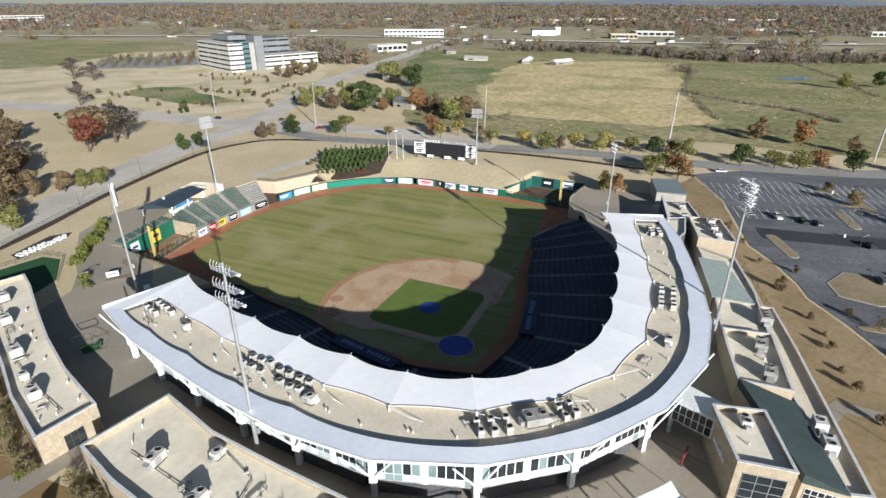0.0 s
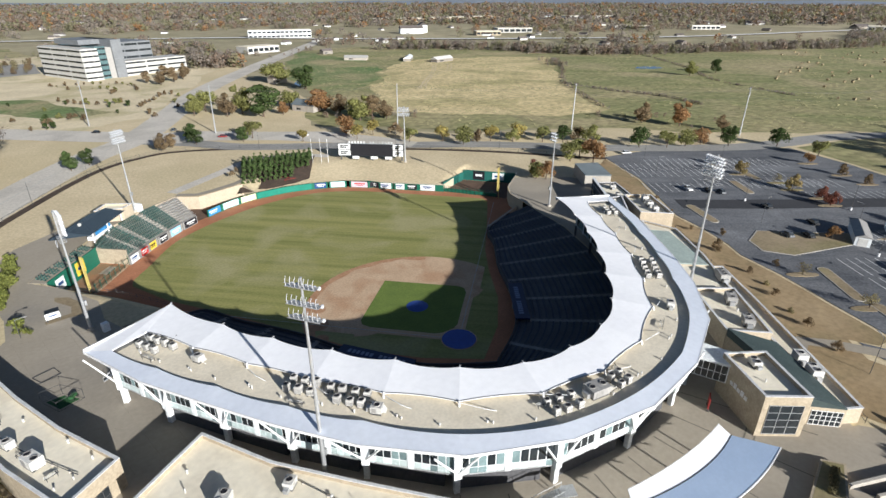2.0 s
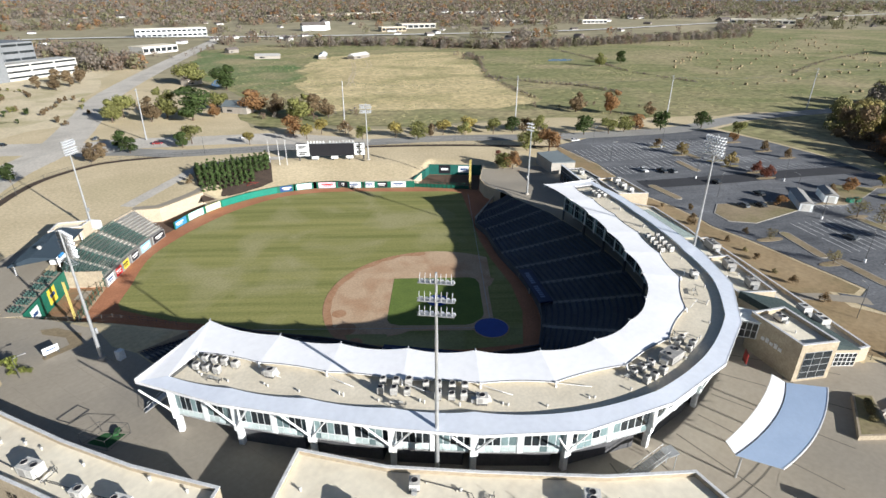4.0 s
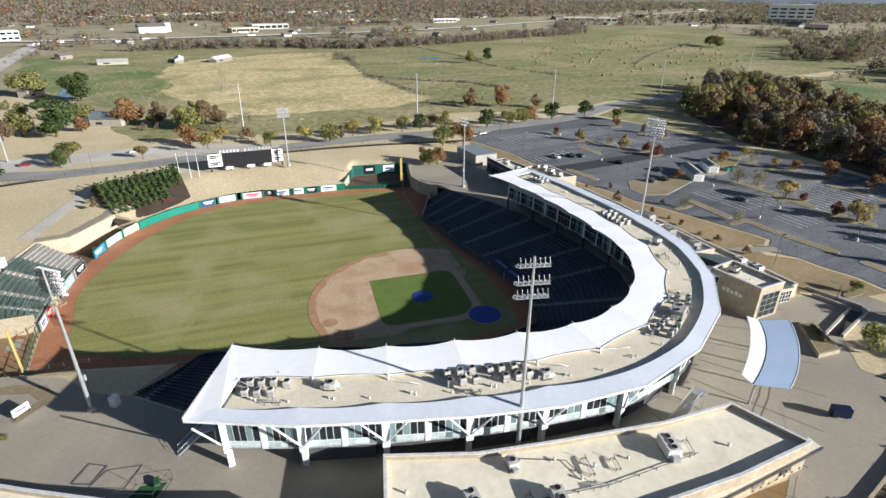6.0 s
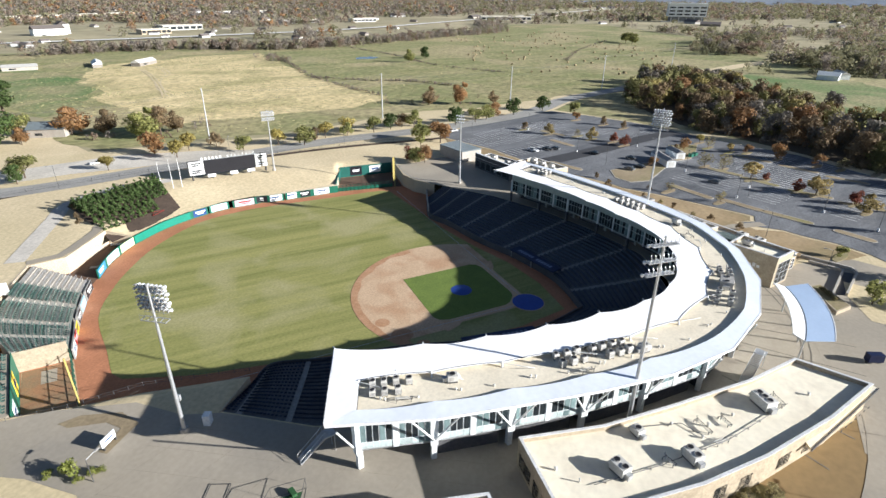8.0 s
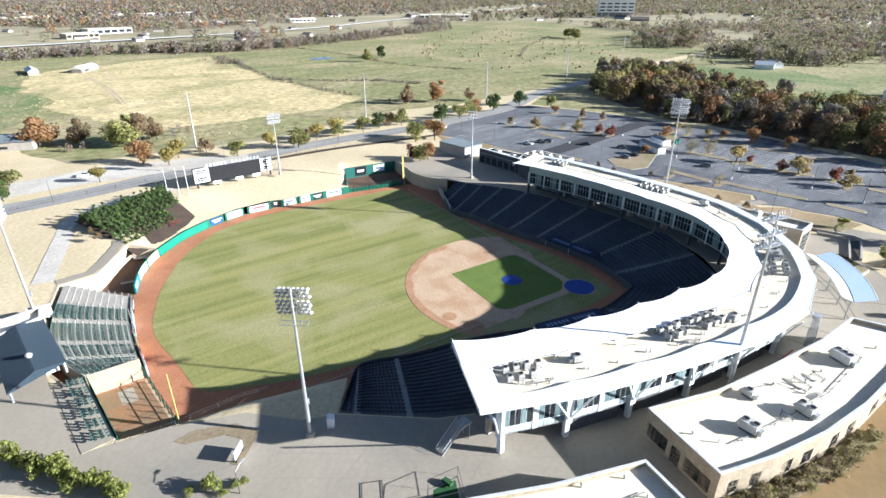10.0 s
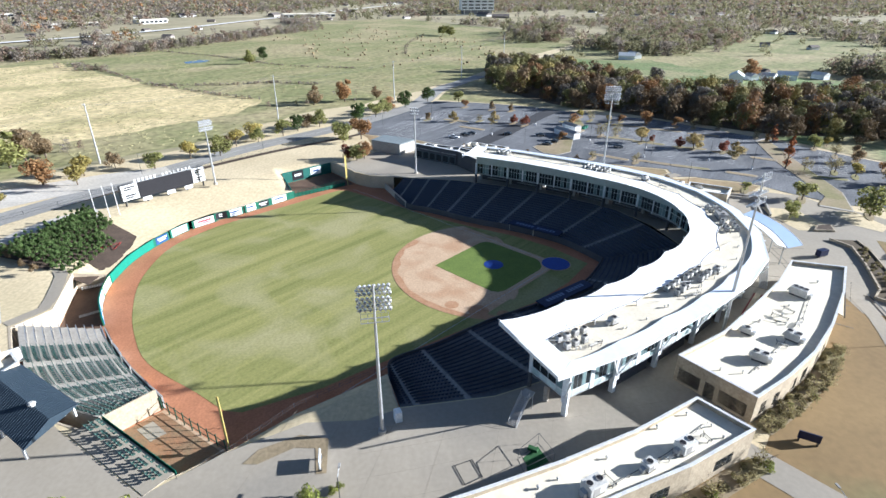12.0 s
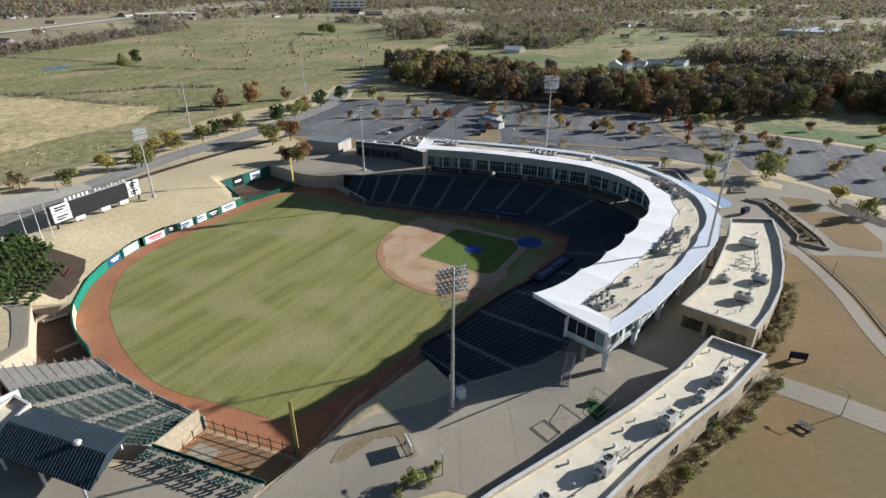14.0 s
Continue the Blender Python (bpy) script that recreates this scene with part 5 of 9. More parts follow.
rooftop_unit(-35.2, -26.2, Z_DECK, -45, 1.8, 1.5, 1.5, 1)
rooftop_unit(-54.2, 2.6, Z_DECK, -60, 1.7, 1.4, 1.4, 1)
rooftop_unit(27.8, -33.6, Z_DECK, 40, 1.8, 1.4, 1.5, 1)
for i in range(NB):
    for u, v in ((0.3, 0.62), (0.36, 0.66), (0.8, 0.7)):
        a, b = mix(RP[i], RP[i + 1], u), mix(RQ[i], RQ[i + 1], u)
        p = mix(a, b, v)
        vent(p[0], p[1], Z_DECK, 0.2, rng.uniform(0.5, 1.0))

# guard rail along the canopy side of the deck
for i in range(NB):
    r = thing("stay_rod", "thin steel stay rod holding the canopy edge", "rod", "canopy stays")
    a, b = mix(RP[i], RP[i + 1], 0.5), mix(RQ[i], RQ[i + 1], 0.5)
    mb = MB()
    p0, p1 = mix(RP[i], RQ[i], 0.08), mix(mix(RP[i], RP[i + 1], 0.3), mix(RQ[i], RQ[i + 1], 0.3), 0.35)
    p2 = mix(mix(RP[i], RP[i + 1], 0.42), mix(RQ[i], RQ[i + 1], 0.42), 0.3)
    mb.tube((*p0, Z_DECK + 1.1), (*p1, Z_DECK + 0.9), 0.05, n=6)
    mb.tube((*p1, Z_DECK + 0.9), (*p2, Z_DECK + 0.1), 0.05, n=6)
    part("rod", mb, M["paint_white"], r)


# ---- low buildings ----
def inset(pts, d):
    out = []
    n = len(pts)
    area = sum(pts[i][0] * pts[(i + 1) % n][1] - pts[(i + 1) % n][0] * pts[i][1] for i in range(n))
    sg = 1 if area > 0 else -1
    for i in range(n):
        p, a, b = Vector(pts[i]), Vector(pts[i - 1]), Vector(pts[(i + 1) % n])
        e0, e1 = (p - a).normalized(), (b - p).normalized()
        n0, n1 = Vector((-e0.y, e0.x)) * sg, Vector((-e1.y, e1.x)) * sg
        m = (n0 + n1)
        m = m / max(0.35, m.length_squared / 2) if m.length > 1e-6 else n0
        q = p + m * d
        out.append((q.x, q.y))
    return out


def flat_building(name, label, pts, z_roof, parapet, wall_m, roof_m, cap_m="parapet", category="building", band=None):
    """Flat-roofed block: walls, roof sheet below a parapet with its metal coping."""
    t = thing(name, label, category)
    part("wall", MB().prism(pts, GZ - 0.1, z_roof - 0.02), M[wall_m], t)
    part("roof", fill(MB(), inset(pts, 0.3), z_roof), M[roof_m], t)
    inner = inset(pts, 0.35)
    outer = inset(pts, -0.06)
    n = len(pts)
    for i in range(n):
        j = (i + 1) % n
        a, b, c, d = pts[i], pts[j], inner[j], inner[i]
        area = (b[0] - a[0]) * (d[1] - a[1]) - (d[0] - a[0]) * (b[1] - a[1])
        ring = [a, b, c, d] if area > 0 else [d, c, b, a]
        part("parapet", MB().hexa([(*p, z_roof - 0.02) for p in ring], [(*p, z_roof + parapet) for p in ring]), M[wall_m], t)
        a, b, c, d = outer[i], outer[j], inset(pts, 0.42)[j], inset(pts, 0.42)[i]
        ring = [a, b, c, d] if area > 0 else [d, c, b, a]
        part("coping", MB().hexa([(*p, z_roof + parapet) for p in ring], [(*p, z_roof + parapet + 0.12) for p in ring]), M[cap_m], t)
    return t


def window_on(t, p, q, u0, u1, z0, z1, out, cols=3, rows=2, frame_m="paint_white"):
    """A framed window on the wall from p to q, between shares u0 and u1 of its length."""
    p, q = Vector(p), Vector(q)
    d = q - p
    n = Vector((d.y, -d.x)).normalized() * out
    a, b = p + d * u0, p + d * u1
    fr = MB()

    def slab(mb, s0, s1, za, zb, depth):
        c, e = a.lerp(b, s0), a.lerp(b, s1)
        lo = [(*c, za), (*e, za), (*(e + n * depth), za), (*(c + n * depth), za)]
        if out > 0:
            lo = lo[::-1]
        mb.hexa(lo, [(x, y, zb) for x, y, _ in lo])
    L = (b - a).length
    th = 0.1
    for s in (0, 1):
        slab(fr, max(0, s - th / L / 2), min(1, s + th / L / 2), z0, z1, 0.1)
        slab(fr, 0, 1, lerp(z0, z1, s) - th / 2, lerp(z0, z1, s) + th / 2, 0.1)
    w = part("window", fr, M[frame_m], t, "framed window")
    for k in range(1, cols):
        bar = MB()
        slab(bar, k / cols - th / L / 2, k / cols + th / L / 2, z0, z1, 0.09)
        part("mullion", bar, M[frame_m], w)
    for k in range(1, rows):
        bar = MB()
        slab(bar, 0, 1, lerp(z0, z1, k / rows) - th / 2, lerp(z0, z1, k / rows) + th / 2, 0.08)
        part("transom", bar, M[frame_m], w)
    for i in range(cols):
        for j in range(rows):
            g = MB()
            slab(g, i / cols + th / L / 2, (i + 1) / cols - th / L / 2, lerp(z0, z1, j / rows) + th / 2, lerp(z0, z1, (j + 1) / rows) - th / 2, 0.04)
            part("pane", g, M["glass_dark"], w)


B1N = [(-57.4, -9.3), (-50.3, -21.3), (-41.7, -31.6), (-30, -44.8), (-20.2, -53.7)]
B1S = [(-24, -65), (-36, -56), (-48.5, -44.8), (-57.2, -35.5), (-64, -26.3), (-69.2, -17.6)]
b1 = flat_building("office_building", "curved cream-roofed stone office building beside the stadium", B1N + B1S, 9.8, 0.8, "stone", "roof_cream")
window_on(b1, B1S[-1], B1N[0], 0.08, 0.42, 5.6, 8.2, 1, 5, 2, "steel_dark")
window_on(b1, B1S[-1], B1N[0], 0.47, 0.6, 5.0, 8.2, 1, 2, 2, "steel_dark")
window_on(b1, B1S[-1], B1N[0], 0.66, 0.95, 5.6, 8.2, 1, 5, 2, "steel_dark")
for k in range(5):
    window_on(b1, B1S[k], B1S[k + 1], 0.2, 0.4, 6.0, 8.4, 1, 2, 2, "steel_dark")
    window_on(b1, B1S[k], B1S[k + 1], 0.6, 0.8, 6.0, 8.4, 1, 2, 2, "steel_dark")
LDG = [(-42.2, -52.1), (-21.7, -67.0), (-20.2, -65.2), (-24, -64.6), (-40.4, -51.6)]
part("ledge_canopy", MB().prism(LDG, 8.1, 8.5), M["roof_cream"], b1, "cream ledge canopy with a dark edge")
part("ledge_trim", MB().beam((-42.3, -52.2, 8.05), (-21.7, -67.15, 8.05), 0.12, 0.55), M["steel_dark"], b1)
for k in range(7):
    p_ = mix((-36.5, -55.6), (-25.5, -63.9), 0.1 + k * 0.12)
    part("letter_shape", MB().box(p_[0] - 0.9, p_[1] - 1.2, 8.5, 0.4, 0.08, 0.3, -37), M["steel_dark"], b1)
B2N = [(-94, 52), (-91, 45), (-86, 30.4), (-81.3, 17.8), (-75.8, 5.3), (-68.7, -7.6)]
B2S = [(-76.2, -13.3), (-82.8, -0.5), (-87.2, 10.6), (-91.9, 21.7), (-97, 32), (-104, 47)]
b2 = flat_building("ticket_building", "curved cream-roofed stone building along the concourse", B2N + B2S, 9.8, 0.8, "stone", "roof_cream")
window_on(b2, B2N[-1], B2S[0], 0.3, 0.62, 5.1, 8.0, -1, 3, 2, "steel_dark")
for k in range(4):
    window_on(b2, B2S[k], B2S[k + 1], 0.3, 0.6, 6.2, 8.2, 1, 3, 2, "steel_dark")
for (x, y, r, lx, ly, h, f) in ((-35.6, -46, 35, 3.6, 2.2, 2.0, 3), (-52.2, -34.2, 40, 2.6, 1.9, 1.8, 2), (-58.2, -24.2, 50, 2.6, 1.9, 1.8, 2), (-49.6, -26.4, 45, 1.8, 1.5, 1.4, 1),
                                (-79.2, -1.0, -62, 2.8, 2.0, 1.9, 2), (-86, 14.6, -62, 3.0, 2.1, 2.0, 2), (-91.4, 28.6, -62, 2.8, 2.0, 1.9, 2), (-82.4, 5.6, -60, 1.9, 1.5, 1.4, 1), (-95, 40, -60, 2.8, 2, 1.9, 2)):
    rooftop_unit(x, y, 9.8, r, lx, ly, h, f)
for x, y in ((-45.6, -31.5), (-44, -37), (-47, -36), (-40, -41), (-62, -19), (-61, -15.5), (-30, -54), (-74.8, 1.4), (-74.6, -7.3), (-77, -8), (-80.5, 11), (-84, 19), (-88, 25), (-92.8, 34.2), (-85.4, 22), (-89, 33), (-72, -4.5)):
    vent(x, y, 9.8, rng.uniform(0.15, 0.32), rng.uniform(0.6, 1.2))
for x, y, rot, l in ((-44.6, -36.2, 40, 3.4), (-47.2, -38.6, -48, 2.6), (-42.2, -39.6, 38, 2.4), (-54.0, -31.0, 50, 2.2), (-33.6, -48.6, 30, 3.0), (-80.6, 1.6, -60, 2.2), (-84.6, 12.0, 30, 2.4), (-89.6, 24.6, -62, 2.6), (-77.2, -5.2, 20, 1.8)):
    pipe_rack(x, y, 9.8, rot, l)
gas_line([(-62, -21), (-55, -30), (-46, -40), (-34, -50)], 9.8)
gas_line([(-49, -25), (-45, -33), (-47, -36.5)], 9.8)
gas_line([(-74, -7), (-80, 2), (-86, 13), (-91, 26), (-96, 40)], 9.8)

# buildings along the first-base side
gate = [(25.5, -46.8), (19.6, -57.3), (25.8, -61.9), (32.3, -51.0)]
g = flat_building("gate_tower", "tan stone entrance tower with a tall window", gate, 12.6, 0.8, "stone", "roof_cream")
window_on(g, gate[1], gate[2], 0.14, 0.88, 5.6, 11.6, 1, 3, 4, "steel")
sgn = MB()
p, q = Vector(gate[0]), Vector(gate[1])
nrm = Vector(((q - p).y, -(q - p).x)).normalized()
nrm = nrm if nrm.dot(Vector((-1, 0))) > 0 else -nrm
for k in range(5):
    a = p.lerp(q, 0.30 + k * 0.085)
    b = p.lerp(q, 0.30 + k * 0.085 + 0.06)
    sgn.hexa([(*a, 9.3), (*b, 9.3), (*(b + nrm * 0.12), 9.3), (*(a + nrm * 0.12), 9.3)], [(*a, 10.0 + 0.3 * (k % 2)), (*b, 10.0 + 0.3 * (k % 2)), (*(b + nrm * 0.12), 10.0 + 0.3 * (k % 2)), (*(a + nrm * 0.12), 10.0 + 0.3 * (k % 2))])
part("lettering_bar", sgn, M["paint_white"], g, "raised pale sign lettering")
rooftop_unit(27.5, -51.5, 12.6, 60, 2.0, 1.6, 1.3, 2)
vent(24.5, -55, 12.6)

link = thing("glass_link", "glazed link between the stadium and the stone tower", "walkway")
lk = [(26.2, -40.8), (21.6, -42.9), (24.3, -49.0), (28.4, -47.0)]
part("body", MB().prism(lk, 8.4, 12.2), M["panel_white"], link)
part("roof", MB().prism(inset(lk, -0.15), 12.2, 12.45), M["panel_white"], link)
window_on(link, lk[1], lk[2], 0.03, 0.97, 8.5, 12.0, 1, 6, 2)
for p in (lk[1], lk[2]):
    part("column", MB().box(p[0] + 0.5, p[1] + 0.2, GZ, 0.5, 0.5, 3.4), M["panel_white"], link)


def metal_roof_building(name, label, pts, z_eave, z_ridge, ridge, wall_m, roof_m, seam=0.6):
    """A block with a single-slope standing-seam roof rising towards the edge 'ridge' (index)."""
    t = thing(name, label, "building")
    part("wall", MB().prism(pts, GZ - 0.1, z_eave), M[wall_m], t)
    n = len(pts)
    a, b = Vector(pts[ridge]), Vector(pts[(ridge + 1) % n])
    c, d = Vector(pts[(ridge + 2) % n]), Vector(pts[(ridge + 3) % n])
    body = MB()
    lo = [(*a, z_eave), (*b, z_eave), (*c, z_eave), (*d, z_eave)]
    hi = [(*a, z_ridge), (*b, z_ridge), (*c, z_eave + 0.25), (*d, z_eave + 0.25)]
    body.hexa(lo, hi)
    rf = part("roof", body, M[roof_m], t)
    L = (b - a).length
    k = int(L / seam)
    rib = MB()
    for i in range(k + 1):
        u = i / k
        p, q = a.lerp(b, u), d.lerp(c, u)
        rib.beam((*p, z_ridge), (*q, z_eave + 0.25), 0.06, 0.07)
    part("seam_rib", rib, M[roof_m], rf)
    return t


mr = metal_roof_building("club_building", "long building with a green standing-seam metal roof", [(38.4, -41), (29.5, -60.8), (33.8, -65), (44, -48.5)], 8.9, 10.6, 0, "stucco", "roof_green")
window_on(mr, (29.5, -60.8), (33.8, -65), 0.1, 0.95, 5.2, 8.2, 1, 6, 3)
flat_building("service_building", "beige flat-roofed service building", [(45.4, -31.6), (38.6, -40.8), (45.2, -46.8), (57.2, -32.2), (49.5, -26.6)], 9.2, 0.8, "stucco", "roof_cream")
rooftop_unit(51.5, -34.4, 9.2, 40, 3.4, 2.2, 2.0, 2, "unit_grey", "large grey packaged rooftop air unit")
rooftop_unit(45.6, -41.5, 9.2, 40, 3.0, 2.2, 1.9, 2, "unit_grey", "large grey packaged rooftop air unit")
vent(49, -37.5, 9.2, 0.3, 1.0)
flat_building("terrace_building", "low grey-roofed building against the stadium", [(50, -26.2), (58, -31.2), (70, -17), (80, -2), (77, 8.6), (71.5, 0.6), (60, -14.5)], 8.6, 0.5, "stucco", "roof_cream")
flat_building("boundary_building", "narrow grey-roofed wing along the verge", [(45.6, -47), (57.6, -32), (66, -20.5), (69.2, -22.8), (60, -36), (37.6, -66.2), (34.4, -64.4)], 7.6, 0.7, "stucco", "roof_deck")
rooftop_unit(61.5, -26.8, 8.6, 50, 4.2, 2.4, 2.2, 3, "unit_grey", "long grey packaged rooftop air unit")
rooftop_unit(43.4, -53.2, 7.6, 50, 2.4, 2.0, 2.2, 1)
rooftop_unit(40.4, -57.0, 7.6, 50, 2.8, 2.0, 2.4, 2)
for k in range(6):
    vent(47 + k * 3.2, -46 + k * 4.3, 7.6, 0.15, 0.8)
metal_roof_building("terrace_shelter", "grey-green metal shelter roof on the terrace", [(58.6, -15), (71.4, 2.5), (76.2, -2), (65.4, -21)], 8.9, 9.3, 0, "stucco", "roof_sage", 0.8)
flat_building("kitchen_building", "beige block with rooftop machinery", [(86.4, 22.6), (77.4, 9.2), (84.6, 2.4), (93.8, 17.3)], 10.6, 0.9, "stucco", "roof_cream")
rooftop_unit(86.4, 12.6, 10.6, 55, 2.4, 1.9, 1.7, 2)
rooftop_unit(84.0, 8.6, 10.6, 55, 1.9, 1.6, 1.6, 1)
rooftop_unit(89.2, 16.4, 10.6, 55, 2.2, 1.9, 1.9, 2)
bar = flat_building("concession_building", "dark-fronted concession building with white parapet", [(92.7, 41.6), (80.3, 24.6), (86.3, 22.9), (91.4, 20.8), (100.4, 37)], 8.8, 0.6, "concrete_dark", "roof_cream")
part("front_parapet", MB().prism([(92.75, 41.65), (80.25, 24.55), (80.7, 24.3), (93.2, 41.35)], 8.8, 11.2), M["concrete_dark"], bar, "tall dark parapet over the counters")
part("parapet_cap", MB().prism([(92.7, 41.8), (80.1, 24.6), (80.8, 24.15), (93.4, 41.35)], 11.2, 11.35), M["panel_white"], bar, "white parapet cap")
# block added behind the roof end to throw shade on the right-field concourse
flat_building("stair_block", "plain grey block added behind the stadium roof end to shade the concourse", [(80.1, 24.3), (68.6, 17.6), (71.5, 10.6), (77, 13.6), (85.7, 22.9)], 10.6, 0.6, "concrete_dark", "roof_cream")
rooftop_unit(95, 34, 8.8, 50, 2.4, 1.9, 1.6, 2)
rooftop_unit(89.5, 27, 8.8, 50, 2.0, 1.7, 1.5, 1)
for k in range(6):
    window_on(bar, (92.75, 41.65), (80.25, 24.55), 0.03 + 0.16 * k, 0.16 + 0.16 * k, 5.6, 8.4, 1, 1, 1, "panel_teal")
metal_roof_building("storage_shed", "slate-blue metal storage shed beyond the right-field corner", [(97.2, 48.8), (105.7, 62), (113.5, 56.5), (104.6, 42.4)], 9.5, 10.1, 2, "concrete", "roof_slate", 0.9)

# entrance awning
aw = thing("entrance_awning", "curved awning of white membrane and blue-grey metal over the plaza", "awning")
AN, AR, AS = [(10.2, -55.2), (-0.8, -56.0), (-12.0, -54.9)], [(9.9, -57.5), (-1.2, -58.8), (-13.4, -56.8)], [(14.0, -63.1), (1.2, -64.4), (-11.0, -62.6)]


def arc_at(tri, u):
    a, b, c = (Vector(p) for p in tri)
    return (a * (2 * (u - 0.5) * (u - 1)) + b * (-4 * u * (u - 1)) + c * (2 * u * (u - 0.5)))


for name, f, b, zf, zb, m in (("membrane", AN, AR, 11.1, 10.75, "membrane"), ("metal_roof", AR, AS, 10.75, 10.45, "awning_blue")):
    def surf(u, v, f=f, b=b, zf=zf, zb=zb):
        p = arc_at(f, u).lerp(arc_at(b, u), v)
        return p.x, p.y, lerp(zf, zb, v) + 0.25 * math.sin(math.pi * u)
    part(name, grid_panel(surf, 16, 4, 0.12), M[m], aw)
for nm, tri, zz in (("edge_trim", AN, 11.1), ("edge_trim", AS, 10.45)):
    tr = MB()
    for k in range(16):
        p, q = arc_at(tri, k / 16), arc_at(tri, (k + 1) / 16)
        tr.beam((*p, zz - 0.16 + 0.25 * math.sin(math.pi * k / 16)), (*q, zz - 0.16 + 0.25 * math.sin(math.pi * (k + 1) / 16)), 0.16, 0.22)
    part(nm, tr, M["paint_white"], aw)
tr = MB()
for k in range(16):
    p, q = arc_at(AR, k / 16), arc_at(AR, (k + 1) / 16)
    tr.beam((*p, 10.77 + 0.25 * math.sin(math.pi * k / 16)), (*q, 10.77 + 0.25 * math.sin(math.pi * (k + 1) / 16)), 0.12, 0.05)
part("ridge_cable", tr, M["steel_dark"], aw, "dark joint between membrane and metal")
for u in (0.08, 0.36, 0.64, 0.92):
    p, q, r = arc_at(AN, u), arc_at(AR, u), arc_at(AS, u)
    part("post", MB().tube((*q, GZ), (*q, 10.8), 0.2, 0.16, 10), M["steel"], aw)
    part("rafter", MB().tube((*q, 9.2), (*p, 10.15), 0.08).tube((*q, 9.2), (*r, 10.1), 0.08), M["steel"], aw)

# ---- left field: bleachers, bullpen, pavilion ----
BF = [(-33, 110.7), (-39.8, 105.4), (-47.3, 98.4), (-52.9, 92.4), (-57.3, 87.4)]
BB = [(-35.5, 127), (-45, 120), (-54, 112.3), (-60.5, 104), (-64.3, 94)]
TIERS = 10


def tier_line(k):
    t = k / TIERS
    return [p.to_2d() for p in spline_n([Vector((*mix(a, b, t), 0)) for a, b in zip(BF, BB)], 8)]


mb = MB()
for k in range(TIERS):
    a, b = tier_line(k), tier_line(k + 1)
    n = min(len(a), len(b))
    z, z1 = 2.4 + 0.28 * k, 2.4 + 0.28 * (k + 1)
    ra = [a[int(i * (len(a) - 1) / (n - 1))] for i in range(n)]
    rb = [b[int(i * (len(b) - 1) / (n - 1))] for i in range(n)]
    for i in range(n - 1):
        mb.hexa([(*ra[i + 1], 0), (*ra[i], 0), (*rb[i], 0), (*rb[i + 1], 0)], [(*ra[i + 1], z), (*ra[i], z), (*rb[i], z), (*rb[i + 1], z)])
setting("bleacher_terrace", mb, M["concrete"], "stepped pale concrete bleacher terrace", "grandstand")


def seat_strip(mb, p, q, d, z):
    """A row of tip-up seats from p to q, backs towards d."""
    L = math.dist(p, q)
    m = int(L / 0.7)
    for i in range(m):
        c = Vector(mix(p, q, (i + 0.5) / m))
        u = (Vector(q) - Vector(p)).normalized() * 0.25
        mb.hexa([(*(c - u - d * 0.22), z + 0.38), (*(c + u - d * 0.22), z + 0.38), (*(c + u + d * 0.22), z + 0.38), (*(c - u + d * 0.22), z + 0.38)],
                [(*(c - u - d * 0.22), z + 0.46), (*(c + u - d * 0.22), z + 0.46), (*(c + u + d * 0.22), z + 0.46), (*(c - u + d * 0.22), z + 0.46)])
        e = c + d * 0.24
        mb.hexa([(*(e - u), z + 0.4), (*(e + u), z + 0.4), (*(e + u + d * 0.08), z + 0.4), (*(e - u + d * 0.08), z + 0.4)],
                [(*(e - u + d * 0.08), z + 0.92), (*(e + u + d * 0.08), z + 0.92), (*(e + u + d * 0.16), z + 0.92), (*(e - u + d * 0.16), z + 0.92)])


for blk in range(5):
    for half in range(2):
        t = thing("bleacher_block", "block of green tip-up bleacher seats on concrete steps" if blk > 0 else "block of pale metal railings on concrete bleacher steps", "seats", "left field bleachers")
        rl = MB()
        for k in range(half * 5, half * 5 + 5):
            st = MB()
            a, b = tier_line(k), tier_line(k + 1)
            u0, u1 = blk / 5 + 0.014, (blk + 1) / 5 - 0.014
            at = lambda l, u: l[min(int(u * (len(l) - 1) + 0.5), len(l) - 1)]
            for s in range(3):
                ua, ub = lerp(u0, u1, s / 3), lerp(u0, u1, (s + 1) / 3)
                p, q, r = at(a, ua), at(a, ub), at(b, (ua + ub) / 2)
                d = (r - (p + q) / 2).normalized()
                z = 2.4 + 0.28 * k
                p2, q2 = p + d * 0.75, q + d * 0.75
                if blk > 0:
                    seat_strip(st, p2, q2, d, z)
                rl.beam((*(p + d * 0.15), z + 0.75), (*(q + d * 0.15), z + 0.75), 0.14, 0.05)
                if blk > 0 and s == 2:
                    tagged(part("seating", st, M["seat_green"], t), kind="stuff")
                for e in (p, q):
                    rl.box(e.x + d.x * 0.15, e.y + d.y * 0.15, z, 0.06, 0.06, 0.75)
        part("drink_rail", rl, M["steel"] if blk == 0 else M["rail_teal"], t)
# upper terrace over the bullpen wall
U0, U1, V0, V1 = Vector((-64.6, 93.6)), Vector((-77, 75.8)), Vector((-68.6, 96.6)), Vector((-81, 78.6))
mb = MB()
mb.hexa([(*U1, 0), (*U0, 0), (*V0, 0), (*V1, 0)][::-1], [(*U1, 5.1), (*U0, 5.1), (*V0, 5.1), (*V1, 5.1)][::-1])
setting("bullpen_terrace", mb, M["paving"], "concrete terrace above the bullpen", "grandstand")
dn = (V0 - U0).normalized()
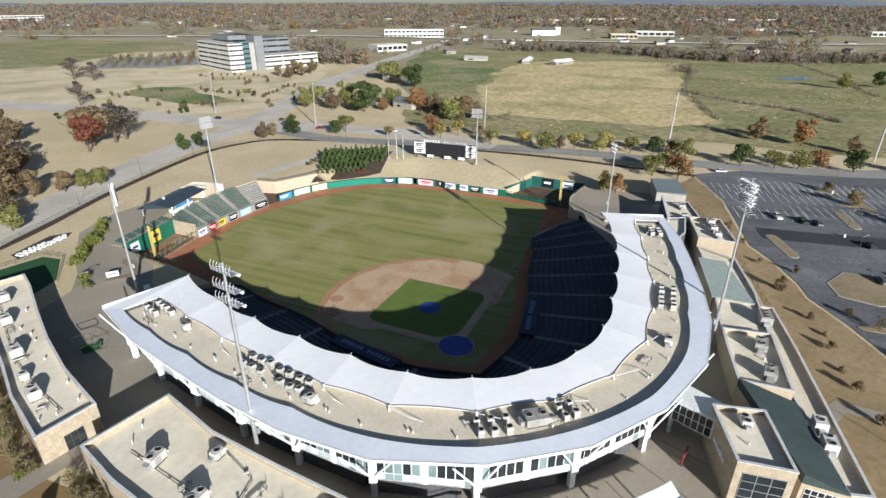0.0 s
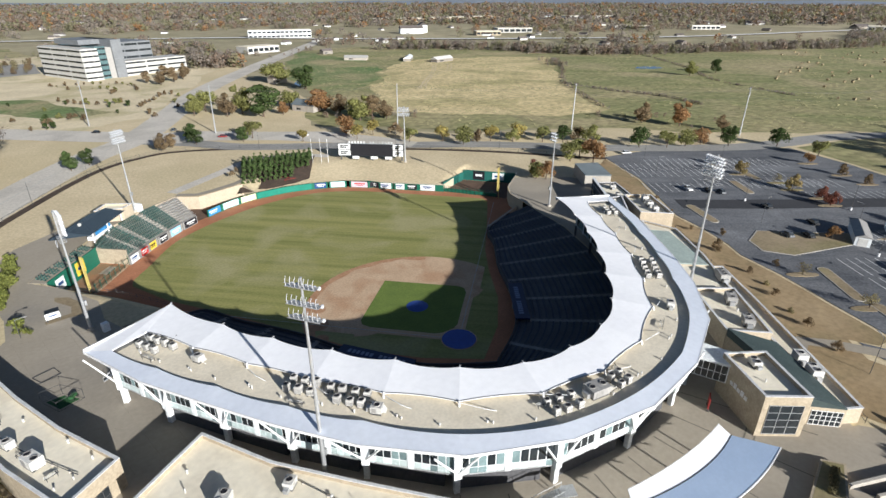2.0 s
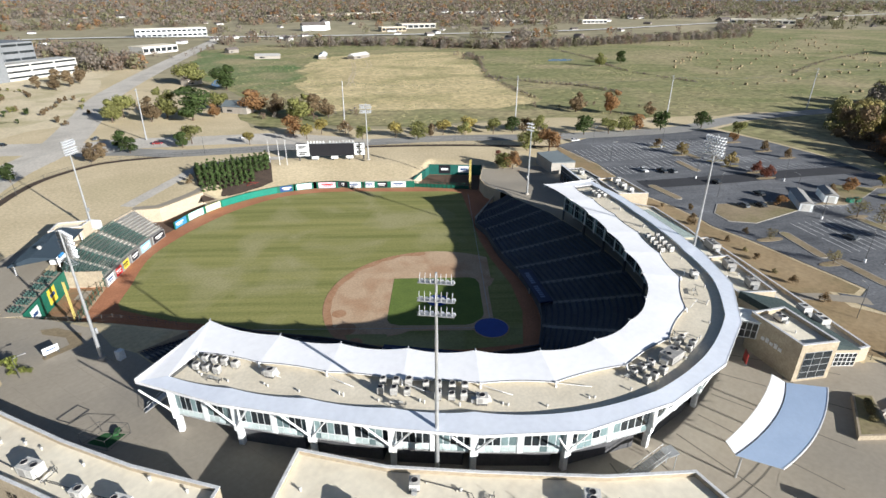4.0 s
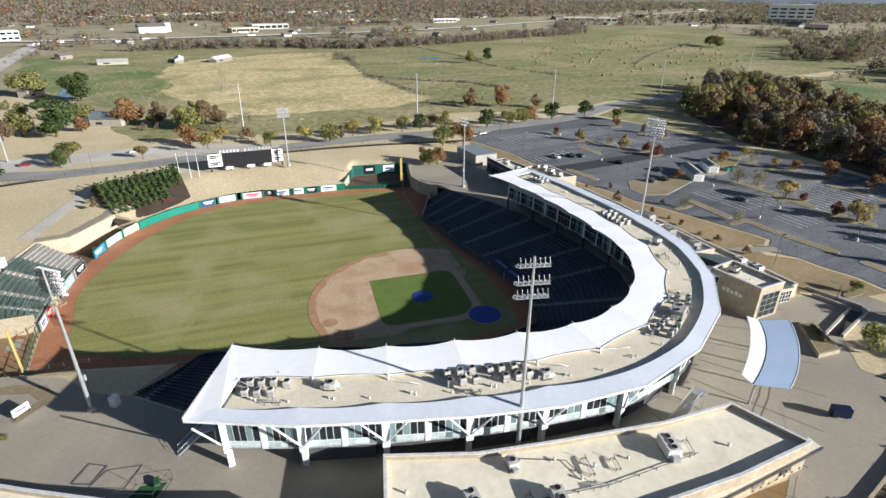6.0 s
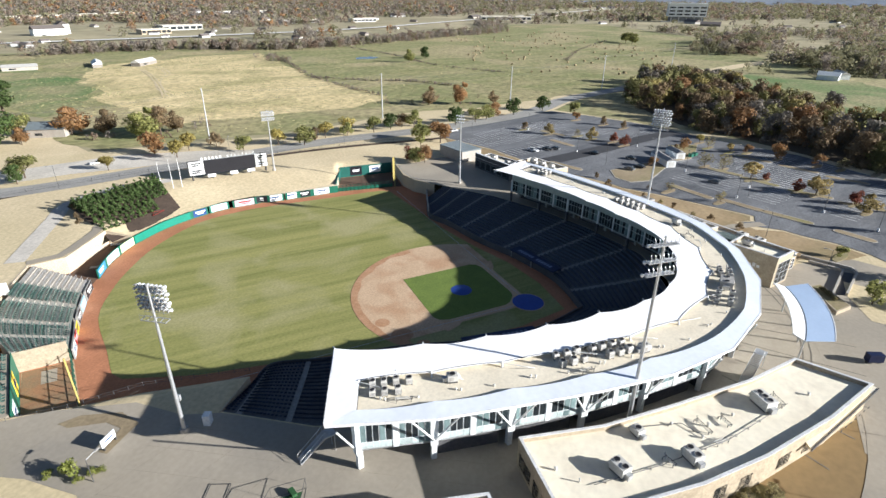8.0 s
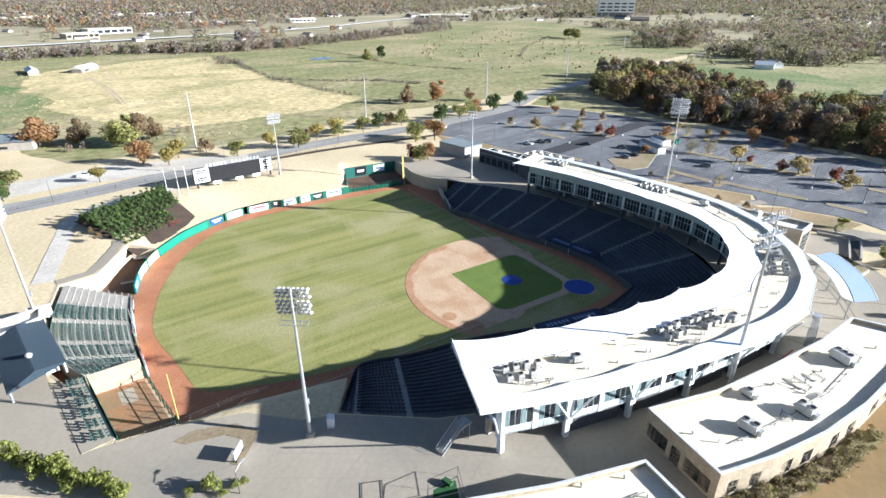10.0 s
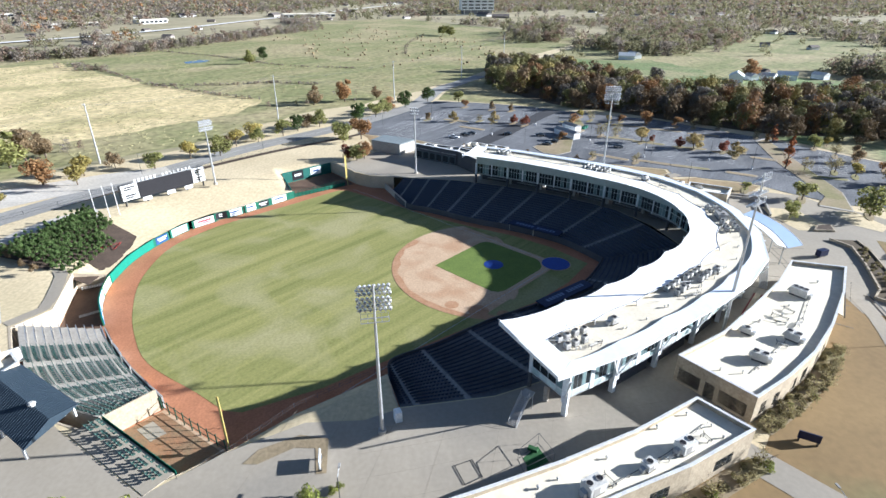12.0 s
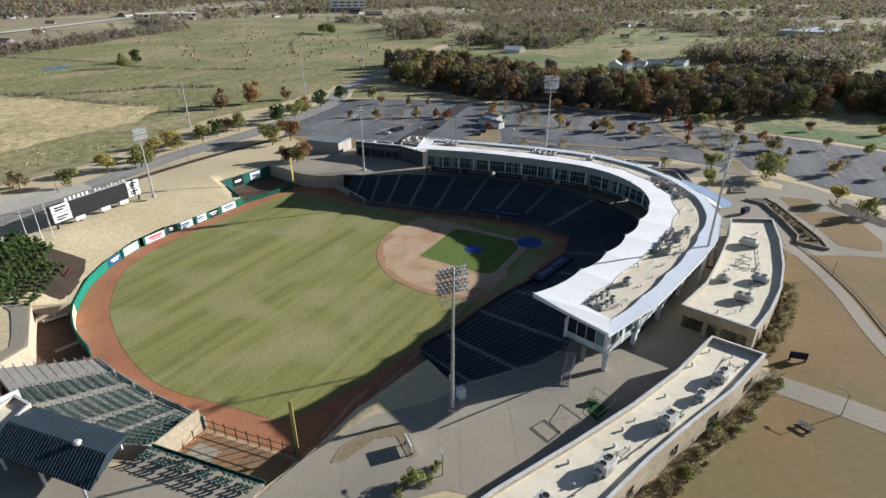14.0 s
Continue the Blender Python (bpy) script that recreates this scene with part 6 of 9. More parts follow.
for blk in range(6):
    t = thing("bleacher_block", "row of green tip-up seats above the bullpen", "seats", "bullpen terrace seats")
    for k in range(3):
        st = MB()
        p, q = U0.lerp(U1, blk / 6 + 0.02) + dn * (0.6 + 0.95 * k), U0.lerp(U1, (blk + 1) / 6 - 0.02) + dn * (0.6 + 0.95 * k)
        seat_strip(st, p, q, dn, 5.1 + 0.15 * k)
        tagged(part("seating", st, M["seat_green"], t), kind="stuff")


def board_wall(name, label, p, q, z0, z1, boards, material="paint_green", thick=0.3, out=1):
    """A tall padded wall with separate boards fixed to it."""
    t = thing(name, label, "wall")
    p, q = Vector(p), Vector(q)
    d = q - p
    n = Vector((d.y, -d.x)).normalized() * out
    ring = [p, q, q - n * thick, p - n * thick]
    if out > 0:
        ring = ring[::-1]
    part("padding", MB().hexa([(*v, z0) for v in ring], [(*v, z1) for v in ring]), M[material], t)
    for u0, u1, za, zb, m, lab in boards:
        a, b = p.lerp(q, u0), p.lerp(q, u1)
        ring = [a, b, b + n * 0.08, a + n * 0.08]
        if out < 0:
            ring = ring[::-1]
        ring = ring[::-1]
        bd = part("sign_board", MB().hexa([(*v, za) for v in ring], [(*v, zb) for v in ring]), M[m], t, lab)
        c, e = a.lerp(b, 0.2), a.lerp(b, 0.8)
        ring = [c, e, e + n * 0.11, c + n * 0.11]
        if out < 0:
            ring = ring[::-1]
        ring = ring[::-1]
        part("lettering_bar", MB().hexa([(*v, lerp(za, zb, 0.4)) for v in ring], [(*v, lerp(za, zb, 0.65)) for v in ring]), M["ad_white" if m in ("ad_black", "ad_navy", "ad_blue") else "ad_navy"], bd)
    return t


board_wall("bullpen_wall", "tall green bullpen back wall with boards", U0 + Vector((0.3, -0.2)), U1 + Vector((0.3, -0.2)), 0, 5.4,
           [(0.30, 0.48, 1.0, 4.9, "yellow", "yellow advertising board"), (0.72, 0.88, 1.2, 4.4, "ad_white", "white advertising board")], thick=0.1, out=-1)
setting("bullpen_floor", fill(MB(), [(-57.3, 86.8), (-64.3, 93), (-76.3, 76.2), (-71.5, 69.5), (-68, 71.8)], 0.02), M["skin"], "worn tan bullpen floor", "ground")
setting("bullpen_soil", fill(MB(), [(-58, 87), (-64, 93), (-77, 76), (-68.6, 71.8)], 0.04), M["bullpen_soil"], "worn brown ground of the bullpen", "ground")
setting("bullpen_tarp", fill(MB(), [(-60.4, 87.6), (-62.4, 89.6), (-65.4, 85.8), (-63.4, 83.8)], 0.06), M["paving"], "pale worn tarp on the bullpen ground", "tarpaulin")
board_wall("bullpen_end_wall", "pale concrete wall at the end of the bullpen", (-57.3, 87.4), (-64.4, 93.8), 0, 4.8, [], "stone", out=-1)


def rail_fence(name, label, pts, z, h, spacing, material, mesh_rows=3, post=0.09):
    t = thing(name, label, "fence")
    for a, b in zip(pts, pts[1:]):
        m = max(1, int(round(math.dist(a, b) / spacing)))
        for i in range(m):
            p = mix(a, b, i / m)
            part("post", MB().box(p[0], p[1], z, post, post, h), M[material], t)
        for k in range(mesh_rows):
            zz = z + h * (k + 0.6) / mesh_rows
            part("rail", MB().beam((*a, zz), (*b, zz), post * 0.6, post * 0.6), M[material], t)
    part("post", MB().box(pts[-1][0], pts[-1][1], z, post, post, h), M[material], t)
    return t


rail_fence("bullpen_fence", "open green steel fence in front of the bullpen", [(-57.3, 87.2), (-62.8, 79.5), (-68.2, 71.6)], 0, 2.9, 2.3, "rail_green", 2, 0.16)
rail_fence("bullpen_fence", "open green steel fence in front of the visiting bullpen", [(57.6, 87.2), (64.2, 78.2), (70.6, 69.8)], 0, 2.6, 1.7, "rail_green", 4, 0.14)
board_wall("bullpen_back_wall", "tall green wall behind the bullpen with boards", (73.3, 95.2), (88.2, 78.2), 0, 4.5,
           [(0.19, 0.41, 0.5, 4.3, "ad_black", "black advertising board with a white frame"), (0.56, 0.78, 1.0, 4.0, "ad_white", "white advertising board")], "pen_teal", out=1)
board_wall("bullpen_side_wall", "tall green wall at the side of the bullpen", (57.8, 88.2), (73.3, 95.2), 0, 3.6, [], "pen_teal", out=1)
for a_, b_ in (((57.6, 87.4), (64.3, 78.4)), ((64.3, 78.4), (70.6, 70.0))):
    board_wall("bullpen_kickboard", "low green padded wall below the bullpen fence", a_, b_, 0, 1.4, [], out=1)
rail_fence("concourse_rail", "grey steel guard rail along the concourse edge", [(-78, 75), (-71.8, 68.4), (-62.6, 60.8), (-55, 49.8), (-52.2, 44.8)], 4.6, 1.1, 2.4, "steel_dark", 2, 0.06)
rail_fence("corner_rail", "white steel guard rail at the right-field corner", [(86.6, 76), (83.2, 73.2), (72.8, 65.5), (68.4, 59.4), (66.2, 50.3), (64.6, 44)], 5.0, 1.1, 2.4, "steel", 2, 0.06)
setting("bullpen_floor", fill(MB(), [(57.8, 88), (73, 95), (88, 78), (83, 74), (72.4, 66.4), (70.6, 69.8), (64.2, 78.2)], 0.03), M["pen_soil"], "dark brown floor of the visiting bullpen", "ground")
setting("wall_corner_ramp", MB().beam((66.3, 53.4, 0), (45.6, 44.6, 0), 0.4, 2.4), M["concrete"], "pale concrete wall below the corner seats", "wall")


def foul_pole(x, y, z, h):
    t = thing("foul_pole", "tall yellow foul pole with a mesh wing", "foul pole", "foul poles")
    part("pole", MB().tube((x, y, z), (x, y, z + h), 0.14, 0.12, 10), M["pole_yellow"], t)
    s = -1 if x > 0 else 1
    u = Vector((s * 0.7, 0.7)) * 0.75
    v = Vector((-u.y, u.x)).normalized() * 0.03
    ring = [(x - v.x, y - v.y), (x + u.x - v.x, y + u.y - v.y), (x + u.x + v.x, y + u.y + v.y), (x + v.x, y + v.y)]
    wing = MB().prism(ring, z + 2.6, z + h - 0.3)
    part("wing", wing, M["pole_yellow"], t)


foul_pole(70.7, 68.8, 0, 12.6)
foul_pole(-68.3, 71.0, 0, 12.3)

# pavilion and its neighbour
pv = thing("pavilion", "open pavilion with a dark blue standing-seam metal roof", "pavilion")
PC = [Vector(p) for p in ((-53.6, 113.0), (-64.8, 96.2), (-74.9, 98.6), (-63.2, 115.6))]
a, b, c, d = PC
r0, r1 = (a + d) / 2, (b + c) / 2
for n_, (p, q, e, f) in enumerate(((a, b, r1, r0), (d, c, r1, r0))):
    rf = MB()
    rf.hexa([(*p, 8.2), (*q, 8.2), (*e, 9.6), (*f, 9.6)] if n_ == 1 else [(*f, 9.6), (*e, 9.6), (*q, 8.2), (*p, 8.2)], [(*p, 8.4), (*q, 8.4), (*e, 9.8), (*f, 9.8)] if n_ == 1 else [(*f, 9.8), (*e, 9.8), (*q, 8.4), (*p, 8.4)])
    ro = part("roof", rf, M["roof_blue"], pv)
    rib = MB()
    for i in range(35):
        u = i / 34
        rib.beam((*p.lerp(q, u), 8.4), (*f.lerp(e, u), 9.8), 0.07, 0.08)
    part("seam_rib", rib, M["roof_blue"], ro)
part("gable", MB().hexa([(*b, 8.2), (*c, 8.2), (*(c + Vector((0.05, 0.1))), 8.2), (*(b + Vector((0.05, 0.1))), 8.2)], [(*r1, 9.7), (*(r1 + Vector((-0.1, 0))), 9.7), (*(r1 + Vector((-0.05, 0.1))), 9.7), (*(r1 + Vector((0.05, 0.1))), 9.7)]), M["roof_blue"], pv)
for u in (0.06, 0.5, 0.94):
    for p, q in ((a, b), (d, c)):
        e = p.lerp(q, u).lerp((a + b + c + d) / 4, 0.08)
        part("post", MB().box(e.x, e.y, GZ, 0.35, 0.35, 3.4), M["paint_white"], pv)
cp = r0.lerp(r1, 0.72)
part("roof_fan", MB().tube((cp.x, cp.y, 9.7), (cp.x, cp.y, 10.2), 0.45, 0.4, 12).tube((cp.x, cp.y, 10.2), (cp.x, cp.y, 10.55), 0.65, 0.35, 12), M["unit_white"], pv)
ctr = thing("serving_counter", "white serving counter with boards under the pavilion", "counter")
part("body", MB().box(-62, 104.5, GZ, 10, 2.2, 1.2, 56), M["panel_white"], ctr)
part("sign_board", MB().box(-61, 104, GZ + 1.3, 8, 0.2, 1.0, 56), M["ad_blue"], ctr, "blue menu board")
rb = flat_building("restroom_building", "small white-roofed restroom building beside the pavilion", [(-50.8, 116.4), (-58.2, 121.0), (-62, 115.4), (-54, 112.9)], 8.6, 0.6, "stucco", "roof_cream")
board_wall("restroom_sign", "blue sign wall beside the restrooms", (-47.8, 117.4), (-50.6, 120.9), GZ, 8.2, [(0.1, 0.9, 5.6, 7.6, "ad_blue", "blue sign board")], "ad_white", out=1)

# ---- scoreboard ----
sb = thing("scoreboard", "wide dark scoreboard with white side panels on steel posts", "scoreboard")
S0, S1 = Vector((35.4, 138.9)), Vector((58.2, 119.6))
du = (S1 - S0).normalized()
dv = Vector((-du.y, du.x))
dv = dv if dv.dot(Vector((0, -1))) > 0 else -dv


def sb_box(u0, u1, z0, z1, d0, d1):
    p, q = S0.lerp(S1, u0), S0.lerp(S1, u1)
    ring = [p + dv * d0, q + dv * d0, q + dv * d1, p + dv * d1]
    ar = (ring[1] - ring[0]).cross(ring[2] - ring[0])
    ring = ring if ar > 0 else ring[::-1]
    return MB().hexa([(*v, z0) for v in ring], [(*v, z1) for v in ring])


part("cabinet", sb_box(0.0, 1.0, 7.2, 12.5, -1.2, 0.0), M["steel_dark"], sb, "black scoreboard cabinet")
part("screen", sb_box(0.2, 0.83, 7.0, 12.4, 0.0, 0.15), M["ad_black"], sb, "dark unlit display screen")
for u0, u1, z0, z1, m in ((0.01, 0.19, 10.0, 12.4, "ad_white"), (0.01, 0.19, 7.2, 9.7, "ad_white"), (0.84, 0.99, 10.0, 12.4, "ad_white"), (0.84, 0.99, 7.2, 9.7, "ad_white")):
    pn = part("side_panel", sb_box(u0, u1, z0, z1, 0.0, 0.2), M[m], sb, "white advertising panel")
    for k in range(2):
        part("lettering_bar", sb_box(u0 + 0.03, u1 - 0.03 - 0.03 * k, z0 + 1.35 - 0.75 * k, z0 + 1.85 - 0.75 * k, 0.2, 0.24), M["ad_black" if m == "ad_white" else "ad_white"], pn)
for u in (0.22, 0.5, 0.72):
    part("small_board", sb_box(u, u + 0.1, 5.7, 6.9, 0.0, 0.15), M["ad_white"], sb, "small white board below the screen")
for k in range(6):
    part("letter_shape", sb_box(0.17 + k * 0.045, 0.192 + k * 0.045, 12.7, 13.6, -0.25, -0.1), M["ad_white"], sb, "white letter shape on the top edge")
for k, ch in enumerate("BALLPARK"):
    cu = bpy.data.curves.new("letter", "FONT")
    cu.body, cu.size, cu.extrude, cu.align_x = ch, 1.35, 0.07, "CENTER"
    tmp = new("letter", cu)
    me = bpy.data.meshes.new_from_object(tmp)
    bpy.data.objects.remove(tmp)
    me.materials.append(M["ad_white"])
    o = part("letter", me, None, sb, "white standing letter")
    p = S0.lerp(S1, 0.50 + k * 0.047) - dv * 0.15
    o.matrix_basis = Matrix(((du.x, 0, dv.x, p.x), (du.y, 0, dv.y, p.y), (0, 1, 0, 12.68), (0, 0, 0, 1)))
part("truss", sb_box(0.14, 0.86, 12.5, 12.65, -0.5, 0.0), M["steel"], sb)
for u in (0.04, 0.28, 0.52, 0.76, 0.97):
    p = S0.lerp(S1, u)
    part("post", MB().box(p.x - dv.x * 0.6, p.y - dv.y * 0.6, 4.6, 0.5, 0.5, 3.0), M["steel_dark"], sb)


def flagpole(x, y):
    t = thing("flagpole", "slim white bare flagpole", "flagpole", "flagpoles by the scoreboard")
    part("pole", MB().tube((x, y, 4.6), (x, y, 15.5), 0.12, 0.06, 8), M["paint_white"], t)
    part("finial", MB().tube((x, y, 15.5), (x, y, 15.75), 0.12, 0.04, 8), M["steel"], t)


for x, y in ((24.0, 141.4), (27.3, 139.4), (29.8, 137.6)):
    flagpole(x, y)

# ---- concourse furniture ----
def kiosk_sign(x, y, z, rot, w, h, board, label, depth=0.25):
    t = thing("sign_board", label, "sign", at=(x, y, z, 0, 0, rot))
    part("panel", MB().box(0, 0, 0.6, w, depth, h), M[board], t, bevel=0.03)
    part("lettering_bar", MB().box(0, -depth / 2 - 0.01, 0.6 + h * 0.45, w * 0.6, 0.03, h * 0.2), M["ad_white" if board != "ad_white" else "ad_navy"], t)
    for s in (-1, 1):
        part("leg", MB().box(s * w * 0.42, 0, 0, 0.2, 0.5, 0.7), M["steel_dark"], t)


kiosk_sign(-76.0, 53.8, GZ, 8, 2.9, 1.5, "ad_white", "white double-sided concourse sign board on legs")
kiosk_sign(-7.6, -71.3, GZ, 108, 3.0, 1.7, "sign_navy", "navy sign board standing on the plaza", 1.5)
kiosk_sign(-73.8, -24.6, GZ, 60, 3.2, 1.5, "sign_navy", "low navy sign board on the lawn")
kiosk_sign(19.5, -49.0, GZ, 30, 2.2, 2.2, "sign_red", "dark red standing sign board by the gate")
bx = thing("utility_cabinet", "white utility cabinet beside the concourse", "cabinet")
part("body", MB().box(-66.6, 42.2, GZ, 1.4, 1.2, 2.1, 20), M["panel_white"], bx, bevel=0.05)
part("door", MB().box(-67.2, 42.0, GZ + 0.2, 0.05, 0.9, 1.7, 20), M["unit_grey"], bx)
def cage(pts, h):
    t = thing("batting_cage", "portable batting cage of thin dark steel tubes", "batting cage", "batting cages")
    for x, y in pts:
        part("frame_post", MB().tube((x, y, GZ), (x, y, GZ + h), 0.035, n=6), M["steel_dark"], t)
    for a_, b_ in zip(pts, pts[1:] + pts[:1]):
        part("frame_bar", MB().beam((*a_, GZ + h), (*b_, GZ + h), 0.06, 0.06), M["steel_dark"], t)
        part("base_bar", MB().beam((*a_, GZ), (*b_, GZ), 0.06, 0.06), M["steel_dark"], t)


cage([(-76.8, 33.0), (-75.7, 30.2), (-79.0, 28.9), (-80.4, 31.6)], 0.12)
cage([(-75.8, 23.0), (-72.5, 19.2), (-76.6, 17.5), (-79.1, 22.3)], 2.1)
sheet("cage_mat", [(-75.6, 22.2), (-73.2, 19.4), (-76.4, 18.2), (-78.4, 21.8)], 0.05, "turf_synthetic", "dark green mat on the floor of the batting cage", "mat")
tc = thing("ball_cart", "low dark green cart beside the batting cage", "cart")
part("tray", MB().box(-74.2, 20.4, GZ + 0.3, 1.6, 0.8, 0.5, 60), M["turf_synthetic"], tc, bevel=0.04)
for sx in (-0.6, 0.6):
    part("wheel", MB().tube((-74.2 + sx * 0.5, 20.4 + sx * 0.86, GZ + 0.15), (-74.2 + sx * 0.5 + 0.5, 20.4 + sx * 0.86 - 0.3, GZ + 0.15), 0.15, n=10), M["tyre"], tc)
sheet("planter_bed_west", [(-75.5, 66), (-72.6, 64.2), (-69.6, 58.2), (-70.6, 53.4), (-77.6, 52.6), (-77.8, 54.2), (-72.6, 55.2), (-72.4, 58.6), (-75.6, 63.6)], 0.08, "dry_grass", "small dry planted bed", "planter")


def stair(name, label, p, q, z0, z1, w, steps):
    t = thing(name, label, "stairs")
    p, q = Vector(p), Vector(q)
    d = (q - p).normalized()
    n = Vector((-d.y, d.x))
    for k in range(steps):
        c = p.lerp(q, (k + 0.5) / steps)
        part("tread", MB().box(c.x, c.y, lerp(z0, z1, (k + 1) / steps) - 0.06, (q - p).length / steps + 0.02, w, 0.06, math.degrees(math.atan2(d.y, d.x))), M["steel"], t)
    for s in (-1, 1):
        a, b = p + n * s * w / 2, q + n * s * w / 2
        part("stringer", MB().beam((*a, z0 - 0.1), (*b, z1 - 0.3), 0.08, 0.3), M["steel"], t)
        part("handrail", MB().tube((*a, z0 + 0.95), (*b, z1 + 0.95), 0.04, n=6), M["paint_white"], t)
        for k in range(6):
            c = a.lerp(b, k / 5)
            part("baluster", MB().tube((*c, lerp(z0, z1, k / 5)), (*c, lerp(z0, z1, k / 5) + 0.95), 0.03, n=5), M["steel"], t)
    part("landing", MB().box(q.x + d.x * 0.9, q.y + d.y * 0.9, z1 - 0.15, 1.9, w + 0.4, 0.15, math.degrees(math.atan2(d.y, d.x))), M["steel"], t)
    for s in (-1, 1):
        e = q + n * s * w / 2 + d * 1.5
        part("support_post", MB().tube((e.x, e.y, z0), (e.x, e.y, z1), 0.08, n=6), M["steel"], t)


stair("exit_stairs", "grey steel exit stairs at the wing end", (-68.6, 22.9), (-65.2, 20.3), GZ, 8.5, 1.5, 16)
stair("exit_stairs", "grey steel exit stairs below the suites", (-24.2, -45.6), (-17.8, -48.6), GZ, 8.6, 1.6, 18)
pl = thing("stone_planter", "raised stone planter with bare winter shrubs", "planter")
P5 = [(22.2, -66.4), (10.6, -69.4), (14.8, -73.4), (24.4, -69.2)]
part("wall", MB().prism(P5, GZ, GZ + 1.0), M["stone"], pl)
part("soil", fill(MB(), inset(P5, 0.35), GZ + 1.02), M["dry_grass"], pl)
rw = thing("ramp_wall", "low concrete walls of a sunken ramp on the plaza", "wall")
for a_, b_ in (((42.9, -68.8), (38.6, -80)), ((38.6, -80), (36, -80.5)), ((36, -80.5), (21.9, -74.5)), ((20.6, -71.2), (36.5, -77.4)), ((36.5, -77.4), (39.5, -70))):
    part("wall", MB().beam((*a_, GZ), (*b_, GZ), 0.5, 0.8), M["concrete"], rw)
sheet("ramp_floor", [(36.2, -80), (22.2, -74.2), (20.9, -71.6), (36.3, -77.8)], 0.06, "concrete_dark", "dark floor of a plaza ramp", "pavement")
lp = thing("long_planter", "long low stone-edged planter with dark planting", "planter")
LPF, LPB = [Vector(p) for p in ((3, -81), (-2.6, -83.6), (-14, -79.2), (-26.5, -73.2), (-30, -69.3))], [Vector(p) for p in ((1.5, -88), (-5, -87), (-17, -82.5), (-30, -77.6), (-36, -74))]
for ln_ in (LPF, LPB, [LPF[-1], LPB[-1]]):
    for a_, b_ in zip(ln_, ln_[1:]):
        part("wall", MB().beam((*a_, GZ), (*b_, GZ), 0.45, 0.8), M["stone"], lp)
part("soil", fill(MB(), [tuple(p) for p in LPF + LPB[::-1]], GZ + 0.5), M["wood_floor"], lp, "dry mulched soil")
rp_ = thing("panel_stack", "long stack of red-brown panels lying beside the stadium", "panels")
for k, (m_, h_, w_) in enumerate((("sign_red", 0.7, 2.0), ("stucco", 0.12, 1.2))):
    part("panel", MB().beam((-36.6, -34.6, GZ + (0.05 if k == 0 else 0.76)), (-28.0, -42.2, GZ + (0.05 if k == 0 else 0.76)), w_, h_), M[m_], rp_, "red-brown panel" if k == 0 else "pale plank")
bn = thing("bullpen_bench", "row of white seats along the wall of a pen", "bench")
for k in range(9):
    p_ = mix((-11.6, 127.6), (-9.4, 123.6), k / 8)
    st_ = part("seat", MB().box(p_[0], p_[1], 0.42, 0.45, 0.42, 0.06, 30), M["paint_white"], bn)
    part("backrest", MB().box(p_[0] + 0.24, p_[1] + 0.14, 0.48, 0.06, 0.42, 0.45, 30), M["paint_white"], st_)
    part("leg", MB().box(p_[0], p_[1], 0.03, 0.1, 0.3, 0.39, 30), M["steel_dark"], st_)
pt = thing("picnic_table", "weathered grey picnic table standing on the lawn", "table", at=(-88.8, -11, GZ, 0, 0, 20))
part("tabletop", MB().box(0, 0, 0.72, 2.4, 0.9, 0.06), M["concrete_dark"], pt)
for sy in (-0.8, 0.8):
    part("bench", MB().box(0, sy, 0.44, 2.4, 0.3, 0.05), M["concrete_dark"], pt)
for sx in (-0.8, 0.8):
    part("leg", MB().box(sx, 0, 0, 0.1, 1.5, 0.44), M["steel_dark"], pt)
    part("leg", MB().box(sx, 0, 0.44, 0.1, 0.5, 0.28), M["steel_dark"], pt)
bed = thing("stone_planter", "low stone planter bed at the edge of the plaza", "planter")
P6 = [(13, -84), (13.4, -88.5), (8.6, -86.5), (9.4, -80.5)]
part("wall", MB().prism(P6, GZ, GZ + 0.7), M["stone"], bed)
part("soil", fill(MB(), inset(P6, 0.35), GZ + 0.72), M["mulch"], bed)
# dark bands set in the plaza paving
for k in range(9):
    a_ = radians(-128 + k * 9)
    setting("paving_band", MB().beam((46 * math.cos(a_), -2 + 46 * math.sin(a_), GZ + 0.035), (68 * math.cos(a_), -2 + 68 * math.sin(a_), GZ + 0.035), 0.22, 0.015), M["joint"], "dark band in the plaza paving", "pavement")
for r in (57.5, 59):
    setting("paving_band", ribbon(MB(), [(r * math.cos(radians(a)), -2 + r * math.sin(radians(a))) for a in range(-128, -50, 6)], 0.24, GZ + 0.055), M["joint"], "dark curved band in the plaza paving", "pavement")
# saw joints of the concourse
jm = MB()
for k in range(9):
    y0 = -12 + k * 9
    jm.beam((-88 + 1.2 * abs(k - 4), y0 + 6, GZ + 0.034), (-66 + 0.3 * k, y0, GZ + 0.034), 0.05, 0.006)
for k in range(4):
    jm.beam((-84 + k * 5, 48, GZ + 0.034), (-72 + k * 4.4, -6, GZ + 0.034), 0.05, 0.006)
setting("paving_joint", jm, M["joint_thin"], "thin control joints in the concourse", "pavement")

# green practice turf and hedge by the concourse
sheet("practice_turf", [(-112, 52), (-104, 47.5), (-94, 50), (-90, 58), (-92, 72), (-97, 75.5), (-106, 70), (-113, 62)], 0.1, "turf_synthetic", "dark green synthetic practice turf", "field")
rail_fence("practice_fence", "dark fence round the practice turf", [(-89.4, 57), (-91.2, 73), (-97, 77), (-107, 71.5)], GZ, 1.2, 2.5, "steel_dark", 2)
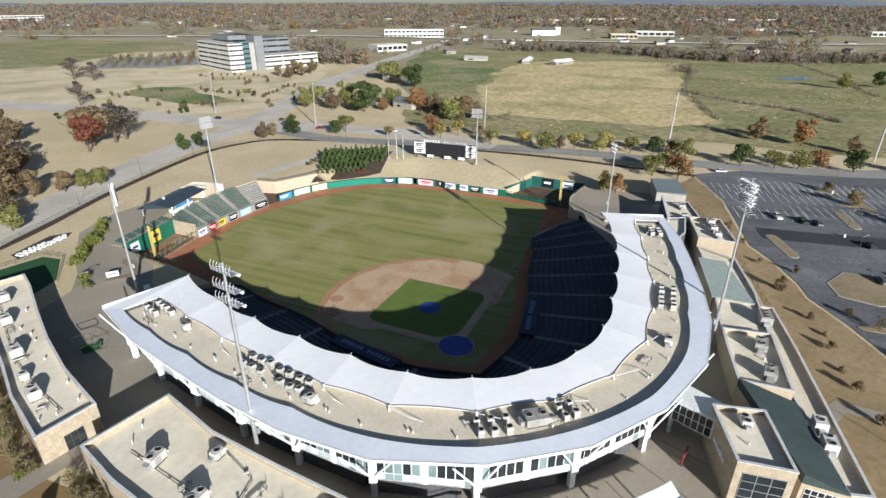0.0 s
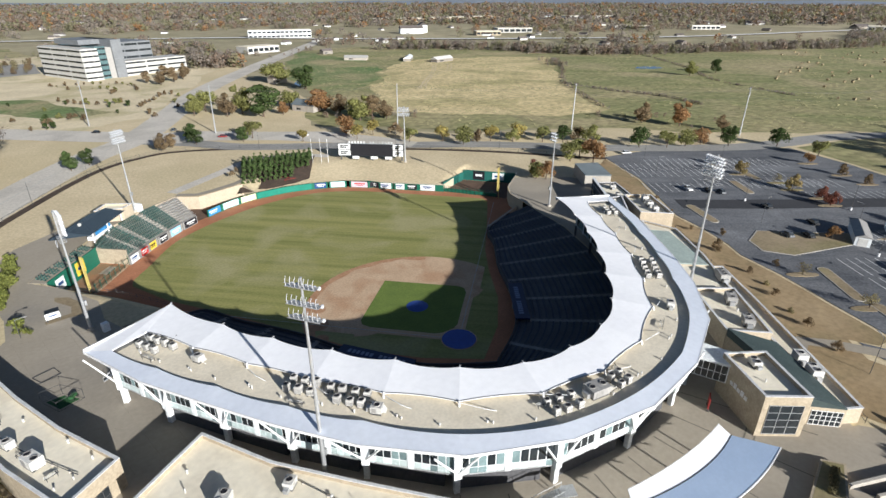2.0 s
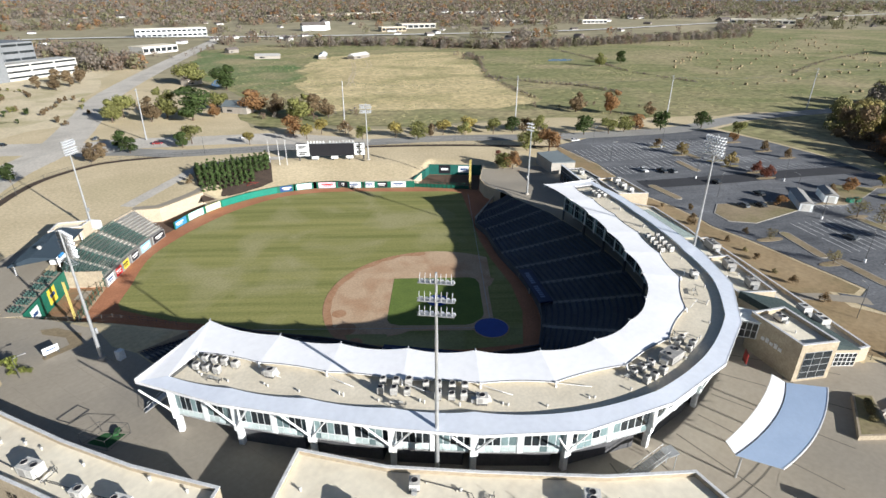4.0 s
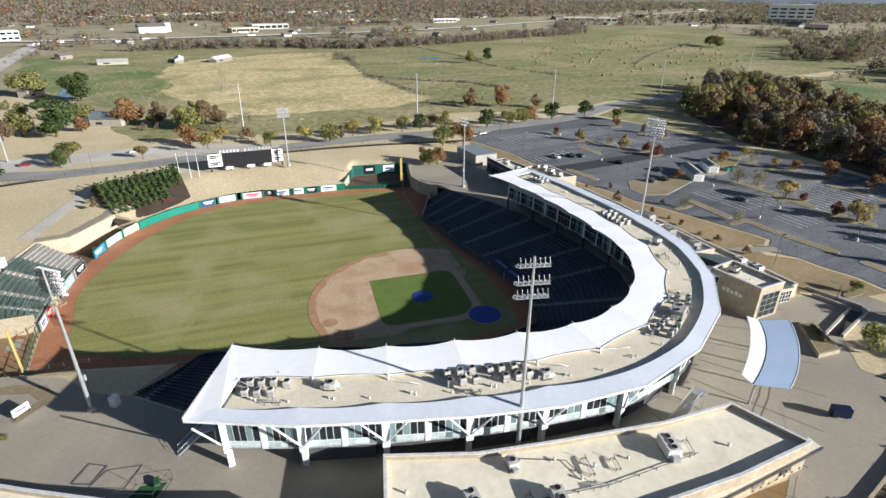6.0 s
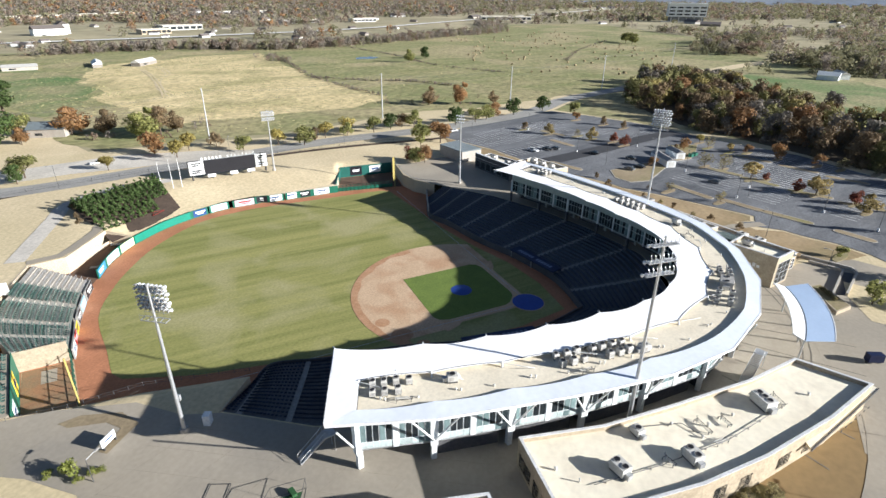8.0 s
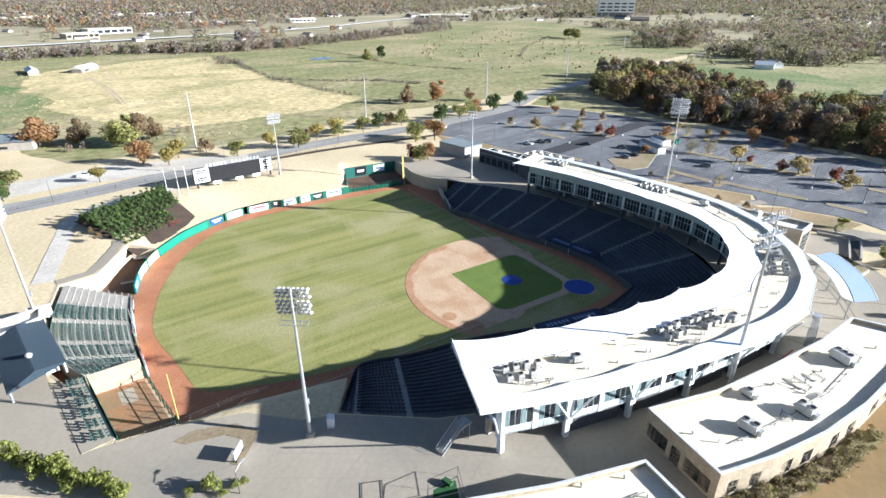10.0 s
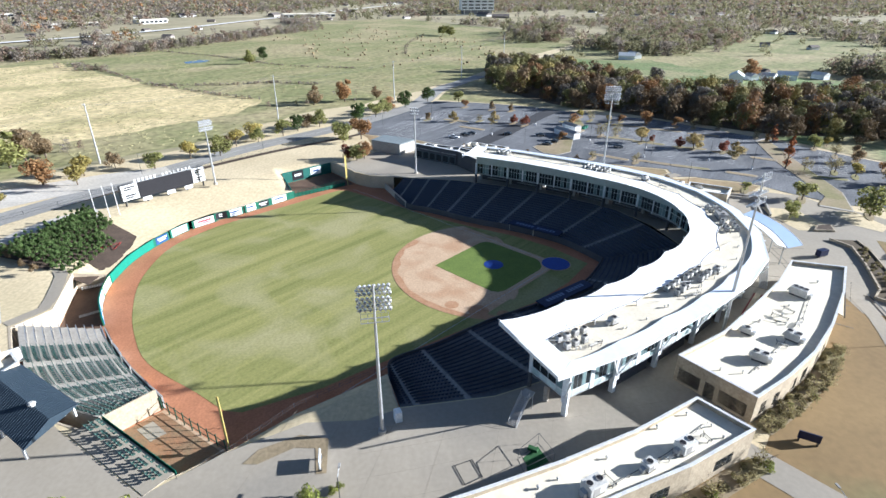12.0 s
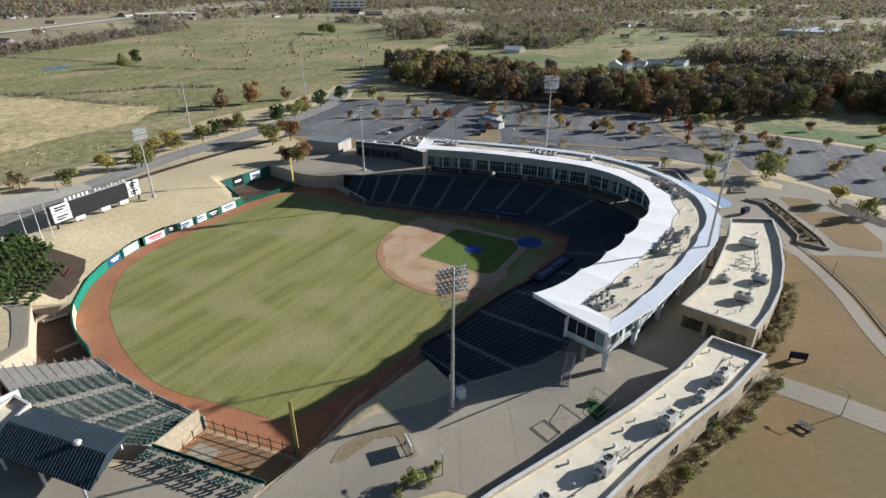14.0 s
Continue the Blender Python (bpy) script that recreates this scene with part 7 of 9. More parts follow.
sheet("flower_letters_bed", [(-106, 80), (-99, 92), (-93, 93), (-94, 88), (-103, 76)], 0.1, "mulch", "dark planted bed", "planter")
mb = MB()
for i in range(160):
    u, v = rng.random(), rng.random()
    p = mix(mix((-105, 80), (-94.5, 92), u), mix((-102.5, 77), (-94, 88.5), u), v)
    mb.box(p[0], p[1], GZ + 0.1, 0.5, 0.5, rng.uniform(0.2, 0.4), rng.uniform(0, 90))
tagged(part("white_stones", mb, M["ad_white"]), "white stones laid on a dark bed", "stones", kind="stuff")

# ---- trees ----
def leaf_cloud(r, n, size, shape, base, height, radius, lobes=7):
    """Small leaf clumps gathered on several boughs, with gaps between them."""
    mb = MB()
    cen = []
    for k in range(lobes):
        a = 2 * math.pi * k / lobes + r.uniform(-0.4, 0.4)
        h = r.uniform(0.12, 0.92)
        w = shape(h)
        d = r.uniform(0.25, 0.75) * w * radius
        cen.append((d * math.cos(a), d * math.sin(a), base + h * height, w * radius * r.uniform(0.42, 0.62)))
    cen.append((0, 0, base + height * 0.5, radius * 0.5))
    for i in range(n):
        cx, cy, cz, cr = cen[i % len(cen)]
        u = Vector((r.gauss(0, 1), r.gauss(0, 1), r.gauss(0, 0.8))).normalized() * cr * r.uniform(0.55, 1.08)
        p = Vector((cx, cy, cz)) + u
        h = (p.z - base) / height
        lim = shape(min(max(h, 0.02), 0.98)) * radius * 1.08
        rad = math.hypot(p.x, p.y)
        if rad > lim:
            p.x, p.y = p.x * lim / rad, p.y * lim / rad
        p.z = max(p.z, base * 0.85)
        s = size * r.uniform(0.6, 1.3)
        a = (u.normalized() + Vector((r.gauss(0, 1), r.gauss(0, 1), r.gauss(0, 1))) * 0.42).normalized()
        b = a.orthogonal().normalized()
        c = a.cross(b)
        mb.quad(p + b * s, p + (c * 0.85 - b * 0.5) * s, p - (c * 0.85 + b * 0.5) * s)
    return mb


round_crown = lambda h: math.sqrt(max(0.05, 1 - (2 * h - 0.95) ** 2))
oval_crown = lambda h: math.sqrt(max(0.04, 1 - (1.9 * h - 0.75) ** 2)) * 0.9
cone_crown = lambda h: max(0.06, 1.0 - h) * 0.95 + 0.05


def make_tree(kind, colour, h, radius, seed, n=420, size=0.42, crown=round_crown, base=0.28, label="", bare=False):
    r = random.Random(seed)
    nm = {"conifer": "conifer", "shrub": "shrub", "bush": "hedge_bush"}.get(kind, "tree")
    t = thing(nm, label, nm.replace("hedge_", ""), "", at=(0, 0, -500))
    tr = MB()
    th = h * (base + 0.35)
    lean = r.uniform(-0.15, 0.15)
    tr.tube((0, 0, 0), (lean, 0, th * 0.5), h * 0.026, h * 0.02, 7)
    tr.tube((lean, 0, th * 0.5), (lean * 1.5, 0.1, h * 0.86), h * 0.02, h * 0.005, 6)
    for k in range(9 if bare else 6):
        a = 2 * math.pi * k / 6 + r.uniform(-0.4, 0.4)
        z = h * r.uniform(base * 0.9, base + 0.35)
        p = Vector((lean, 0, z))
        q = Vector((math.cos(a) * radius * 0.62, math.sin(a) * radius * 0.62, z + h * r.uniform(0.15, 0.32)))
        tr.tube(p, q, h * 0.011, h * 0.004, 5)
        for m in range(3 if bare else 1):
            e = q + Vector((math.cos(a + r.uniform(-1, 1)), math.sin(a + r.uniform(-1, 1)), r.uniform(0.4, 1.2))) * radius * 0.35
            tr.tube(p.lerp(q, 0.7), e, h * 0.005, h * 0.002, 4)
    part("trunk", tr, M["bark"], t)
    part("crown", leaf_cloud(r, n, size, crown, h * base, h * (1 - base), radius), LEAF[colour], t)
    return t


PROTO = {}
for colour, word in (("green", "dark green"), ("olive", "olive-green"), ("yellow", "yellowing"), ("orange", "orange autumn"), ("red", "dark red autumn"), ("brown", "brown thinning autumn"), ("tan", "pale tan autumn")):
    PROTO[colour] = [make_tree(colour, colour, 4.9, 2.45, hash_ + ord(colour[0]), 900, 0.25, (round_crown, oval_crown)[hash_ % 2], 0.13 + 0.05 * hash_, f"young {word} tree with a rounded crown") for hash_ in range(2)]
BIG = {}
for colour, word in (("green", "dark green"), ("olive", "olive-green"), ("orange", "rusty orange"), ("brown", "brown thinning"), ("red", "russet")):
    BIG[colour] = [make_tree(colour, colour, 13.0, 5.6, 31 + k + ord(colour[0]), 2300, 0.46, round_crown, 0.16, f"large spreading {word} tree with an uneven crown", bare=colour == "brown") for k in range(2)]
BIG["bare"] = [make_tree("bare", "bare", 13.0, 5.0, 311 + k, 1500, 0.24, oval_crown, 0.14, "tall half-bare grey-brown tree", bare=True) for k in range(2)]
PROTO["cypress"] = [make_tree("cypress", "rust", 8.5, 2.6, 61 + k, 900, 0.28, cone_crown, 0.08, "tall rust-red pyramidal tree in autumn colour") for k in range(2)]
PROTO["conifer"] = [make_tree("conifer", "conifer", 3.6, 1.25, 91 + k, 480, 0.22, cone_crown, 0.04, "small dark green conifer planted in a row") for k in range(2)]
PROTO["shrub"] = [make_tree("shrub", "shrub", 1.6, 1.15, 95 + k, 260, 0.2, round_crown, 0.05, "low brown winter shrub in mulch", bare=True) for k in range(2)]
PROTO["thin"] = [make_tree("thin", "shrub", 4.6, 2.5, 171 + k, 520, 0.15, round_crown, 0.2, "thin half-bare young tree with few pale leaves", bare=True) for k in range(2)]
PROTO["wispy"] = [make_tree("wispy", "shrub", 3.3, 1.7, 71 + k, 420, 0.13, round_crown, 0.16, "wispy half-bare ornamental tree beside a stone wall", bare=True) for k in range(2)]
PROTO["bush"] = [make_tree("bush", "hedge", 2.4, 1.6, 97 + k, 480, 0.2, round_crown, 0.06, "leafy green-yellow hedge bush") for k in range(2)]


def plant(colour, x, y, scale=1.0, z=GZ, big=False, group="", wide=1.0):
    src = rng.choice((BIG if big else PROTO)[colour])
    ob = copy_thing(src, pose(x, y, z - 0.05, 0, 0, rng.uniform(0, 360)) @ Matrix.Diagonal((scale * wide, scale * wide, scale, 1)))
    if group:
        ob["group"] = group
    return ob


# trees along the outfield road
for x, y, c, s in ((-11, 204, "green", 1.0), (16, 201, "olive", 1.35), (35, 180, "yellow", 0.85), (59.5, 168, "yellow", 1.05), (60, 181, "orange", 1.35), (71, 172, "yellow", 1.1), (81, 165, "brown", 0.9), (79, 148, "olive", 1.05), (93, 139, "yellow", 1.1),
                   (98, 128, "olive", 1.2), (107, 128, "brown", 0.9), (114, 126, "yellow", 1.1), (129, 122, "yellow", 1.1), (134, 109, "olive", 1.2), (143, 103.5, "green", 1.1), (153, 94, "olive", 1.2), (125.8, 69, "orange", 1.5),
                   (119.7, 77, "olive", 1.3), (165, 74, "green", 1.3), (176, 66, "olive", 1.2), (185, 62, "olive", 1.1), (195, 60, "orange", 1.1), (203, 50, "green", 1.3), (222, 36, "green", 1.2), (219, 16, "olive", 1.1),
                   (128, 79, "olive", 1.2), (92, 71, "red", 0.9), (91.6, 64, "orange", 1.0), (89, 67, "olive", 0.9), (122, 118, "olive", 0.9), (150, 100, "brown", 1.0)):
    plant(c, x, y, s * 1.55, group="road trees", wide=1.15)
# trees in the parking lot: place, crown width, colour
LOT_TREES = ((168, 36, 4.4, "brown"), (162, 22, 6.2, "tan"), (163, 7.5, 4.3, "thin"), (159, 0, 6.4, "tan"), (202, 13, 5.6, "orange"), (195, -3, 5.4, "brown"), (190, -14, 4.8, "brown"), (157.5, -10.7, 5.2, "red"), (152, -16, 6.0, "red"),
             (120.5, -29, 5.0, "orange"), (146, -39, 4.8, "brown"), (155, -43, 5.9, "orange"), (171, -51, 4.8, "yellow"), (162, -54, 6.0, "thin"), (157, -63, 4.8, "tan"), (158.5, -70.5, 5.0, "orange"), (152, -82, 7.6, "orange"), (146, -96, 6.5, "orange"),
             (143, -104, 5.8, "thin"), (128, -50, 8.6, "thin"), (126, -57, 7.4, "thin"), (115, -66, 9.6, "tan"), (116.5, -71.5, 3.8, "red"), (106, -80.5, 5.2, "red"), (103.3, -86, 9.4, "tan"), (97, -96.5, 6.2, "red"), (88.5, -34.8, 4.1, "thin"),
             (82.9, -52, 4.8, "thin"), (89, -98, 8.4, "tan"), (122.5, -126, 5.0, "thin"), (141, -116, 3.5, "thin"), (113.4, -126, 4.6, "brown"), (101, -141, 7.4, "olive"), (88.2, -142, 6.6, "thin"), (79.6, -144.6, 7.8, "brown"), (60, -130.5, 6.3, "yellow"),
             (66.5, -147.7, 5.4, "orange"), (50.5, -138.2, 9.0, "tan"), (106, -150.5, 4.7, "yellow"), (69, -116, 6.0, "thin"), (65.8, -126.2, 8.8, "thin"), (35.8, -93.7, 9.6, "olive"), (20.7, -106.4, 12.5, "olive"), (41.7, -137.7, 4.4, "brown"), (46.4, -79.4, 3.9, "olive"),
             (17, -135, 6.5, "tan"), (-8, -108, 7.0, "yellow"), (-10, -135, 6.0, "olive"), (76, -185, 6, "orange"), (46, -163, 6, "tan"), (35, -174, 5.5, "olive"), (59.5, -212, 6, "yellow"), (23, -148, 5, "thin"), (8, -150, 6, "tan"), (19.2, -79, 7.0, "olive"), (-20, -107, 7.0, "olive"))
for x, y, w, c in LOT_TREES:
    plant(c, x, y, w / (5.0 if w < 8 else 6.2), group="parking lot trees", wide=1.03 if w < 8 else 1.25)
for x, y, s in ((113, -128.6, 1.15), (93.4, -125, 1.1), (72, -110, 1.5)):
    plant("cypress", x, y, s, group="parking lot trees")
LOT = [(x, y) for x, y, w, c in LOT_TREES]
islands = MB()
for x, y in LOT[:50]:
    for k in range(1):
        a = radians(-34)
        ring = [(x + 4.5 * math.cos(t) * math.cos(a) - 1.3 * math.sin(t) * math.sin(a), y + 4.5 * math.cos(t) * math.sin(a) + 1.3 * math.sin(t) * math.cos(a)) for t in [i * math.pi / 6 for i in range(12)]]
        islands.prism(ring, GZ + 0.05, GZ + 0.22)
setting("kerb_islands", islands, M["dry_grass"], "small kerbed islands of dry grass in the parking lot", "island")
# verge saplings and shrubs east of the building
for x, y in ((99, 12), (92, 0), (84, -14), (78, -26), (71, -36), (63, -47), (58, -55), (88, -28), (96, -8)):
    plant("brown", x, y, rng.uniform(0.35, 0.55), group="verge trees")
for x, y, c in ((84, -13, "brown"), (101, 20, "brown"), (75, -32, "shrub"), (66, -42, "shrub")):
    plant(c, x, y, 0.8, group="verge trees")
# large trees north of the field
for x, y, c, s in ((14, 290, "olive", 0.9), (21, 266, "brown", 0.8), (39, 253, "green", 1.45), (51, 252, "orange", 0.5), (31, 269, "olive", 1.05), (73, 247, "orange", 1.15), (82, 208, "olive", 1.15), (89, 206, "brown", 0.85), (80, 231, "brown", 0.75),
                   (97, 203, "brown", 0.65), (101, 338, "green", 1.4), (94, 382, "olive", 1.5), (-107, 202, "red", 1.0), (-107, 214, "brown", 1.5), (-98, 218, "bare", 1.6), (-94, 224, "bare", 1.4), (-147, 234, "brown", 1.0), (-130, 172, "brown", 1.0), (-136, 340, "bare", 1.0), (-168, 486, "bare", 1.5), (-150, 470, "bare", 1.3), (-65, 188, "green", 0.5),
                   (-58, 193, "green", 0.45), (-11, 216, "green", 0.5), (10, 197, "green", 0.45), (-27.6, 201, "brown", 0.5), (-22, 205, "brown", 0.4), (-113.7, 136, "brown", 0.6), (-98, 140, "olive", 0.5), (-93, 143, "olive", 0.5),
                   (312, -226, "orange", 0.95), (-104, 138, "brown", 0.5), (-119.6, 131, "brown", 0.8), (-125, 150, "brown", 0.9), (-140, 190, "brown", 0.9), (-155, 210, "brown", 1.0), (-111, 101, "olive", 0.55), (-116, 112, "brown", 0.6),
                   (223, 90, "orange", 0.85), (213, 108, "brown", 0.7), (232, 70, "brown", 0.5), (457, 205, "green", 0.75), (421, 209, "olive", 0.8), (778, 10, "olive", 1.3), (760, 0, "olive", 1.2), (62, 270, "olive", 0.8), (5, 280, "olive", 0.8)):
    plant(c, x, y, s * (1.3 if s < 1.1 else 0.98), big=True, group="field trees", wide=1.1 if s < 1.1 else 1.5)
# saplings on the lawns by the hospital
for i in range(46):
    plant(rng.choice(("brown", "olive", "brown", "green")), rng.uniform(-150, 20), rng.uniform(285, 400), rng.uniform(0.5, 0.9), group="young lawn trees")
# rows of thin trees over the hospital lot, curved shrub rows on its grounds
for row in range(5):
    for k in range(9):
        plant("thin" if rng.random() < 0.7 else "brown", -162 + k * 10.6 + rng.uniform(-2, 2), 576 + row * 21 + rng.uniform(-3, 3), rng.uniform(1.2, 1.7), group="hospital lot trees")
for pts in ([(-63, 467), (-40, 466), (-18, 455), (-8, 430), (-8, 408)], [(-26, 357), (-36, 352), (-45, 359), (-56, 372)], [(-52, 440), (-36, 436), (-24, 420), (-26, 400)], [(2, 372), (-6, 352), (-16, 338)]):
    ln = spline([Vector((*p, 0)) for p in pts], 5.5)
    for p in ln:
        plant(rng.choice(("brown", "brown", "olive", "shrub")), p.x + rng.uniform(-0.8, 0.8), p.y, rng.uniform(0.5, 0.8), group="hospital shrub rows")
for x, y in ((12, 428), (24, 440), (34, 452), (20, 462), (40, 470), (4, 446)):
    plant("brown", x, y, rng.uniform(0.7, 0.95), big=True, group="field trees")
# hedge bushes by the concourse, shrubs by the stone buildings
for i in range(16):
    p = mix((-84.4, 95), (-86.4, 66), i / 15)
    plant("bush", p[0] + rng.uniform(-0.9, 0.9), p[1], rng.uniform(0.9, 1.5), group="hedge bushes")
for x, y, s in ((-82.5, 54.5, 1.1), (-81.5, 51, 0.6), (-84, 57, 0.6), (-83, 52, 0.5), (-80.6, 50.2, 0.5), (22, -68.5, 0.4)):
    plant("bush", x, y, s, group="hedge bushes")
for i in range(46):
    k = i / 45
    pts = B2S if i < 26 else B1S[:1:-1]
    kk = (i / 25) if i < 26 else (i - 26) / 19
    seg = min(int(kk * (len(pts) - 1)), len(pts) - 2)
    p = Vector(mix(pts[seg], pts[seg + 1], kk * (len(pts) - 1) - seg))
    away = (p - Vector((-20, 20))).normalized()
    if i % 2 == 0:
        q = p + away * rng.uniform(2.2, 3.6)
        plant("wispy", q.x, q.y, rng.uniform(0.75, 1.15), group="ornamental trees by the stone buildings")
    for m in range(2):
        q = p + away * (1.2 + m * 1.6 + rng.uniform(-0.5, 0.8))
        plant("shrub" if rng.random() < 0.88 else "bush", q.x + rng.uniform(-0.7, 0.7), q.y, rng.uniform(0.45, 0.9), group="shrubs by the stone buildings")
sheet("shrub_bed", [tuple(Vector(p) + (Vector(p) - Vector((-20, 20))).normalized() * 0.2) for p in B2S] + [tuple(Vector(p) + (Vector(p) - Vector((-20, 20))).normalized() * 3.6) for p in B2S[::-1]], 0.085, "dry_grass", "dry planted shrub bed", "planter")
sheet("shrub_bed", [tuple(Vector(p) + (Vector(p) - Vector((-20, 20))).normalized() * 0.2) for p in B1S[2:]] + [tuple(Vector(p) + (Vector(p) - Vector((-20, 20))).normalized() * 3.6) for p in B1S[:1:-1]], 0.085, "dry_grass", "dry planted shrub bed", "planter")
for i in range(10):
    plant("shrub", *mix(mix((13, -70.5), (22, -67.5), rng.random()), mix((15, -72.2), (23.4, -69), rng.random()), 0.5), rng.uniform(0.5, 0.8), z=GZ + 1, group="planter shrubs")
for i in range(26):
    plant("shrub", *mix(mix((-2, -84.6), (-29, -73.4), i / 25), mix((-4, -86.4), (-32, -75.8), i / 25), rng.random()), rng.uniform(0.4, 0.7), z=GZ + 0.5, group="planter shrubs")

# batter's eye: rows of conifers on a dark bank
bank = MB()
nx_, ny_ = 16, 12
for j in range(ny_ + 1):
    for i in range(nx_ + 1):
        u, v = i / nx_, j / ny_
        x, y = mix(mix((-13.5, 124.2), (14.5, 123.6), u), mix((-3, 155), (27.5, 147), u), v)
        bank.v.append((x, y, lerp(2.75, 6.4, min(1, v * 1.5)) + 0.15 * noise.noise((x * 0.3, y * 0.3, 0))))
for j in range(ny_):
    for i in range(nx_):
        a = j * (nx_ + 1) + i
        bank.f.append((a, a + 1, a + nx_ + 2, a + nx_ + 1))
setting("planting_bank", bank, M["mulch"], "dark mulched bank behind centre field", "planter", smooth=True)
for j in range(9):
    for i in range(13):
        u, v = (i + 0.5 + 0.25 * (j % 2)) / 13.4, 0.2 + j * 0.085
        if u > 0.72 + 0.02 * j and v < 0.45:
            continue
        x, y = mix(mix((-13.5, 124.2), (14.5, 123.6), u), mix((-3, 155), (27.5, 147), u), v)
        plant("conifer", x, y, rng.uniform(0.8, 1.12) * (0.55 + 0.88 * v), wide=1.22, z=lerp(2.75, 6.4, min(1, v * 1.5)), group="conifers behind centre field")
for x, y in ((-4, 150), (0, 153), (-9, 143), (-12, 138)):
    plant("brown", x, y, 0.5, z=6, group="small bare trees")

xf = thing("red_frame", "red crossed frame lying on the mulch bank", "frame")
for a_, b_ in (((5.5, 127.4), (10.2, 131.6)), ((5.2, 131.2), (10.6, 127.8)), ((5.5, 127.4), (10.6, 127.8)), ((5.2, 131.2), (10.2, 131.6))):
    part("bar", MB().beam((*a_, 3.75 if a_[1] < 129 else 4.2), (*b_, 3.75 if b_[1] < 129 else 4.2), 0.14, 0.12), M["sign_red"], xf)
# ---- woods ----
def wood_template(seed, n, h, rad, size):
    """Leaf clumps on the boughs of one tree of a wood, lobed and uneven, thinner below."""
    r = random.Random(seed)
    lobes = [(0.0, 0.0, 0.72 * h, rad * 0.55)]
    for k in range(8):
        a, z = 2 * math.pi * k / 8 + r.uniform(-0.5, 0.5), r.uniform(0.3, 0.86)
        d = rad * r.uniform(0.3, 0.72) * (1.15 - 0.5 * z)
        lobes.append((d * math.cos(a), d * math.sin(a), z * h, rad * r.uniform(0.3, 0.52)))
    for k in range(3):
        a = r.uniform(0, 6.28)
        lobes.append((rad * 0.6 * math.cos(a), rad * 0.6 * math.sin(a), 0.12 * h, rad * 0.4))
    v = []
    for i in range(n):
        cx, cy, cz, cr = lobes[i % len(lobes)]
        u = np.array([r.gauss(0, 1), r.gauss(0, 1), r.gauss(0.25, 0.9)])
        u /= np.linalg.norm(u)
        p = np.array((cx, cy, cz)) + u * cr * r.uniform(0.6, 1.1)
        p[2] = max(p[2], 0.1)
        ax = u + 0.24 * np.array([r.gauss(0, 1), r.gauss(0, 1), r.gauss(0, 1)])
        ax /= np.linalg.norm(ax)
        b = np.cross(ax, (0.3, 0.5, 0.8))
        b /= np.linalg.norm(b)
        c = np.cross(ax, b)
        s = size * r.uniform(0.6, 1.35)
        v += [p + b * s, p + (c * 0.85 - b * 0.5) * s, p - (c * 0.85 + b * 0.5) * s]
    return np.array(v)


def woods(name, label, places, colour, n=40, h=9.0, rad=3.6, size=1.0):
    """One mass of many small leaf clumps, a tree at every place (x, y, scale)."""
    tpl = [wood_template(s + len(places), n, h, rad, size) for s in range(4)]
    vs = []
    for i, (x, y, s) in enumerate(places):
        a = rng.uniform(0, 6.28)
        c, sn = math.cos(a), math.sin(a)
        t = tpl[i % 4] * s
        q = np.empty_like(t)
        q[:, 0], q[:, 1], q[:, 2] = t[:, 0] * c - t[:, 1] * sn + x, t[:, 0] * sn + t[:, 1] * c + y, t[:, 2] + GZ - max(0, math.hypot(x, y) - 600) * 0.002
        vs.append(q)
    v = np.concatenate(vs)
    me = bpy.data.meshes.new(name)
    me.from_pydata(v.tolist(), [], np.arange(len(v)).reshape(-1, 3).tolist())
    me.materials.append(LEAF[colour])
    return tagged(new(name, me), label, "trees", kind="stuff")


def inside(p, poly):
    x, y = p
    c = False
    for (x0, y0), (x1, y1) in zip(poly, poly[1:] + poly[:1]):
        if (y0 > y) != (y1 > y) and x < (x1 - x0) * (y - y0) / (y1 - y0) + x0:
            c = not c
    return c


WOOD = [(372, -20), (300, -12), (258, -18), (236, -30), (200, -54), (173, -91), (133, -133), (113, -157), (106, -200), (94, -245), (60, -310), (0, -380), (60, -440), (150, -330), (230, -250), (215, -185), (240, -140), (330, -90), (400, -60)]
MIXC = ("brown", "olive", "olive", "brown", "orange", "olive", "brown", "yellow", "bare", "bare")
bins = {c: [] for c in ("brown", "olive", "orange", "green", "red", "bare", "yellow")}
sheet("ground_leaf_litter", rough(WOOD, 4, 14), 0.09, "wood_floor", "brown leaf-strewn woodland floor", "ground")
k = 0
while k < 700:
    p = (rng.uniform(-60, 400), rng.uniform(-440, 10))
    if inside(p, WOOD):
        bins[rng.choice(MIXC)].append((*p, rng.uniform(0.75, 1.35)))
        k += 1
for c, w in (("brown", "brown"), ("olive", "olive"), ("orange", "rusty orange"), ("yellow", "yellow"), ("bare", "bare grey-brown")):
    woods("woodland", f"dense belt of {w} autumn trees beyond the parking lot", bins[c], "wood_" + c, 1050, 12.8, 5.4, 0.47)
# creek lines and hedgerows
line_bins = {c: [] for c in bins}
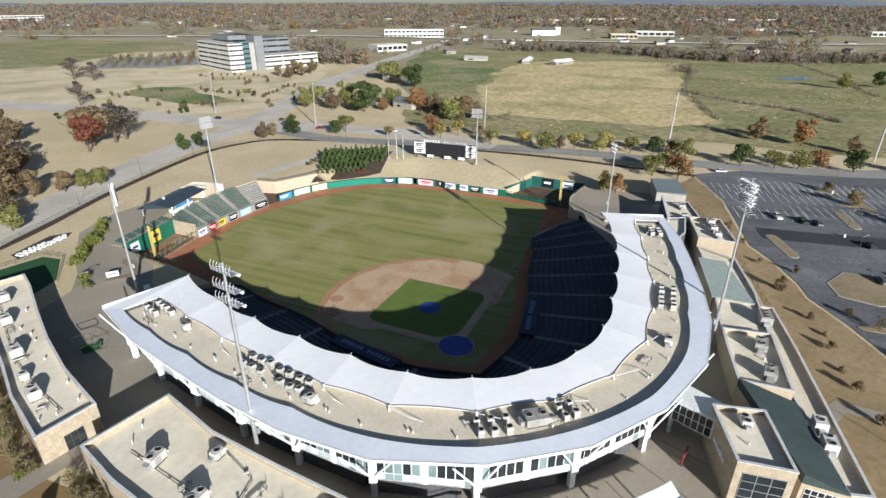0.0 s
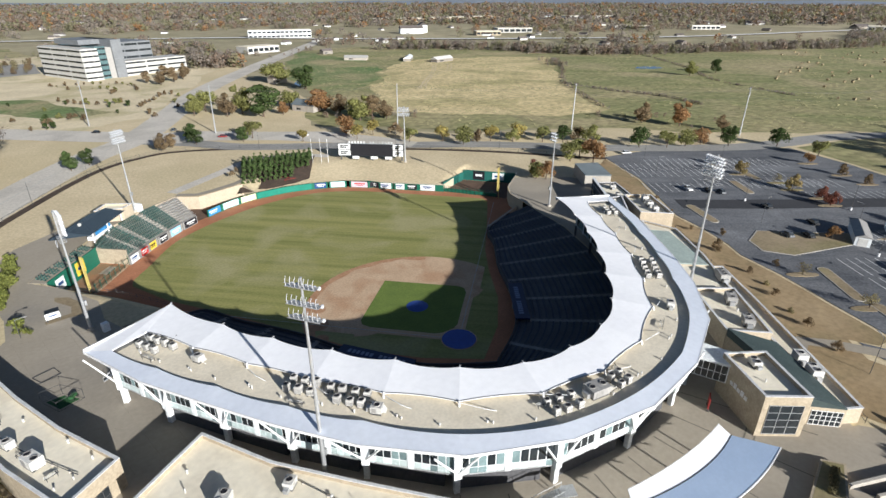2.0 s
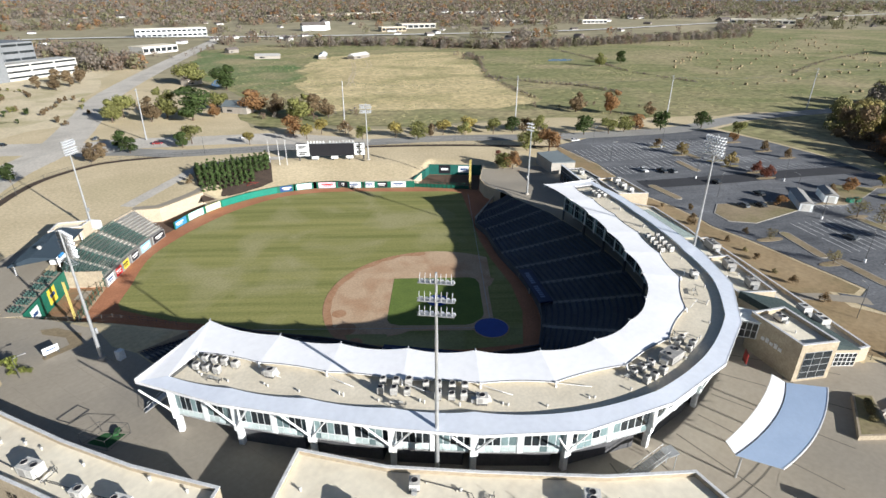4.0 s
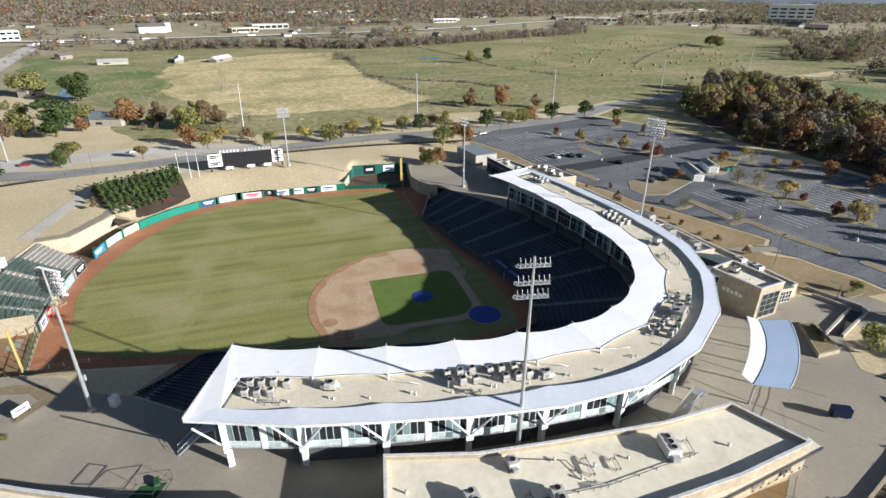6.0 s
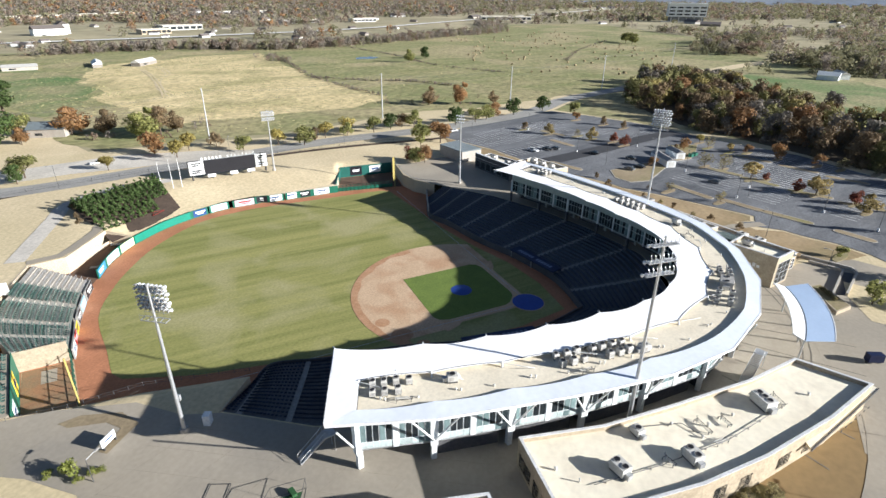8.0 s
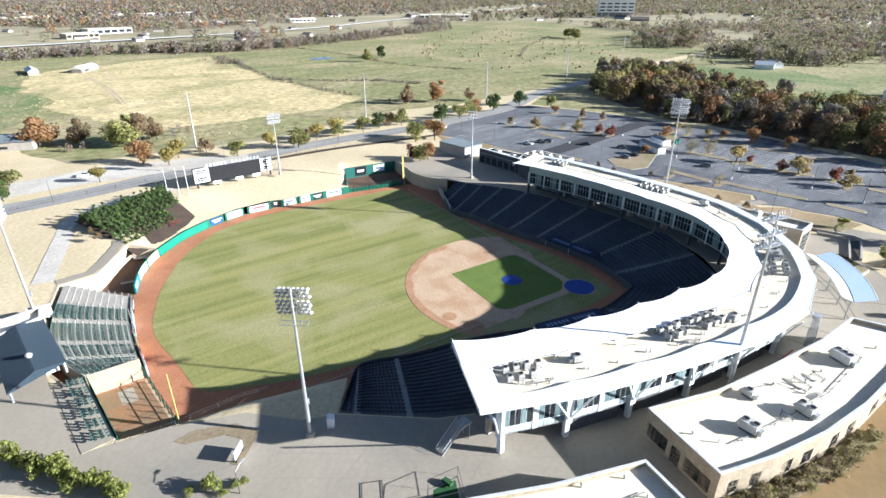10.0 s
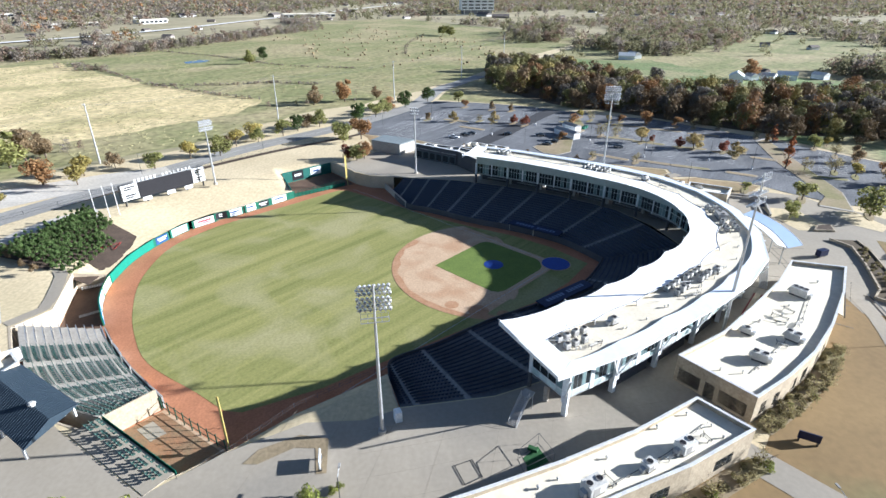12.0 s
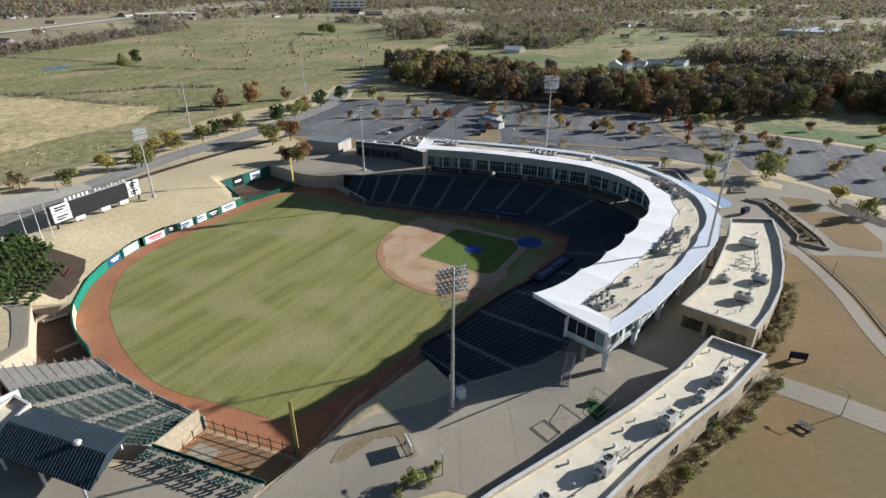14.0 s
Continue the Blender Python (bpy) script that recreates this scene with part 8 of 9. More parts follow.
for pts, n, spread, sc in (([(330, 600), (360, 588), (453, 507), (499, 408), (625, 343), (800, 286), (922, 252), (1150, 330)], 1000, 11, 1.3), ([(425, 385), (380, 330), (310, 262), (290, 240), (259, 193), (232, 150)], 260, 1.2, 0.24), ([(291, 244), (293, 192), (303, 156), (294, 120)], 170, 1.2, 0.24), ([(400, 375), (388, 350), (375, 330)], 26, 6, 0.6),
                           ([(545, 349), (524, 320), (470, 240), (413, 180), (385, 100)], 330, 1.0, 0.2), ([(60, 232), (90, 215), (110, 200)], 16, 6, 0.5), ([(205, 130), (235, 100), (260, 80)], 12, 8, 0.45),
                           ([(-60, 700), (120, 640), (240, 640)], 60, 25, 0.7), ([(500, 60), (640, 60), (800, 40)], 200, 1.2, 0.2)):
    ln = spline([Vector((*p, 0)) for p in pts], 6)
    for i in range(n):
        q_ = rng.random() * (len(ln) - 1.001)
        p = ln[int(q_)].lerp(ln[int(q_) + 1], q_ % 1)
        line_bins[rng.choice(("bare", "brown", "olive", "bare", "bare"))].append((p.x + rng.gauss(0, spread), p.y + rng.gauss(0, spread), sc * rng.uniform(0.6, 1.25)))
for c, w in (("brown", "brown"), ("olive", "olive"), ("bare", "bare grey-brown")):
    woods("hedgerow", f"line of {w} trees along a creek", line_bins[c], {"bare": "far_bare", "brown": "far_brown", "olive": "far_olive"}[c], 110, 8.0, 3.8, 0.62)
# dry tufts of grass over the pastures and hay fields
TUFTED = [(66, 236), (116, 160), (178, 120), (240, 66), (300, 26), (342, 0), (460, -60), (640, -140), (900, -100), (1150, 280), (640, 390), (520, 495), (430, 590), (300, 650), (160, 520), (112, 400), (97, 300)]
tv = []
k = 0
while k < 15000:
    x, y = rng.uniform(66, 760) if k % 3 else rng.uniform(66, 420), rng.uniform(-130, 640)
    if not inside((x, y), TUFTED) or noise.noise((x * 0.02, y * 0.02, 5.0)) + 0.6 * noise.noise((x * 0.07, y * 0.07, 1.0)) < rng.uniform(-0.35, 0.5):
        continue
    a = rng.gauss(-0.6, 0.5)
    l, w, h = rng.uniform(0.25, 1.0), rng.uniform(0.15, 0.35), rng.uniform(0.1, 0.3)
    c, sn = math.cos(a), math.sin(a)
    for u, v, z in ((-l, -w, 0.05), (l, -w, 0.05), (l * 0.7, 0, h), (-l * 0.7, 0, h), (l, w, 0.05), (-l, w, 0.05), (l * 0.7, 0, h), (-l * 0.7, 0, h)):
        tv.append((x + u * c - v * sn, y + u * sn + v * c, GZ + 0.1 + z))
    k += 1
tuft = bpy.data.meshes.new("grass_tufts")
tuft.from_pydata(tv, [], [(i, i + 1, i + 2, i + 3) for i in range(0, len(tv), 4)])
tuft.materials.append(LEAF["tuft"])
tagged(new("grass_tufts", tuft), "pale dry tufts of grass over the pasture", "grass", kind="stuff")
for off in (-1.6, 1.6):
    setting("rut", ribbon(MB(), [(274 + off, 411), (248.6 + off, 375.5), (220.6 + off, 340.4), (194.2 + off, 309), (175.7 + off, 289)], 1.1, GZ + 0.24), M["berm_grass"], "worn wheel rut across the hay field", "path")
# far country: wooded suburbs to the horizon
OPEN = [[(60, 215), (300, 10), (342, -14), (460, -80), (640, -185), (900, -130), (1300, 100), (1150, 300), (900, 330), (640, 420), (520, 520), (430, 610), (300, 680), (120, 640), (90, 400)],
        [(-420, 420), (-620, 900), (-300, 1050), (-60, 940), (-60, 450), (-100, 330)], [(330, -70), (400, -100), (470, -140), (480, -240), (410, -320), (300, -310), (225, -250), (240, -140)], [(60, -170), (215, -200), (240, -290), (110, -290)],
        [(900, 480), (1300, 380), (1500, 560), (1100, 640)], [(380, 780), (560, 760), (640, 880), (420, 960)], [(1250, -100), (1400, -150), (1450, 60), (1280, 60)], [(100, 590), (260, 640), (330, 980), (150, 980)]]
HWY = spline([Vector((*p, 0)) for p in [(-400, 1150), (0, 1010), (204, 928), (365, 790), (620, 620), (871, 500), (1233, 425), (1815, 310), (2600, 150)]], 30)
far_bins = {c: [] for c in bins}
near_bins = {c: [] for c in ("bare", "olive", "brown")}
for poly, n_ in (([(500, -143), (470, -227), (520, -305), (640, -420), (930, -520), (910, -390), (660, -255), (568, -172)], 170), ([(631, -68), (645, -158), (960, -226), (862, -97)], 105)):
    k = 0
    while k < n_:
        p = (rng.uniform(460, 970), rng.uniform(-530, -60))
        if inside(p, poly):
            near_bins[rng.choice(("bare", "olive", "olive", "brown", "olive"))].append((*p, rng.uniform(0.9, 1.5)))
            k += 1
count = 0
while count < 19000:
    a = radians(rng.uniform(-62, 118))
    d = 480 + 3900 * rng.random() ** 1.35
    p = (d * math.cos(a), 45 + d * math.sin(a))
    if any(inside(p, o) for o in OPEN):
        continue
    if noise.noise((p[0] * 0.0035, p[1] * 0.0035, 3.1)) + 0.45 * noise.noise((p[0] * 0.011, p[1] * 0.011, 9.0)) < (0.0 if a > 0.9 else 0.04 if a < 0.1 else -0.04) - (0.28 if d > 1700 else 0) and rng.random() > 0.03:
        continue
    if -70 < p[0] < 60 and 300 < p[1] < 620:
        continue
    near = min((p[0] - h.x) ** 2 + (p[1] - h.y) ** 2 for h in HWY) ** 0.5
    if near < 48 or (near < 190 and rng.random() < 0.72):
        continue
    far_bins[rng.choice(("bare", "bare", "bare", "brown", "bare", "olive", "brown", "red", "orange") if a > 0.3 and rng.random() < 0.6 else ("olive", "bare", "olive", "brown", "bare", "olive") if a > 0.15 else ("olive", "olive", "olive", "brown", "bare"))].append((*p, rng.uniform(0.7, 1.35) * (1 + d / 4000)))
    count += 1
for c, w in (("brown", "brown"), ("olive", "olive"), ("orange", "rusty orange"), ("red", "russet"), ("bare", "bare grey-brown")):
    # far crowns take the haze-lightened leaf colours
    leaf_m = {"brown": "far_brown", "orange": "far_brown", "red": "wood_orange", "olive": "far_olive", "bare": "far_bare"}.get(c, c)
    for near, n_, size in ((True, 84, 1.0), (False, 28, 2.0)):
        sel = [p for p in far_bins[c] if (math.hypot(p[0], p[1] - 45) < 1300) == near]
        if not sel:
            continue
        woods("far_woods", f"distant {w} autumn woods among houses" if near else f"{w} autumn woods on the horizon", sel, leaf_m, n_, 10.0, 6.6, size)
for c, w in (("bare", "bare grey-brown"), ("olive", "olive"), ("brown", "brown")):
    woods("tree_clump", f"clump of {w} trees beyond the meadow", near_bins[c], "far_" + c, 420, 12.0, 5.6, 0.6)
# low hills on the horizon, distance haze painted into their blue-grey
hl = MB()
n_h = 120
for i in range(n_h + 1):
    a = radians(lerp(-75, 130, i / n_h))
    hgt = 18 + 34 * max(0, noise.noise((i * 0.09, 0.5, 0))) + 16 * noise.noise((i * 0.31, 2.5, 0)) + (40 if 10 < i < 45 else 0)
    for r_, z in ((4250, -6), (4500, hgt * 0.7), (4700, hgt)):
        hl.v.append((r_ * math.cos(a), 45 + r_ * math.sin(a), z))
for i in range(n_h):
    for j in range(2):
        a = i * 3 + j
        hl.f.append((a, a + 1, a + 4, a + 3))
setting("backdrop_hills", hl, M["hill"], "low hills on the horizon, blue-grey haze put into their colour", "hills", smooth=True)

# ---- far buildings ----
def block(name, label, x, y, w, d, h, rot, wall_m="siding", roof_m="roof_cream", floors=1, bays=4, category="building"):
    t = thing(name, label, category, "", at=(x, y, GZ - max(0, math.hypot(x, y) - 600) * 0.002, 0, 0, rot))
    part("wall", MB().box(0, 0, 0, w, d, h), M[wall_m], t)
    part("roof", MB().box(0, 0, h, w + 0.4, d + 0.4, 0.5), M[roof_m], t)
    fh = h / floors
    for f in range(floors):
        for k in range(bays):
            cx = lerp(-w / 2, w / 2, (k + 0.5) / bays)
            part("window", MB().box(cx, -d / 2 - 0.05, f * fh + fh * 0.3, w / bays * 0.8, 0.12, fh * 0.5), M["glass_dark"], t)
    return t


GABLE = {}


def house(x, y, w, d, h, rot, wall_m="house_wall", name="house", label="distant pale house with a pitched roof", roof_m="shingle"):
    t = thing(name, label, "house", "distant houses", at=(x, y, GZ - max(0, math.hypot(x, y) - 600) * 0.002, 0, 0, rot))
    key = (w, d, h, wall_m, roof_m)
    if key not in GABLE:
        roof = MB()
        roof.hexa([(-w / 2 - 0.4, -d / 2 - 0.5, h), (w / 2 + 0.4, -d / 2 - 0.5, h), (w / 2 + 0.4, d / 2 + 0.5, h), (-w / 2 - 0.4, d / 2 + 0.5, h)],
                  [(-w / 2 - 0.4, -0.1, h + d * 0.3), (w / 2 + 0.4, -0.1, h + d * 0.3), (w / 2 + 0.4, 0.1, h + d * 0.3), (-w / 2 - 0.4, 0.1, h + d * 0.3)])
        GABLE[key] = (MB().box(0, 0, 0, w, d, h).mesh("wall", M[wall_m]), roof.mesh("roof", M[roof_m]), MB().box(-w * 0.2, -d / 2, 1, w * 0.2, 0.1, 1.2).mesh("window", M["glass_dark"]))
    a, b, c = GABLE[key]
    part("wall", a, None, t)
    part("roof", b, None, t)
    part("window", c, None, t)
    return t


# hospital
hp = thing("hospital_building", "large white and grey hospital with bands of windows", "hospital")
A0 = Vector((-36, 484))
au = Vector((-31, 71)).normalized()
av = Vector((0.917, 0.4)).normalized()


def hosp(name, o, lu, lv, z0, z1, m, bands=0, glass="glass_dark"):
    p = [o, o + av * lv, o + av * lv + au * lu, o + au * lu]
    w = part(name, MB().prism([tuple(q) for q in p], z0, z1), M[m], hp)
    for k in range(bands):
        za = lerp(z0, z1, (k + 0.42) / bands)
        zb = lerp(z0, z1, (k + 0.75) / bands)
        for e0, e1 in ((p[0], p[3]), (p[0], p[1])):
            n = Vector(((e1 - e0).y, -(e1 - e0).x)).normalized()
            cen = (p[0] + p[2]) / 2
            n = n if n.dot((e0 + e1) / 2 - cen) > 0 else -n
            nb_ = 3
            for j in range(nb_):
                a, b = e0.lerp(e1, (j + 0.04) / nb_), e0.lerp(e1, (j + 0.96) / nb_)
                ring = [tuple(q) for q in (a - n * 0.05, b - n * 0.05, b + n * 0.2, a + n * 0.2)]
                part("window", MB().prism(ring, za, zb), M[glass], w)
    return w


hosp("wall", A0, 72, 14, GZ, 31, "unit_white", 6)
hosp("wall", A0 + av * 14 + au * 4, 60, 9, GZ, 32, "hosp_glass", 6)
hosp("wall", A0 + av * 23 + au * 4, 50, 5, GZ, 31, "unit_grey", 0)
hosp("wall", A0 + av * 28 + au * 2, 50, 9, GZ, 37, "hosp_grey", 0)
hosp("wall", A0 + av * 37 + au * 22, 45, 40, GZ, 33, "hosp_grey", 5)
hosp("wall", A0 + av * 37 + au * 4, 22, 62, GZ, 18, "unit_white", 3)
hosp("roof", A0 + av * 10 + au * 20, 40, 26, 33, 37, "hosp_grey", 0)
# second large building under construction, far east
ob_ = thing("office_block", "distant office block under construction, white frame over a dark base", "building", at=(1496, -104, GZ - 1.8, 0, 0, -86))
part("base", MB().box(0, 0, 0, 80, 40, 15), M["hosp_grey"], ob_, "dark open lower floors")
up = part("wall", MB().box(0, 0, 15, 90, 48, 30), M["panel_white"], ob_, "white panelled upper floors")
part("roof", MB().box(0, 0, 45, 94, 52, 1.2), M["panel_white"], ob_)
for f_ in range(3):
    for k in range(5):
        part("window", MB().box(-36 + k * 18, -23.9, 18.5 + f_ * 8, 13, 0.6, 3.2), M["glass_dark"], up)
for k in range(5):
    part("column", MB().box(-36 + k * 18, -20.8, 0, 2.0, 1.4, 15), M["siding"], ob_)
part("base_hoarding", MB().box(0, -26, 0, 120, 2, 5), M["siding"], ob_)
block("warehouse", "distant very long pale flat-roofed store", 900, 1310, 420, 60, 10, 0, "stucco", "roof_cream", 1, 18)
block("store_building", "distant white flat-roofed store", 1120, 620, 60, 26, 9, -35, "siding", "roof_cream", 1, 6)
block("store_building", "distant pale roadside store", 1010, 720, 90, 30, 8, -30, "siding", "roof_cream", 1, 8)
block("bank_building", "low white bank building", 168, 660, 46, 26, 8, 15, "siding", "roof_cream", 1, 6)
block("school_building", "long white flat-roofed building", 285, 905, 105, 30, 13, -15, "panel_white", "roof_cream", 2, 14)
house(528, 862, 44, 18, 10, -20, "panel_white", name="church", label="white church with a steep green roof")
house(560, 872, 18, 16, 15, 70, "panel_white", name="church_hall", label="white gabled church hall")
block("warehouse", "distant long pale warehouse", 1390, 1170, 180, 40, 9, -25, "siding", "roof_cream", 1, 10)
block("warehouse", "distant long pale warehouse", 1390, 340, 130, 50, 10, -70, "siding", "roof_cream", 1, 10)
block("warehouse", "distant long pale warehouse", 560, -700, 120, 60, 8, -60, "siding", "roof_metal", 1, 6)
block("hotel_building", "distant white building block", -520, 1700, 110, 40, 22, 10, "siding", "roof_cream", 4, 12)
block("store_building", "distant beige flat-roofed store", 620, 745, 46, 26, 8, -25, "stucco", "roof_cream", 1, 6)
block("store_building", "distant white flat-roofed store", 715, 780, 70, 30, 9, -25, "siding", "roof_cream", 1, 6)
for x, y, w, d, h, r, m in ((278, 470, 30, 8, 3, 52, "panel_white"), (230, 505, 26, 8, 3, -40, "siding"), (302, 437, 28, 9, 3.2, 15, "siding"), (231, 590, 14, 8, 4, 10, "shingle"), (298, -208, 14, 10, 5, -30, "panel_white"), (307, -225, 9, 7, 3.5, 10, "siding"),
                            (308, -240, 10, 7, 3.5, 40, "siding"), (308, -255, 14, 9, 4, 60, "panel_white"), (449, -172, 16, 10, 4, 70, "panel_white"), (462, -184, 16, 9, 4, 10, "siding"), (310, -284, 11, 7, 3.5, 20, "siding"),
                            (95, 385, 14, 8, 4, 20, "shingle"), (69, 256, 17, 10, 4, -62, "roof_slate"), (330, -245, 14, 8, 4, 20, "shingle"), (715, 800, 60, 14, 6, -40, "shingle")):
    house(x, y, w, d, h, r, "panel_white" if y < 0 else "house_wall", label="distant shed with a pale metal roof" if m in ("siding", "panel_white") else "distant pale house with a pitched roof", roof_m=m)
k = 0
while k < 230:
    a = radians(rng.uniform(-45, 112))
    dd = 700 + 2300 * rng.random() ** 1.2
    p = (dd * math.cos(a), 45 + dd * math.sin(a))
    if any(inside(p, o) for o in OPEN[:4]) or (-80 < p[0] < 80 and 300 < p[1] < 700):
        continue
    w, d, h = rng.choice(((11, 8, 3.2), (14, 9, 3.5), (16, 9, 4)) if dd < 1300 else ((14, 9, 4), (18, 10, 4.5), (24, 12, 5), (42, 18, 6)))
    house(*p, w, d, h, rng.uniform(0, 180), rng.choice(("siding", "house_wall", "siding", "panel_white")))
    k += 1
for x, y, l, r in ((128.5, -33.2, 15, 26), (141, -38.6, 10, 26)):
    shed = thing("metal_shed", "low metal shed with white end wall in the parking lot", "shed", "parking lot sheds", at=(x, y, GZ, 0, 0, r))
    part("wall", MB().box(0, 0, 0, l, 4, 2.9), M["panel_white"], shed)
    part("roof", MB().hexa([(-l / 2 - 0.2, -2.3, 2.9), (l / 2 + 0.2, -2.3, 2.9), (l / 2 + 0.2, 2.3, 2.9), (-l / 2 - 0.2, 2.3, 2.9)], [(-l / 2 - 0.2, -0.1, 3.8), (l / 2 + 0.2, -0.1, 3.8), (l / 2 + 0.2, 0.1, 3.8), (-l / 2 - 0.2, 0.1, 3.8)]), M["unit_grey"], shed)
    part("door", MB().box(-l / 2 - 0.03, 0, 0.1, 0.08, 2.4, 2.4), M["unit_white"], shed)
sheet("pond", [(103.3, 369.9), (102.8, 357.7), (109.3, 358.8), (125.2, 386.8), (123.6, 394.9), (116.7, 392.3)], 0.16, "water", "small blue farm pond", "water")
sheet("pond", [(425, 272), (440, 280), (456, 270), (454, 258), (436, 258)], 0.16, "water", "small blue farm pond", "water")

# hay bales
BALE = MB().tube((-0.75, 0, 0.75), (0.75, 0, 0.75), 0.75, 0.75, 14).mesh("hay_bale", M["hay"])
BALES = [(385, 60), (430, 145), (720, 270), (830, 200), (1000, 150), (672, -30), (460, -50), (366, 23)]
k = 0
while k < 130:
    p = (rng.uniform(366, 1000), rng.uniform(-50, 270))
    if not inside(p, BALES):
        continue
    ob = new("hay_bale", BALE)
    ob.matrix_basis = pose(*p, GZ + 0.05, 0, 0, rng.uniform(0, 180)) @ Matrix.Scale(1.3, 4)
    tagged(ob, "round pale straw hay bale lying in the pasture", "hay bale", "hay bales in the pasture")
    k += 1

# ---- power line, street lights, vehicles ----
UP = [(3.5, 225), (88, 175), (166, 119), (228, 58), (321, 8), (460, -45)]
for x, y in UP + [(-51, 283)]:
    t = thing("utility_pole", "tall slim grey utility pole with crossarms", "utility pole", "power line poles")
    part("pole", MB().tube((x, y, GZ), (x + 0.5, y, GZ + 25), 0.4, 0.2, 8), M["steel"], t)
    for zz in (24, 22, 20):
        part("crossarm", MB().beam((x - 0.8, y - 1.2, GZ + zz), (x + 1.4, y + 1.4, GZ + zz), 0.12, 0.12), M["steel"], t)
    part("insulator", MB().tube((x + 1.3, y + 1.3, GZ + 24.1), (x + 1.3, y + 1.3, GZ + 24.6), 0.1, n=6), M["unit_white"], t)
for a, b in zip(UP, UP[1:]):
    t = thing("power_cable", "thin sagging overhead power cables", "cable", "power cables")
    for off, zz in ((-0.8, 24.2), (1.3, 24.2), (0.4, 20.2)):
        pts = []
        mbw = MB()
        for i in range(11):
            u = i / 10
            p = mix(a, b, u)
            pts.append((p[0] + off * 0.6, p[1] + off, GZ + zz - 3.0 * 4 * u * (1 - u)))
        mbw.v = [(p[0] + dx, p[1] + dx, p[2] + dz) for p in pts for dx, dz in ((0.02, -0.015), (-0.02, -0.015), (0, 0.025))]
        mbw.f = [(3 * i + k_, 3 * i + (k_ + 1) % 3, 3 * i + 3 + (k_ + 1) % 3, 3 * i + 3 + k_) for i in range(10) for k_ in range(3)]
        part("wire", mbw, M["steel_dark"], t)


def street_lamp(x, y, rot, h=8.5):
    t = thing("street_lamp", "slim grey street lamp", "street lamp", "street lamps", at=(x, y, GZ, 0, 0, rot))
    part("pole", MB().tube((0, 0, 0), (0, 0, h), 0.08, 0.05, 8), M["steel_dark"], t)
    part("arm", MB().tube((0, 0, h - 0.1), (1.6, 0, h + 0.2), 0.05, n=6), M["steel"], t)
    part("lamp_head", MB().box(1.9, 0, h + 0.1, 0.8, 0.35, 0.16), M["unit_grey"], t)


for x, y, r in ((-96, 120, -30), (-79, 148, -40), (-60, 172, -40), (12, 178, 130), (116, -10, 0), (136, -30, 90), (92, -62, 45), (120, -90, 45), (60, -120, 45), (130, 40, -30), (40, -75, 90), (55, -62, 45), (-82.3, 49.9, 0), (-87.9, -19.6, 0), (-48, -62, 0), (-30, -74, 0), (150, 60, 0), (72, 150, -130), (108, 112, -130)):
    street_lamp(x, y, r, 8.5 if (y > -15 and x > -80) or x > 50 else 4.5)

CARM = {"white": mat("car_white", (0.75, 0.75, 0.75), None, 1, 4, 0.25, spec=0.6), "black": mat("car_black", (0.02, 0.02, 0.022), None, 1, 4, 0.25, spec=0.6), "grey": mat("car_grey", (0.18, 0.19, 0.2), None, 1, 4, 0.25, 0.4, spec=0.6),
        "red": mat("car_red", (0.30, 0.02, 0.02), None, 1, 4, 0.25, spec=0.6)}


def car(x, y, rot, colour, pickup=False):
    t = thing("pickup_truck" if pickup else "car", f"{colour} {'pickup truck' if pickup else 'car'} on the asphalt", "car", "vehicles", at=(x, y, GZ + 0.15, 0, 0, rot))
    L = 5.6 if pickup else 4.6
    lo = [(-L / 2, -0.9, 0.35), (L / 2, -0.9, 0.35), (L / 2, 0.9, 0.35), (-L / 2, 0.9, 0.35)]
    hi = [(-L / 2 + 0.1, -0.85, 0.95), (L / 2 - 0.15, -0.85, 0.88), (L / 2 - 0.15, 0.85, 0.88), (-L / 2 + 0.1, 0.85, 0.95)]
    part("body", MB().hexa(lo, hi), CARM[colour], t, bevel=0.08)
    c0, c1 = (-0.6, 1.5) if pickup else (-1.7, 1.2)
    part("cabin", MB().hexa([(c0, -0.82, 0.92), (c1, -0.82, 0.9), (c1, 0.82, 0.9), (c0, 0.82, 0.92)], [(c0 + 0.35, -0.68, 1.5), (c1 - 0.6, -0.68, 1.5), (c1 - 0.6, 0.68, 1.5), (c0 + 0.35, 0.68, 1.5)]), M["glass_dark"], t)
    part("roof", MB().box((c0 + c1) / 2 - 0.12, 0, 1.49, c1 - c0 - 0.95, 1.34, 0.06), CARM[colour], t)
    for sx in (-L * 0.31, L * 0.31):
        for sy in (-0.82, 0.82):
            w = part("wheel", MB().tube((sx, sy - 0.11, 0.33), (sx, sy + 0.11, 0.33), 0.33, 0.33, 14), M["tyre"], t)
            part("rim", MB().tube((sx, sy - 0.125, 0.33), (sx, sy + 0.125, 0.33), 0.2, 0.2, 10), M["steel"], w)
    for sy in (-0.6, 0.6):
        part("headlight", MB().box(L / 2 - 0.04, sy, 0.62, 0.1, 0.35, 0.14), M["lamp_glass"], t)


